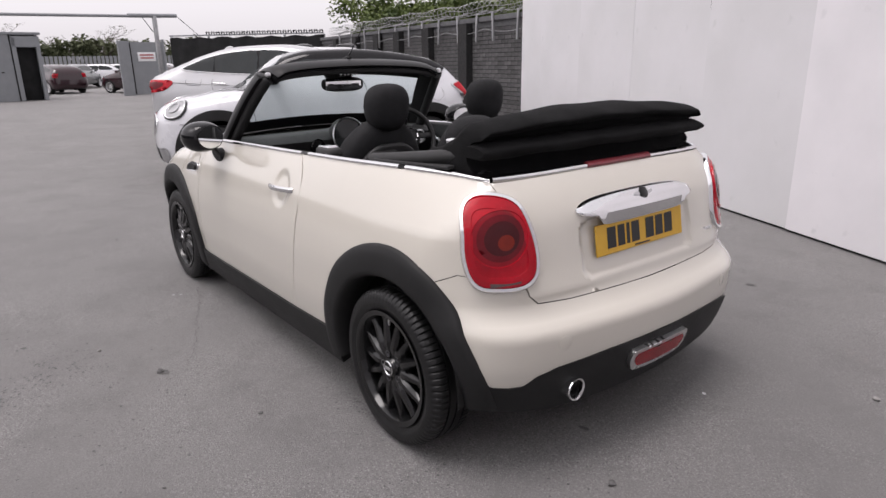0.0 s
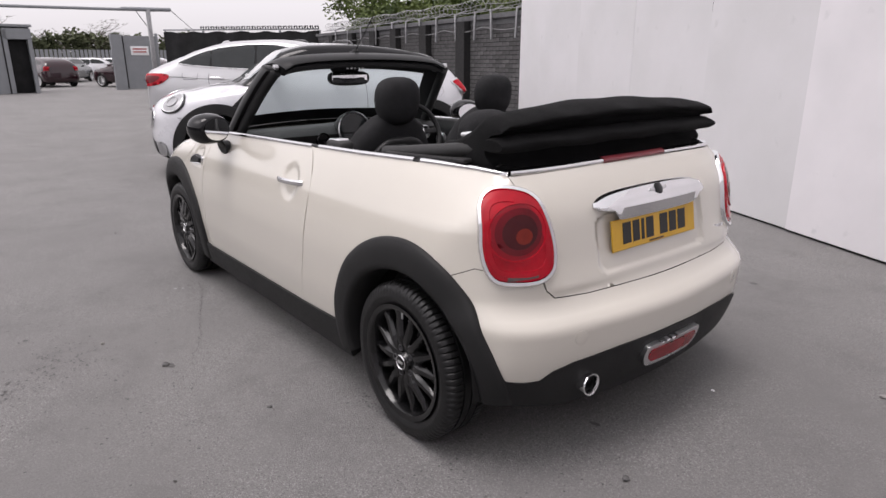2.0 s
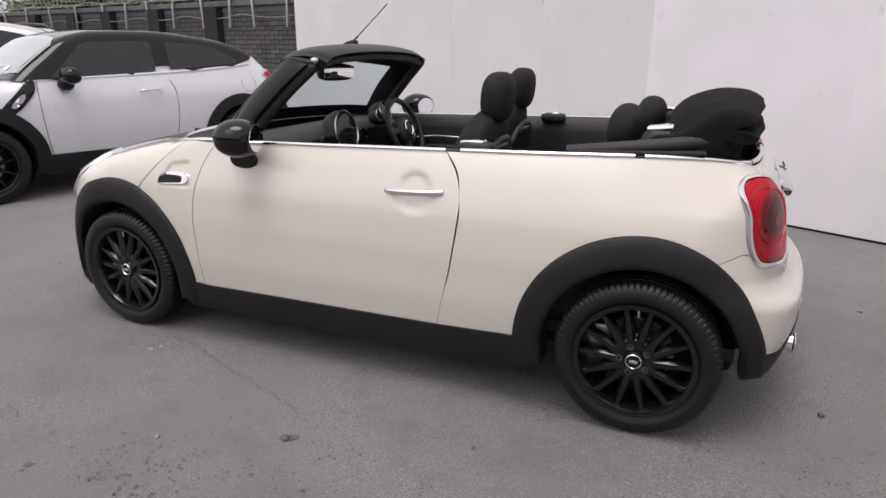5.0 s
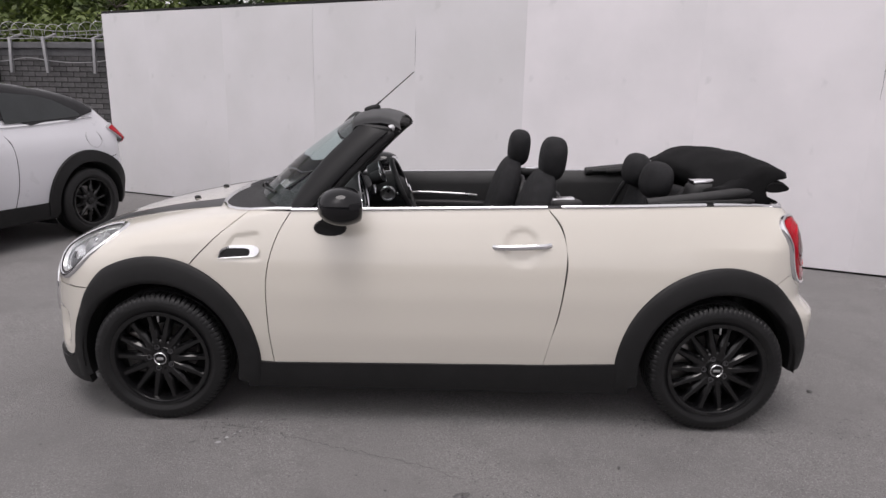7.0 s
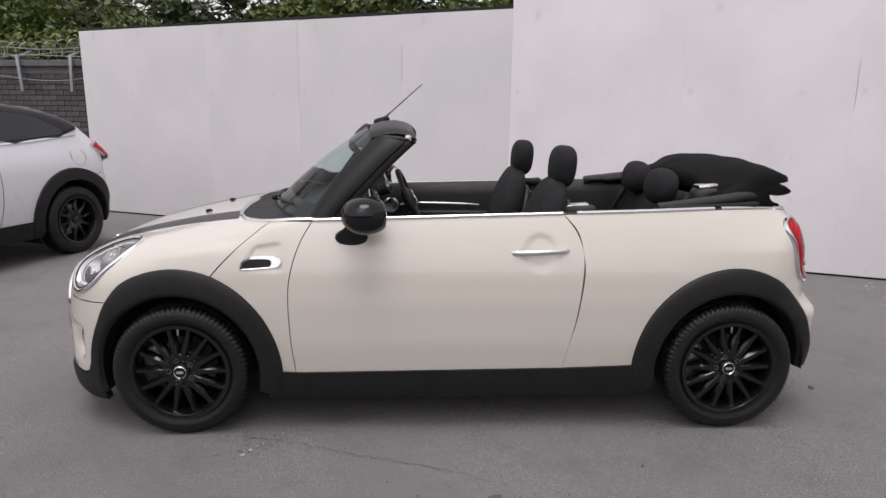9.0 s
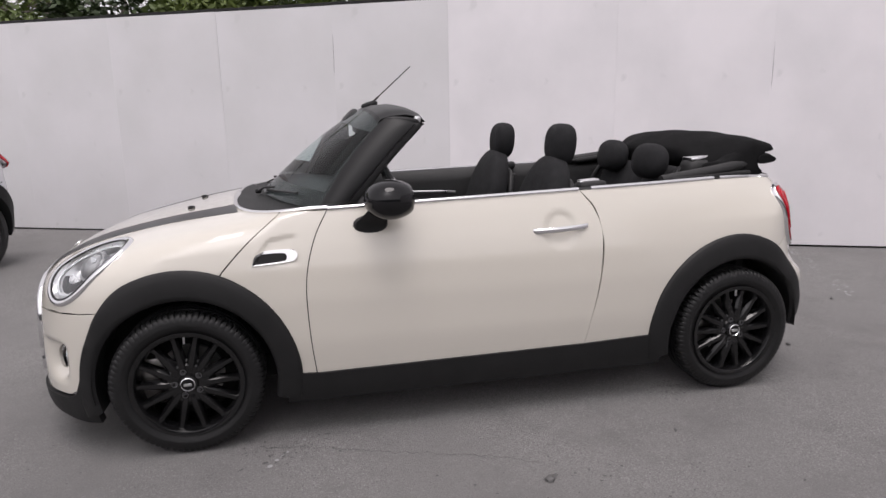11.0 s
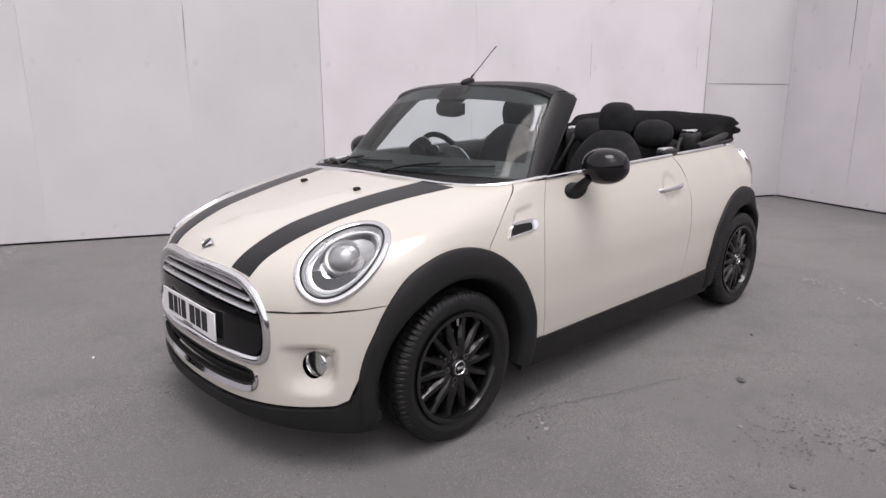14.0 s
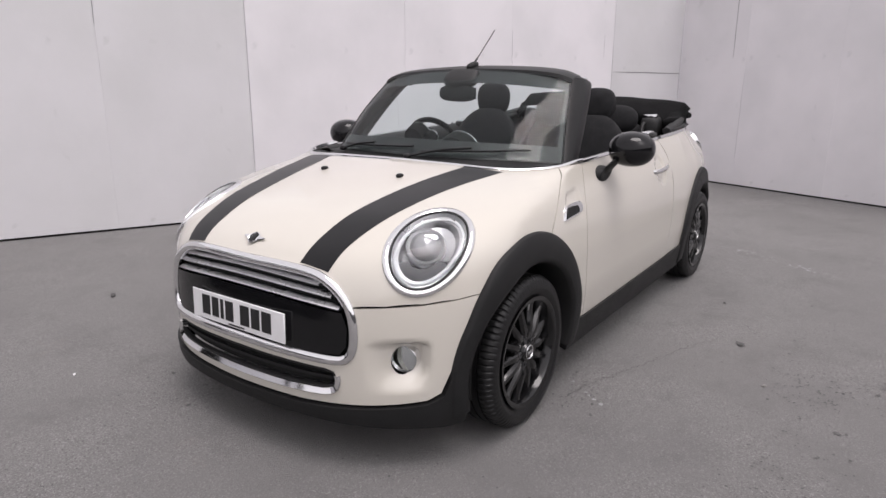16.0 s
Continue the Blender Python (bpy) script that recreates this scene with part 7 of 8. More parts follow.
        ex = [rear.uv(p) for p in ((2.43, s * 0.42, 0.30), (2.42, s * 0.42, 0.37), (2.36, s * 0.66, 0.38), (2.36, s * 0.66, 0.31))]
        panel("exhaust_trim", F, rear, ex, SATIN, c, "bright exhaust trim", uv=True, lift=0.012, fold=0.02, gap=0, step=0.05)
        rf = [rear.uv(p) for p in ((2.40, s * 0.62, 0.52), (2.39, s * 0.62, 0.545), (2.26, s * 0.82, 0.55), (2.26, s * 0.82, 0.525))]
        panel("reflector", F, rear, rf, REDDARK, c, "thin red reflector", uv=True, lift=0.006, fold=0.006, gap=0, step=0.05)
        m = new("wing_mirror")
        m.parent = c
        blobbed("housing", (0.16, 0.22, 0.14), Matrix.Translation((-0.62, s * 1.02, 1.10)), PAINT_SILVER, m, power=2.4)
    dome = Dome((0.3, 0, 0.95))
    for nm, pts in (("windscreen", [(-1.0, 0, 1.10), (-0.95, -0.55, 1.08), (-0.82, -0.70, 1.10), (-0.38, -0.58, 1.40), (-0.30, 0, 1.46)]), ("rear_window", [(1.52, 0, 1.41), (1.50, -0.50, 1.385), (1.70, -0.62, 1.28), (2.02, -0.66, 1.17), (2.10, -0.5, 1.185), (2.12, 0, 1.19)])):
        uv = [dome.uv(p) for p in pts]
        panel(nm, F, dome, uv + [(u, -v) for u, v in uv[::-1] if abs(v) > 1e-6], DARKGLASS, c, "dark sloping glass", uv=True, lift=0.005, fold=0.003, gap=0, step=0.06)
    blobbed("aerial_fin", (0.16, 0.035, 0.09), Matrix.Translation((1.25, 0, 1.50)) @ Matrix.Rotation(radians(15), 4, "Y"), PAINT_SILVER, c, "body coloured fin aerial")
    number_plate(c, Matrix.Translation((2.375, 0, 0.78)) @ Matrix.Rotation(radians(90), 4, "Z"), YELLOW)
    bead("spoiler_lip", F, rear, [(2.3, y, 1.155) for y in np.linspace(-0.7, 0.7, 14)], disc_profile(0.016, 6), PAINT_SILVER, c)
    return c


def plain_body(length, height, estate=0.0):
    """A small hatchback for the far rows."""
    h = length / 2
    return Body(0.87, ((0.2, -h + 0.1), (0.4, -h), (0.7, -h + 0.03), (0.85, -h + 0.15), (0.95, -h + 0.5), (1.1, -h + 0.7), (1.8, -h + 1.2)),
                ((0.2, h - 0.1), (0.4, h), (0.7, h - 0.03), (0.95, h - 0.10), (1.1, h - 0.16), (1.3, h - 0.25), (1.8, h - 0.5)),
                ((-h, 0.78), (-h + 0.4, 0.90), (-h + 1.1, 1.0), (h - 0.8, 1.03), (h, 1.0)),
                ((0.2, 0.80), (0.4, 0.85), (0.65, 0.87), (0.85, 0.85), (1.0, 0.80), (1.1, 0.75)),
                ((-h + 0.7, 0.75), (-h + 1.05, 1.02), (-h + 1.75, height - 0.04), (0.0, height), (h - 1.0, height - 0.03), (h - 0.45, height - 0.15 + estate), (h - 0.12, 1.05), (h + 0.1, 0.7)),
                1.0, 0.42, 0.78)


def plain_car(label, paint, length=4.3, height=1.45, rails=False):
    F = plain_body(length, height)
    h = length / 2
    c = thing("far_car", label, "car", "cars in the far rows")
    wb = length * 0.31
    shell("body", F, c, paint, -h + 0.85, h - 0.85, 0.72, nx=40, na=40, cuts=((-wb, 0.32, 0.35), (wb, 0.32, 0.35)))
    for cx in (-wb, wb):
        arch_ring(F, c, cx, 0.32, 0.34, 0.39, paint, 0.006)
    wheels_at(c, (-wb, wb), 0.76, 0.315, 0.315, 0.22, 8, SATIN)
    for mir in (False, True):
        s = 1 if mir else -1
        t = height - 0.12
        panel("side_window", F, S_, zline([(-h + 1.35, 1.06), (-h + 1.8, t - 0.03), (-0.1, t), (0.15, t), (0.15, 1.07)], 2), DARKGLASS, c, lift=0.006, fold=0.003, gap=0, mirror=mir, step=0.09)
        panel("side_window", F, S_, zline([(0.22, 1.07), (0.22, t), (h - 1.0, t - 0.03), (h - 0.62, t - 0.14), (h - 0.65, 1.10)], 2), DARKGLASS, c, lift=0.006, fold=0.003, gap=0, mirror=mir, step=0.09)
        rear, fr = Round(h - 1.0, 1), Round(-h + 1.0, -1)
        tl = [rear.uv(p) for p in ((h - 0.12, s * 0.55, 1.0), (h - 0.25, s * 0.76, 1.0), (h - 0.25, s * 0.78, 0.8), (h - 0.10, s * 0.6, 0.8))]
        panel("tail_lamp", F, rear, tl, REDLENS, c, "red tail lamp", uv=True, lift=0.010, fold=0.01, gap=0, step=0.07)
        hl = [fr.uv(p) for p in ((-h + 0.1, s * 0.45, 0.70), (-h + 0.12, s * 0.45, 0.80), (-h + 0.4, s * 0.78, 0.86), (-h + 0.35, s * 0.78, 0.74))]
        panel("headlamp", F, fr, hl, REFLECT, c, "clear headlamp", uv=True, lift=0.008, fold=0.01, gap=0, step=0.07)
        blobbed("wing_mirror", (0.14, 0.2, 0.13), Matrix.Translation((-h + 1.45, s * 0.93, 1.06)), paint, c, seg=12, rings=8)
        if rails:
            tube("roof_rail", [(-0.6, s * 0.56, height - 0.03), (-0.4, s * 0.57, height + 0.04), (0.8, s * 0.56, height + 0.03), (1.2, s * 0.54, height - 0.05)], 0.022, PAINT_BLACK, c, "black roof rail")
    dome = Dome((0.0, 0, 0.9))
    t = height - 0.1
    for nm, pts in (("windscreen", [(-h + 1.12, 0, 1.06), (-h + 1.2, -0.6, 1.06), (-h + 1.7, -0.52, t), (-h + 1.68, 0, t + 0.03)]), ("rear_window", [(h - 0.52, 0, height - 0.17), (h - 0.55, -0.52, height - 0.2), (h - 0.2, -0.62, 1.10), (h - 0.17, 0, 1.10)])):
        uv = [dome.uv(p) for p in pts]
        panel(nm, F, dome, uv + [(u, -v) for u, v in uv[::-1] if abs(v) > 1e-6], DARKGLASS, c, uv=True, lift=0.006, fold=0.003, gap=0, step=0.09)
    return c


crossover()
gran_coupe()
suv = plain_car("white estate car with black roof rails, parked behind", PAINT_WHITE, 4.6, 1.62, rails=True)
suv.name = "parked_estate"
suv["group"] = "parked cars"
suv.matrix_basis = heading(-12.4, 6.15, 168) @ Matrix.Diagonal((1.0, 1.0, 1.08, 1))
white_far = plain_car("white hatchback in a far row of cars", PAINT_WHITE)
white_far.matrix_basis = heading(-46.5, 7.4, 75)
for x, y, d in ((-51, 10.0, 80), (-55, 8.2, 84), (-52, 13.0, 75), (-58, 5.6, 80), (-60, 11.5, 75)):
    copy_thing(white_far, heading(x, y, d))
maroon = plain_car("dark maroon hatchback beside the gate", PAINT_MAROON, 4.0, 1.45)
maroon.matrix_basis = heading(-36.5, 3.15, 195)
grey_far = plain_car("dark grey car in a far row", PAINT_DARK, 4.4, 1.45)
grey_far.matrix_basis = heading(-43, 5.2, 150)
red_far = plain_car("dark red car behind the gate post", PAINT_MAROON, 4.2, 1.42)
red_far.matrix_basis = heading(-33.0, 6.6, 215)

# ---- the yard's edges ----
BR_A, BR_B = Vector((-4.3, 5.93, 0)), Vector((-17.0, 8.6, 0))
BDIR = (BR_B - BR_A).normalized()
BNOR = Vector((BDIR.y, -BDIR.x, 0))
BNOR = BNOR if BNOR.y > 0 else -BNOR
BR_LEN, BR_H = (BR_B - BR_A).length, 2.06


def brick_frame(s, off=0.0, z=0.0):
    p = BR_A + BDIR * s + BNOR * off
    return Matrix(((BDIR.x, BNOR.x, 0, p.x), (BDIR.y, BNOR.y, 0, p.y), (0, 0, 1, z), (0, 0, 0, 1)))


wall_brick = thing("wall_brick", "dark painted brick boundary wall with piers and coping", "wall")
wall_brick["kind"] = "structure"
bm = bmesh.new()
box(bm, (BR_LEN, 0.2, BR_H), brick_frame(BR_LEN / 2, 0.112, BR_H / 2))
part("core", bm, MORTAR, wall_brick, "dark mortar core", smooth=False)
bm = bmesh.new()
box(bm, (BR_LEN, 0.30, 0.09), brick_frame(BR_LEN / 2, 0.09, BR_H + 0.045), 0.012)
part("coping", bm, COPING, wall_brick, "grey concrete coping", smooth=False)
for px in (-6.95, -8.65, -10.3, -11.7, -13.4, -15.2):
    s = (px - BR_A.x) / BDIR.x
    bm = bmesh.new()
    box(bm, (0.36, 0.16, BR_H), brick_frame(s, -0.055, BR_H / 2), 0.008)
    part("pier", bm, MORTAR, wall_brick, "darker brick pier", smooth=False)

# wire brackets and strands along the wall top
wire = thing("barbed_wire", "galvanised brackets with sagging barbed wire on a wall", "fence")
for i, px in enumerate((-5.05, -5.86, -6.45, -7.2, -8.05, -8.85, -9.6, -10.4, -11.5, -12.6, -13.7, -14.8)):
    s = (px - BR_A.x) / BDIR.x
    f = brick_frame(s, -0.09, 0)
    bm = bmesh.new()
    box(bm, (0.045, 0.03, 0.50), f @ Matrix.Translation((0, 0, BR_H - 0.10)) @ Matrix.Rotation(radians(4 if i % 2 else -3), 4, "Y"), 0.004)
    box(bm, (0.04, 0.26, 0.03), f @ Matrix.Translation((0, 0.11, BR_H + 0.17)) @ Matrix.Rotation(radians(20), 4, "X"), 0.004)
    part("bracket", bm, GALV, wire, "galvanised bracket")
for k, (off, z, sag) in enumerate(((-0.11, BR_H - 0.13, 0.07), (-0.10, BR_H + 0.16, 0.03), (0.06, BR_H + 0.22, 0.05), (0.0, BR_H + 0.28, 0.04))):
    pts = [brick_frame(0.3 + i * 0.4, off + 0.02 * math.sin(i * 1.7 + k), z - sag * abs(math.sin(i * 0.8 + k))).translation for i in range(30)]
    tube("strand", pts, 0.006, GALV, wire, seg=3, n=5)
bm = bmesh.new()
rng = random.Random(5)
path = []
for i in range(900):
    a = i * 0.42
    path.append(brick_frame(0.3 + i * 0.0128, 0.02 + 0.13 * math.cos(a), BR_H + 0.25 + 0.11 * math.sin(a) + 0.02 * math.sin(i * 0.05)).translation)
sweep(bm, path, disc_profile(0.0045, 4), None, False)
for i in range(0, 900, 3):
    p = path[i]
    d = Vector((rng.uniform(-1, 1), rng.uniform(-1, 1), rng.uniform(-1, 1))).normalized() * 0.03
    bm.faces.new([bm.verts.new(p + d), bm.verts.new(p - d), bm.verts.new(p + Vector((-d.y, d.x, d.z)) * 0.25)])
part("razor_coil", bm, GALV, wire, "tangled razor wire coil")

# dark netting fence between the brick wall and the gate
FN_A, FN_B = Vector((-21.2, 4.9, 0)), Vector((-17.2, 8.75, 0))
fence = thing("netting_fence", "tall dark netting fence on steel posts", "fence")
fd = (FN_B - FN_A).normalized()
fl = (FN_B - FN_A).length
bm = bmesh.new()
rows = []
for i in range(41):
    p = FN_A + fd * fl * i / 40
    w = 0.03 * math.sin(i * 1.3)
    rows.append([bm.verts.new(p + Vector((w * math.sin(z * 3), w, z))) for z in (0.05, 0.6, 1.2, 1.8, 2.25 + 0.03 * math.sin(i))])
for a, b in zip(rows, rows[1:]):
    for j in range(4):
        bm.faces.new((a[j], a[j + 1], b[j + 1], b[j]))
part("netting", bm, DARKMESH, fence, "dark shade netting")
for i in range(5):
    p = FN_A + fd * fl * i / 4
    bm = bmesh.new()
    box(bm, (0.07, 0.07, 2.3), Matrix.Translation(p + Vector((-0.09, 0.09, 1.15))), 0.006)
    part("post", bm, GREYSTEEL, fence, "grey steel post")
bm = bmesh.new()
for i in range(46):
    p = FN_A + fd * (fl * (0.25 + 0.75 * i / 45)) + Vector((0, 0, 2.38))
    box(bm, (0.03, 0.03, 0.14), Matrix.Translation(p) @ Matrix.Rotation(radians(30 * (-1) ** i), 4, "Y"))
    box(bm, (0.09, 0.02, 0.02), Matrix.Translation(p + Vector((0, 0, 0.03))) @ Matrix.Rotation(radians(40 * (-1) ** i), 4, "Z"))
part("spike_strip", bm, INK, fence, "row of dark spikes", smooth=False)
tube("top_rail", [FN_A + Vector((0, 0, 2.33)), FN_B + Vector((0, 0, 2.33))], 0.025, GREYSTEEL, fence)

# the gateway: steel cabin, sliding gate leaf, post and height bar
cabin = thing("gate_cabin", "grey steel gate cabin with an open dark doorway", "cabin")
CX = -28.6
yaw = Matrix.Translation((CX, -0.25, GROUND)) @ Matrix.Rotation(radians(8), 4, "Z")
for nm, size, at, mt in (("side_wall", (0.08, 2.6, 2.62), (0.0, -0.2, 1.31), GREYSTEEL), ("jamb", (0.16, 0.16, 2.5), (0.02, 1.18, 1.25), GREYSTEEL), ("jamb", (0.16, 0.14, 2.5), (0.0, 2.05, 1.25), GREYSTEEL),
                         ("lintel", (0.18, 1.02, 0.42), (0.01, 1.62, 2.34), GREYSTEEL), ("roof", (2.4, 3.6, 0.10), (-1.1, 0.4, 2.66), GREYSTEEL), ("back_wall", (0.06, 3.4, 2.6), (-2.2, 0.4, 1.3), GREYSTEEL), ("end_wall", (2.2, 0.06, 2.6), (-1.1, 2.08, 1.3), GREYSTEEL)):
    bm = bmesh.new()
    box(bm, size, yaw @ Matrix.Translation(at), 0.012)
    part(nm, bm, mt, cabin, smooth=False)
boxed("inner_door", (0.05, 0.78, 2.1), yaw @ Matrix.Translation((-0.25, 1.62, 1.07)), DARKMESH, cabin, "dark sheet set back in the doorway", 0.01)
boxed("door_handle", (0.05, 0.10, 0.05), yaw @ Matrix.Translation((0.06, 0.65, 1.15)), INK, cabin, "black latch", 0.01)
for y in (-1.45, -0.15, 1.08):
    boxed("cover_strip", (0.03, 0.05, 2.6), yaw @ Matrix.Translation((0.05, y, 1.31)), DARKMESH, cabin, "dark cover strip", 0.004)
gate = thing("gate_leaf", "grey sheet steel gate leaf with a white warning sign", "gate")
gy = Matrix.Translation((-29.8, 5.95, GROUND)) @ Matrix.Rotation(radians(6), 4, "Z")
for nm, size, at, mt in (("sheet", (0.06, 1.55, 2.35), (0, 0.25, 1.2), GREYSTEEL), ("stile", (0.12, 0.5, 2.42), (0.05, -0.75, 1.21), GREYSTEEL), ("joint_strip", (0.03, 0.05, 2.3), (0.06, -0.46, 1.2), DARKMESH), ("edge_post", (0.12, 0.10, 2.5), (0.03, 1.06, 1.25), GREYSTEEL)):
    bm = bmesh.new()
    box(bm, size, gy @ Matrix.Translation(at), 0.01)
    part(nm, bm, mt, gate, smooth=False)
sign = boxed("sign", (0.02, 0.80, 0.40), gy @ Matrix.Translation((0.05, 0.24, 1.72)), WHITEPLATE, gate, "white warning sign with faint red bars", 0.004)
SIGNRED = mat("faded_red_print", (0.45, 0.10, 0.10), 0.6, vary=0.2)
for k, (z, w) in enumerate(((1.80, 0.62), (1.67, 0.60))):
    boxed("sign_bar", (0.006, w, 0.06), gy @ Matrix.Translation((0.062, 0.24, z)), SIGNRED, sign, "", 0.002, 1)
bar = thing("height_bar", "steel post carrying a long grey height bar across the gateway", "barrier")
bm = bmesh.new()
box(bm, (0.16, 0.14, 3.2), Matrix.Translation((-24.5, 5.35, 1.6)), 0.01)
part("post", bm, GALV, bar, "grey steel post")
tube("beam", [(-24.5, -9.0, 3.02), (-24.5, 5.6, 3.18)], 0.055, GREYSTEEL, bar, "long grey beam")
tube("beam_head", [(-24.5, 4.4, 3.19), (-24.5, 6.2, 3.22)], 0.075, GREYSTEEL, bar)
tube("stay", [(-24.5, 6.2, 3.2), (-24.5, 7.2, 2.3)], 0.012, INK, bar)
tube("brace", [(-24.5, 4.9, 3.15), (-24.5, 5.25, 2.6)], 0.015, INK, bar)
far_fence = thing("far_fence", "long grey palisade fence beyond the car rows", "fence")
bm = bmesh.new()
for i in range(150):
    box(bm, (0.03, 0.30, 2.3), Matrix.Translation((-75, -25 + i * 0.4, 1.15)))
part("palisade", bm, GREYSTEEL, far_fence, smooth=False)["kind"] = "stuff"
cone = thing("traffic_cone", "small pale traffic cone beside a car", "cone", m=Matrix.Translation((-33.5, 2.3, GROUND)))
bm = bmesh.new()
lathe(bm, [(0.13, 0.03), (0.11, 0.05), (0.03, 0.6), (0.001, 0.6)], Matrix(), 16)
part("cone_body", bm, WHITEPLATE, cone)
boxed("base", (0.36, 0.36, 0.03), Matrix.Translation((0, 0, 0.015)), INK, cone, "", 0.006)


# ---- trees and shrubs ----
def leaf_cloud(bm, rng, centres, n, size):
    """Many small folded leaves scattered in clumps."""
    for _ in range(n):
        c, r = centres[rng.randrange(len(centres))]
        d = Vector((rng.gauss(0, 1), rng.gauss(0, 1), rng.gauss(0, 0.8)))
        p = c + d.normalized() * r * (rng.random() ** 0.45)
        a, b = rng.uniform(0, 6.28), rng.uniform(-1.0, 1.0)
        u = Vector((math.cos(a), math.sin(a), b)).normalized()
        v = u.cross(Vector((rng.uniform(-1, 1), rng.uniform(-1, 1), rng.uniform(-0.2, 1)))).normalized()
        s = size * rng.uniform(0.6, 1.4)
        q = [bm.verts.new(p + w) for w in (-u * s, v * s * 0.45, u * s, -v * s * 0.45)]
        bm.faces.new(q)


def limb(bm, a, b, r0, r1, rng, bend=0.15, n=5):
    d = (b - a)
    pts = []
    for i in range(n + 1):
        t = i / n
        pts.append(a + d * t + Vector((rng.uniform(-1, 1), rng.uniform(-1, 1), rng.uniform(-0.4, 0.4))) * d.length * bend * math.sin(math.pi * t) * 0.5)
    rings = []
    for i, p in enumerate(pts):
        r = r0 + (r1 - r0) * i / n
        t = (pts[min(i + 1, n)] - pts[max(i - 1, 0)]).normalized()
        s = t.cross(Vector((0.3, 1, 0.2))).normalized()
        w = s.cross(t)
        rings.append([bm.verts.new(p + (s * math.cos(k) + w * math.sin(k)) * r) for k in (0, 1.571, 3.142, 4.712)])
    for x, y in zip(rings, rings[1:]):
        for j in range(4):
            bm.faces.new((x[j], x[(j + 1) % 4], y[(j + 1) % 4], y[j]))
    return pts


def tree(name, label, at, height, spread, leaves, seed, leaf=0.07, material=None, lean=0.0, twigs=3, start=0.25):
    """A tapered trunk, limbs and twigs, and a crown of clumped leaves with gaps."""
    rng = random.Random(seed)
    t = thing(name, label, "tree", m=Matrix.Translation((at[0], at[1], GROUND)))
    bm = bmesh.new()
    base = limb(bm, Vector((0, 0, 0)), Vector((lean, 0, height * 0.72)), height * 0.022, height * 0.007, rng, 0.08, 7)
    ends = []
    for i in range(13):
        k = rng.uniform(start, 1.0)
        p = base[min(7, int(k * 7))]
        a = rng.uniform(0, 6.28)
        q = p + Vector((math.cos(a) * spread * rng.uniform(0.45, 1.0), math.sin(a) * spread * rng.uniform(0.45, 1.0), height * rng.uniform(0.08, 0.30)))
        pts = limb(bm, p, q, height * 0.008, height * 0.0025, rng, 0.25)
        ends.append(q)
        for _ in range(twigs):
            p2 = pts[rng.randrange(2, 6)]
            q2 = p2 + Vector((rng.gauss(0, 1), rng.gauss(0, 1), rng.uniform(0.1, 1.1))) * spread * 0.28
            pts2 = limb(bm, p2, q2, height * 0.0028, height * 0.001, rng, 0.3, 3)
            ends.append(q2)
            for _ in range(twigs - 1):
                p3 = pts2[rng.randrange(1, 4)]
                limb(bm, p3, p3 + Vector((rng.gauss(0, 1), rng.gauss(0, 1), rng.uniform(0, 1))) * spread * 0.14, height * 0.0013, height * 0.0006, rng, 0.3, 2)
    part("trunk", bm, BARK, t, "grey-brown trunk and limbs")
    if leaves:
        bm = bmesh.new()
        leaf_cloud(bm, rng, [(e, spread * rng.uniform(0.16, 0.34)) for e in ends], leaves, leaf)
        part("crown", bm, material or LEAF, t, "small fresh leaves", smooth=False)
    return t


def hedge(name, label, a, b, height, depth, leaves, seed, leaf=0.07, material=None, clump=1.0):
    rng = random.Random(seed)
    a, b = Vector(a), Vector(b)
    h = thing(name, label, "hedge", m=Matrix.Translation(a))
    centres = []
    n = int((b - a).length / 0.6) + 2
    for i in range(n):
        for _ in range(4):
            p = (b - a) * (i / (n - 1)) + Vector((rng.uniform(-0.3, 0.3), rng.uniform(-depth, depth), 0))
            centres.append((p + Vector((0, 0, height * rng.uniform(0.25, 0.92))), rng.uniform(0.25, 0.55) * clump))
    bm = bmesh.new()
    for c, r in centres:
        limb(bm, Vector((c.x, c.y, 0)), c, 0.03, 0.006, rng, 0.2, 4)
    part("stems", bm, BARK, h)
    bm = bmesh.new()
    leaf_cloud(bm, rng, centres, leaves, leaf)
    part("foliage", bm, material or LEAF2, h, smooth=False)
    return h


hedge("ivy_hedge", "dense green ivy hedge rising behind the brick wall", (-4.3, 6.75, GROUND), (-9.0, 7.8, GROUND), 2.75, 0.30, 22000, 3, 0.05, LEAF)
hedge("ivy_hedge", "dense green ivy hedge rising behind the brick wall", (-9.0, 7.9, GROUND), (-13.5, 9.0, GROUND), 2.75, 0.4, 15000, 4, 0.06, LEAF)
hedge("ivy_hedge", "lower green hedge trailing off behind the brick wall", (-13.5, 9.2, GROUND), (-17.5, 10.6, GROUND), 2.75, 0.5, 9000, 5, 0.07, LEAF)
tree("leafy_tree", "leafy green tree behind the brick wall", (-6.6, 9.2), 4.6, 1.9, 15000, 11, 0.075, LEAF, start=0.4)
tree("leafy_tree", "leafy green tree behind the brick wall", (-9.6, 10.2), 4.4, 2.0, 14000, 12, 0.08, LEAF, start=0.4)
tree("leafy_tree", "leafy green tree behind the brick wall", (-12.6, 11.4), 4.2, 2.1, 13000, 13, 0.085, LEAF, start=0.4)
tree("leafy_tree", "yellow-green leafy tree behind the brick wall", (-16.0, 12.6), 4.0, 2.2, 12000, 16, 0.09, LEAF, start=0.4)
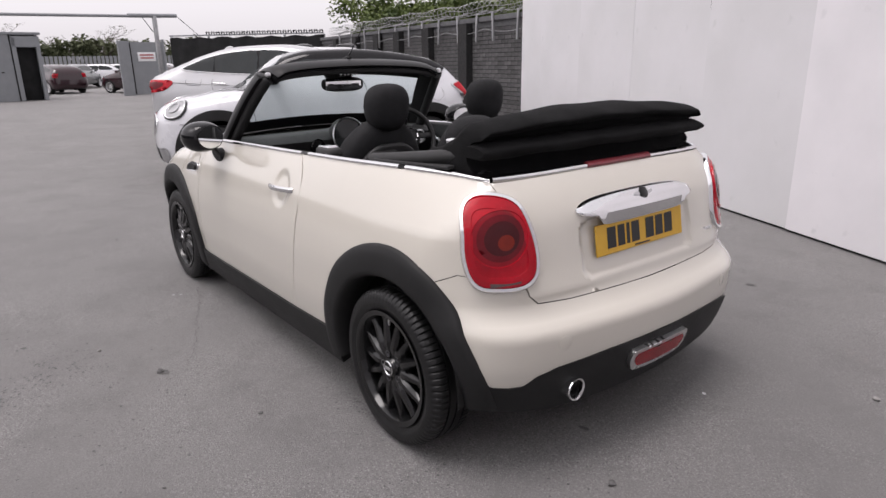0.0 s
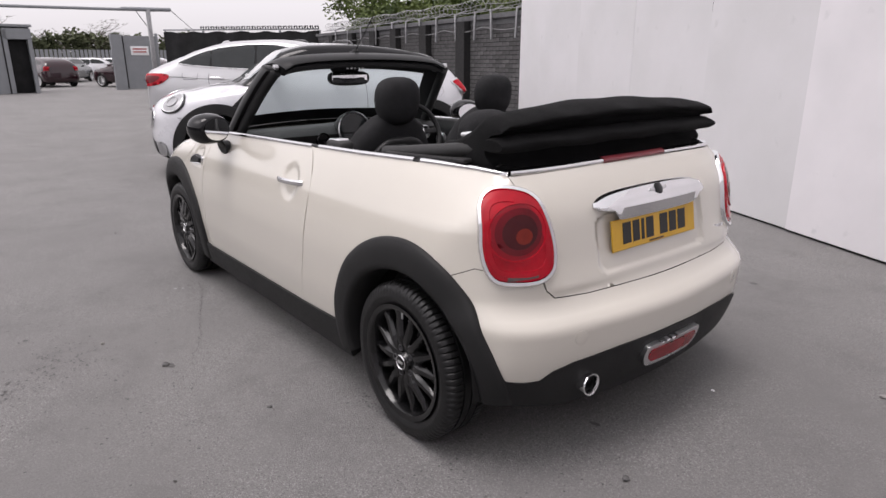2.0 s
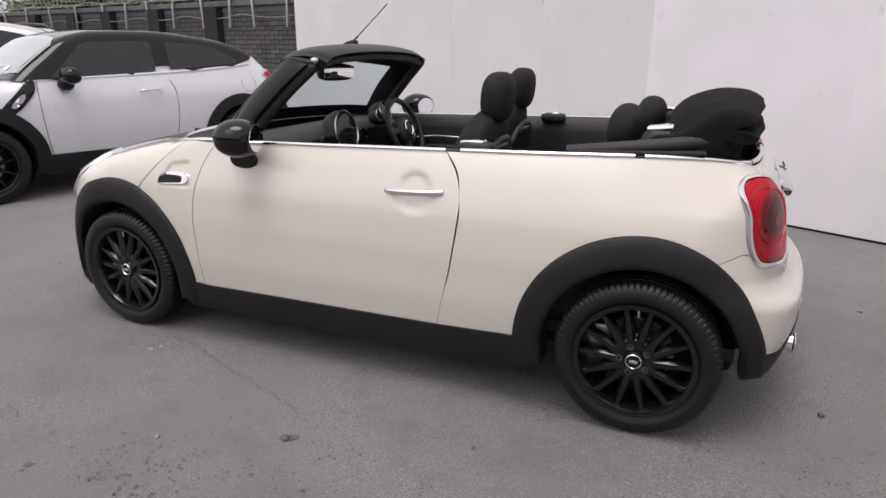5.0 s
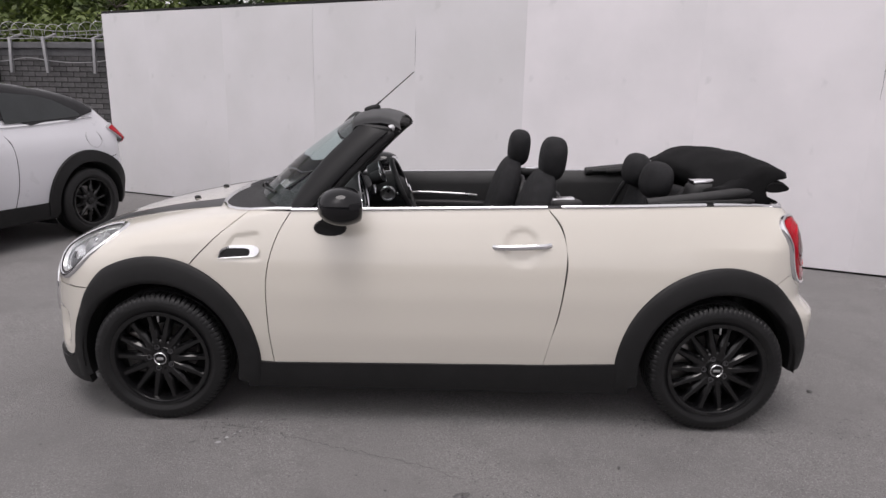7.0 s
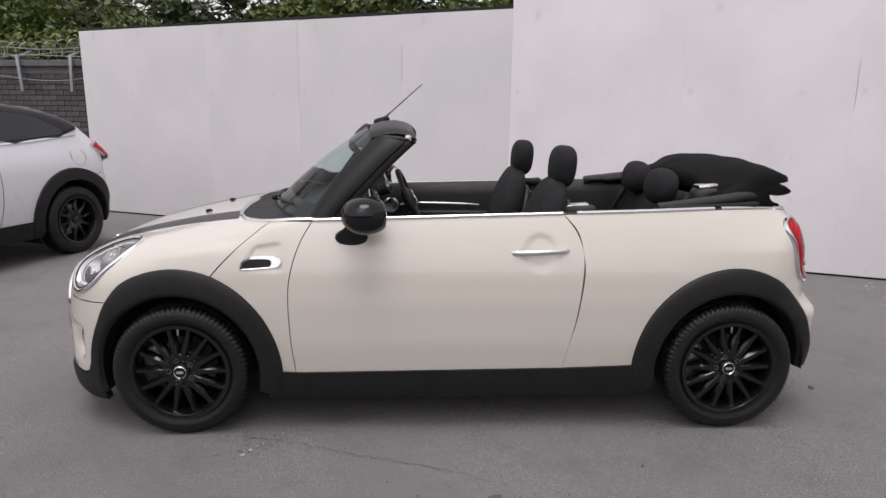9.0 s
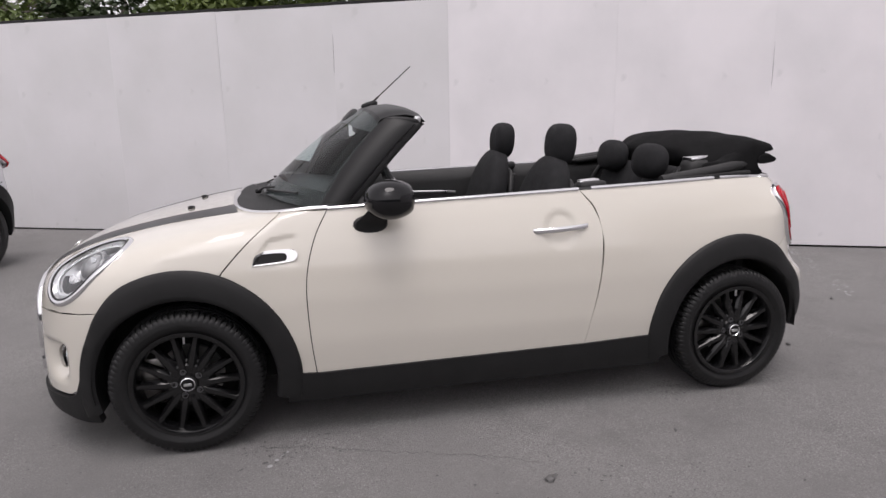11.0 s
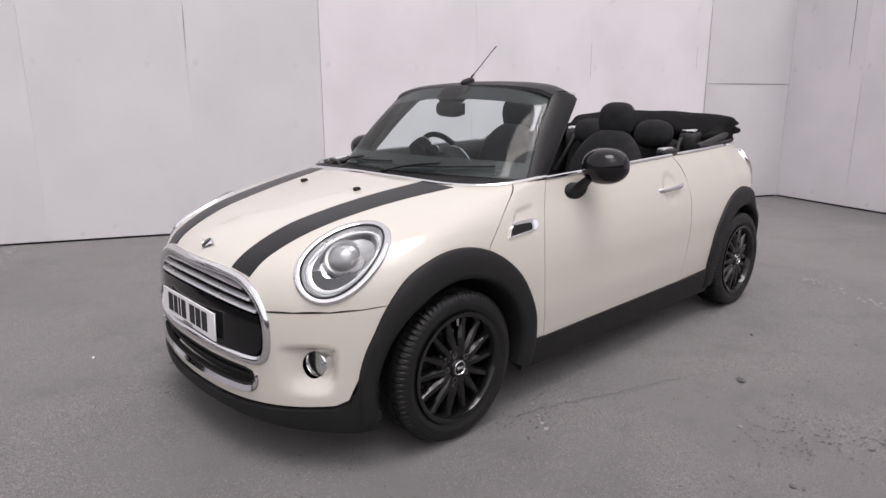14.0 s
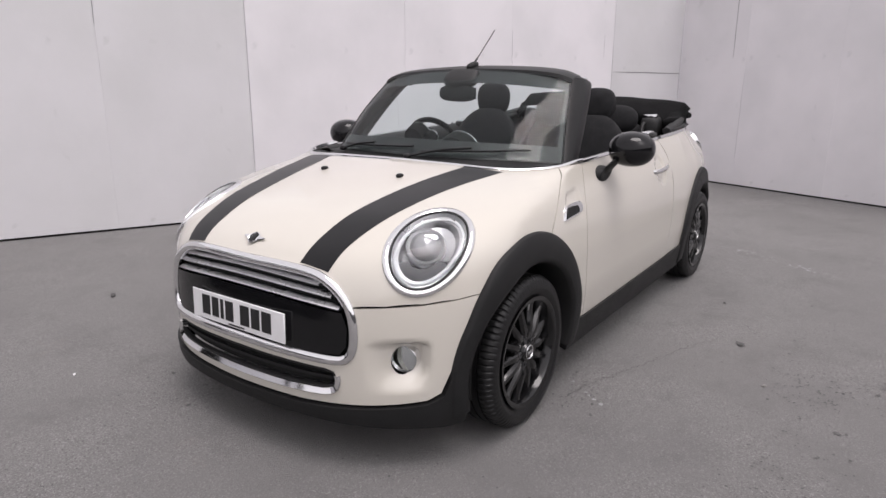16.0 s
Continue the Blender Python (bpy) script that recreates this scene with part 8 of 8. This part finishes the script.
tree("leafy_tree", "yellow-green leafy tree behind the brick wall", (-19.0, 13.2), 3.6, 2.0, 9000, 17, 0.09, LEAF, start=0.4)
tree("bare_tree", "bare thorny tree behind the white hoarding", (-4.9, 9.3), 4.6, 1.9, 500, 14, 0.05, LEAF2, twigs=7, start=0.1)
tree("bare_tree", "bare thorny tree behind the white hoarding", (-3.0, 8.6), 4.2, 1.7, 600, 15, 0.05, LEAF2, twigs=7, start=0.1)
tree("bare_tree", "bare thorny tree behind the white hoarding", (-3.9, 10.2), 4.8, 2.0, 600, 18, 0.05, LEAF2, twigs=7, start=0.1)
hedge("shrub_row", "dark green shrubs showing over the hoarding", (-2.9, 7.3, GROUND), (1.6, 5.6, GROUND), 3.5, 0.45, 26000, 6, 0.06, LEAF)
hedge("shrub_row", "brown-green undergrowth behind the hoarding", (-5.0, 8.4, GROUND), (1.0, 7.0, GROUND), 3.7, 0.5, 20000, 7, 0.06, LEAF2)
far_tree = tree("far_bare_tree", "far bare tree on the skyline", (-95, 6), 7.0, 2.6, 160, 21, 0.13, HEDGE, twigs=5)
far_tree["group"] = "trees on the skyline"
rng = random.Random(9)
for i in range(32):
    y = -22 + i * 2.3 + rng.uniform(-1.3, 1.3)
    k = rng.uniform(0.65, 0.95)
    copy_thing(far_tree, Matrix.Translation((-97 + rng.uniform(-9, 9), y, GROUND)) @ Matrix.Rotation(rng.uniform(0, 6.28), 4, "Z") @ Matrix.Diagonal((k * 1.1, k * 1.1, k, 1)))
hedge("far_hedge", "long far hedge below the bare trees", (-88, -26, GROUND), (-88, 46, GROUND), 4.2, 1.4, 30000, 8, 0.30, HEDGE, clump=2.4)["kind"] = "stuff"

# ---- marks and litter on the asphalt ----
def patch(name, label, x, y, w, d, material, seed, turn=0.0, z=0.0042):
    """A thin irregular stain or paint mark."""
    rng = random.Random(seed)
    bm = bmesh.new()
    n = 22
    ph = [rng.uniform(0.65, 1.1) for _ in range(n)]
    ring = []
    for i in range(n):
        a = 2 * math.pi * i / n
        k = (ph[i] + ph[i - 1]) / 2
        ring.append(bm.verts.new((w / 2 * k * math.cos(a), d / 2 * k * math.sin(a), 0)))
    bm.faces.new(ring)
    ob = solid(name, bm, material, label, "stain", kind="structure", smooth=False)
    ob.matrix_world = Matrix.Translation((x, y, GROUND + z)) @ Matrix.Rotation(turn, 4, "Z")
    return ob


def pebble(x, y, s, material, seed, label, name="pebble"):
    rng = random.Random(seed)
    bm = bmesh.new()
    blob(bm, (s, s * rng.uniform(0.5, 0.9), s * 0.5), Matrix(), 2.2, 10, 6)
    for v in bm.verts:
        v.co += Vector((rng.gauss(0, 1), rng.gauss(0, 1), rng.gauss(0, 1))) * s * 0.06
    ob = solid(name, bm, material, label, "litter")
    ob.matrix_world = Matrix.Translation((x, y, GROUND + s * 0.2)) @ Matrix.Rotation(rng.uniform(0, 6.28), 4, "Z")


pebble(1.818, 0.396, 0.016, WHITEPLATE, 1, "small white stone chip on the asphalt")
pebble(0.091, -1.372, 0.035, OIL, 2, "small dark lump of grit on the asphalt")
pebble(-1.387, 2.032, 0.05, OIL, 3, "dark scrap of debris on the asphalt", "debris")
pebble(-2.084, 1.068, 0.018, WHITEPLATE, 4, "small white stone chip on the asphalt")
for i, (x, y, s) in enumerate(((-0.35, -1.55, 0.02), (0.75, -1.15, 0.02), (1.95, -0.4, 0.03), (2.3, 0.9, 0.03), (-2.6, -1.0, 0.02), (2.9, 0.3, 0.025), (-2.5, -0.3, 0.02), (-3.1, 0.6, 0.02), (1.0, -1.6, 0.015), (-1.9, -1.5, 0.016))):
    pebble(x, y, s, OIL if i % 3 else CONCRETE, 20 + i, "small bit of grit on the asphalt")
for i, (x, y, w, d, a) in enumerate(((0.10, -1.36, 0.085, 0.035, 0.5), (1.67, -0.21, 0.05, 0.025, 0.2), (1.27, 1.87, 0.07, 0.03, 0.3), (-0.63, -1.85, 0.035, 0.025, 0.9), (0.11, -1.59, 0.022, 0.018, 0.2), (-0.62, -1.88, 0.02, 0.015, 0.2),
                                     (-1.95, 0.38, 0.03, 0.02, 0.4), (-1.81, 0.71, 0.04, 0.02, 1.1), (-0.96, -0.99, 0.03, 0.012, 0.2), (-1.05, -1.02, 0.03, 0.012, 0.6), (-0.71, -0.81, 0.03, 0.01, 0.1))):
    patch("oil_stain", "small dark damp spot on the asphalt", x, y, w, d, OIL, 40 + i, a)


def painted_line(label, a, b, width, keep, seed):
    """A worn white road line: what is left of its paint, in small flakes."""
    rng = random.Random(seed)
    a, b = Vector((*a, 0)), Vector((*b, 0))
    u = (b - a).normalized()
    v = Vector((-u.y, u.x, 0))
    bm = bmesh.new()
    nx, ny = int((b - a).length / 0.022), max(3, int(width / 0.022))
    cell = (b - a).length / nx
    for i in range(nx):
        wear = keep * (0.55 + 0.6 * math.sin(i * 0.05 + seed) ** 2)
        for j in range(ny):
            if rng.random() < wear * (1 - 0.55 * abs(2 * (j + 0.5) / ny - 1)):
                c = a + u * cell * (i + rng.uniform(0.2, 0.8)) + v * width * ((j + rng.uniform(0.2, 0.8)) / ny - 0.5)
                k = rng.uniform(0.3, 0.62) * cell
                t0 = rng.uniform(0, 6.28)
                bm.faces.new([bm.verts.new(c + Vector((k * rng.uniform(0.6, 1.2) * math.cos(t0 + q), k * rng.uniform(0.6, 1.2) * math.sin(t0 + q), 0))) for q in (0, 1.3, 2.5, 3.8, 5.0)])
    ob = solid("road_line", bm, LINEPAINT, label, "road marking", kind="structure", smooth=False)
    ob.location.z = GROUND + 0.0042


painted_line("faint scraps of white paint on the asphalt", (-0.96, -1.05), (-0.76, -0.75), 0.03, 0.32, 6)
painted_line("worn white parking line on the asphalt", (-2.75, 1.9), (-1.88, 4.5), 0.10, 0.5, 1)
painted_line("worn white parking line on the asphalt", (-7.2, -0.5), (-6.95, 1.2), 0.10, 0.6, 2)
painted_line("worn white parking line on the asphalt", (-23.4, -0.8), (-22.2, 0.9), 0.12, 0.9, 3)
painted_line("faint scraps of white line on the asphalt", (1.85, -1.6), (2.35, -0.75), 0.10, 0.22, 4)
painted_line("worn white parking line on the asphalt", (3.1, 0.3), (3.9, 1.9), 0.10, 0.3, 5)


def crack(label, pts, width, seed):
    """A fine open crack in the asphalt."""
    rng = random.Random(seed)
    path = spline([(x, y, 0) for x, y in pts], 12)
    bm = bmesh.new()
    row = []
    for i, p in enumerate(path):
        t = (path[min(i + 1, len(path) - 1)] - path[max(i - 1, 0)]).normalized()
        n = Vector((-t.y, t.x, 0))
        p = p + n * rng.gauss(0, 0.006)
        w = width * rng.uniform(0.2, 1.0)
        row.append((bm.verts.new(p + n * w), bm.verts.new(p - n * w)))
    for a, b in zip(row, row[1:]):
        bm.faces.new((a[0], a[1], b[1], b[0]))
    ob = solid("asphalt_crack", bm, OIL, label, "crack", kind="structure", smooth=False)
    ob.location.z = GROUND + 0.0041


crack("long fine dark crack in the asphalt beside the car", [(-0.99, -0.86), (-0.79, -0.91), (-0.66, -0.95), (-0.51, -1.01), (-0.36, -1.06), (-0.10, -1.15), (0.11, -1.26)], 0.0028, 1)
crack("short fine crack in the asphalt", [(1.17, -0.72), (1.08, -0.77), (0.97, -0.74), (0.86, -0.73)], 0.0025, 2)
crack("short fine crack in the asphalt", [(2.45, 0.5), (2.5, 0.8), (2.42, 1.05)], 0.002, 4)


def pitting(label, spots, seed):
    """Clusters of small dark pits where the surface has broken up."""
    rng = random.Random(seed)
    bm = bmesh.new()
    for x, y, r, n in spots:
        for _ in range(n):
            c = Vector((x + rng.gauss(0, r), y + rng.gauss(0, r * 0.6), 0))
            k, t0 = rng.uniform(0.002, 0.0065), rng.uniform(0, 6.28)
            bm.faces.new([bm.verts.new(c + Vector((k * rng.uniform(0.5, 1.4) * math.cos(t0 + q), k * rng.uniform(0.5, 1.4) * math.sin(t0 + q), 0))) for q in (0, 1.2, 2.5, 3.7, 5.0)])
    ob = solid("asphalt_pits", bm, OIL, label, "stain", kind="stuff", smooth=False)
    ob.location.z = GROUND + 0.0042


pitting("clusters of small dark pits in worn asphalt", ((1.0, -0.76, 0.09, 120), (-0.28, -1.71, 0.16, 150), (-0.9, -0.92, 0.10, 60), (0.4, -1.6, 0.30, 140), (-1.1, -1.75, 0.20, 90), (-0.1, -1.95, 0.15, 90), (1.9, -0.8, 0.25, 120), (-2.3, -0.9, 0.30, 130), (-1.9, 0.5, 0.20, 70)), 31)

# ---- the bricks of the boundary wall ----
BL, BH = 0.225, 0.075
brick_mesh = bpy.data.meshes.new("brick")
bm = bmesh.new()
box(bm, (BL - 0.012, 0.10, BH - 0.012), Matrix(), 0.004, 1)
bm.to_mesh(brick_mesh)
bm.free()
brick_mesh.materials.append(BRICK)
rng = random.Random(77)
rest = bmesh.new()
for row in range(int((BR_H - 0.16) / BH)):
    z = BR_H - 0.10 - (row + 0.5) * BH
    if z < 0.30:
        continue
    for col in range(int(BR_LEN / BL)):
        s0 = (col + 0.5 + 0.5 * (row % 2)) * BL
        m = brick_frame(s0, 0.058 + rng.uniform(-0.003, 0.003), z)
        if s0 < 2.85 and z > 0.30:
            ob = bpy.data.objects.new("brick", brick_mesh)
            bpy.context.scene.collection.objects.link(ob)
            ob.parent = wall_brick
            ob.matrix_basis = m
        elif z > 0.8:
            box(rest, (BL - 0.012, 0.10, BH - 0.012), m)
tagged(part("brickwork", rest, BRICK, wall_brick, "dark painted bricks", smooth=False), kind="stuff")
bm = bmesh.new()
box(bm, (BR_LEN, 0.12, 0.10), brick_frame(BR_LEN / 2, 0.066, BR_H - 0.05), 0.006)
part("top_course", bm, COPING, wall_brick, "plain grey top course", smooth=False)
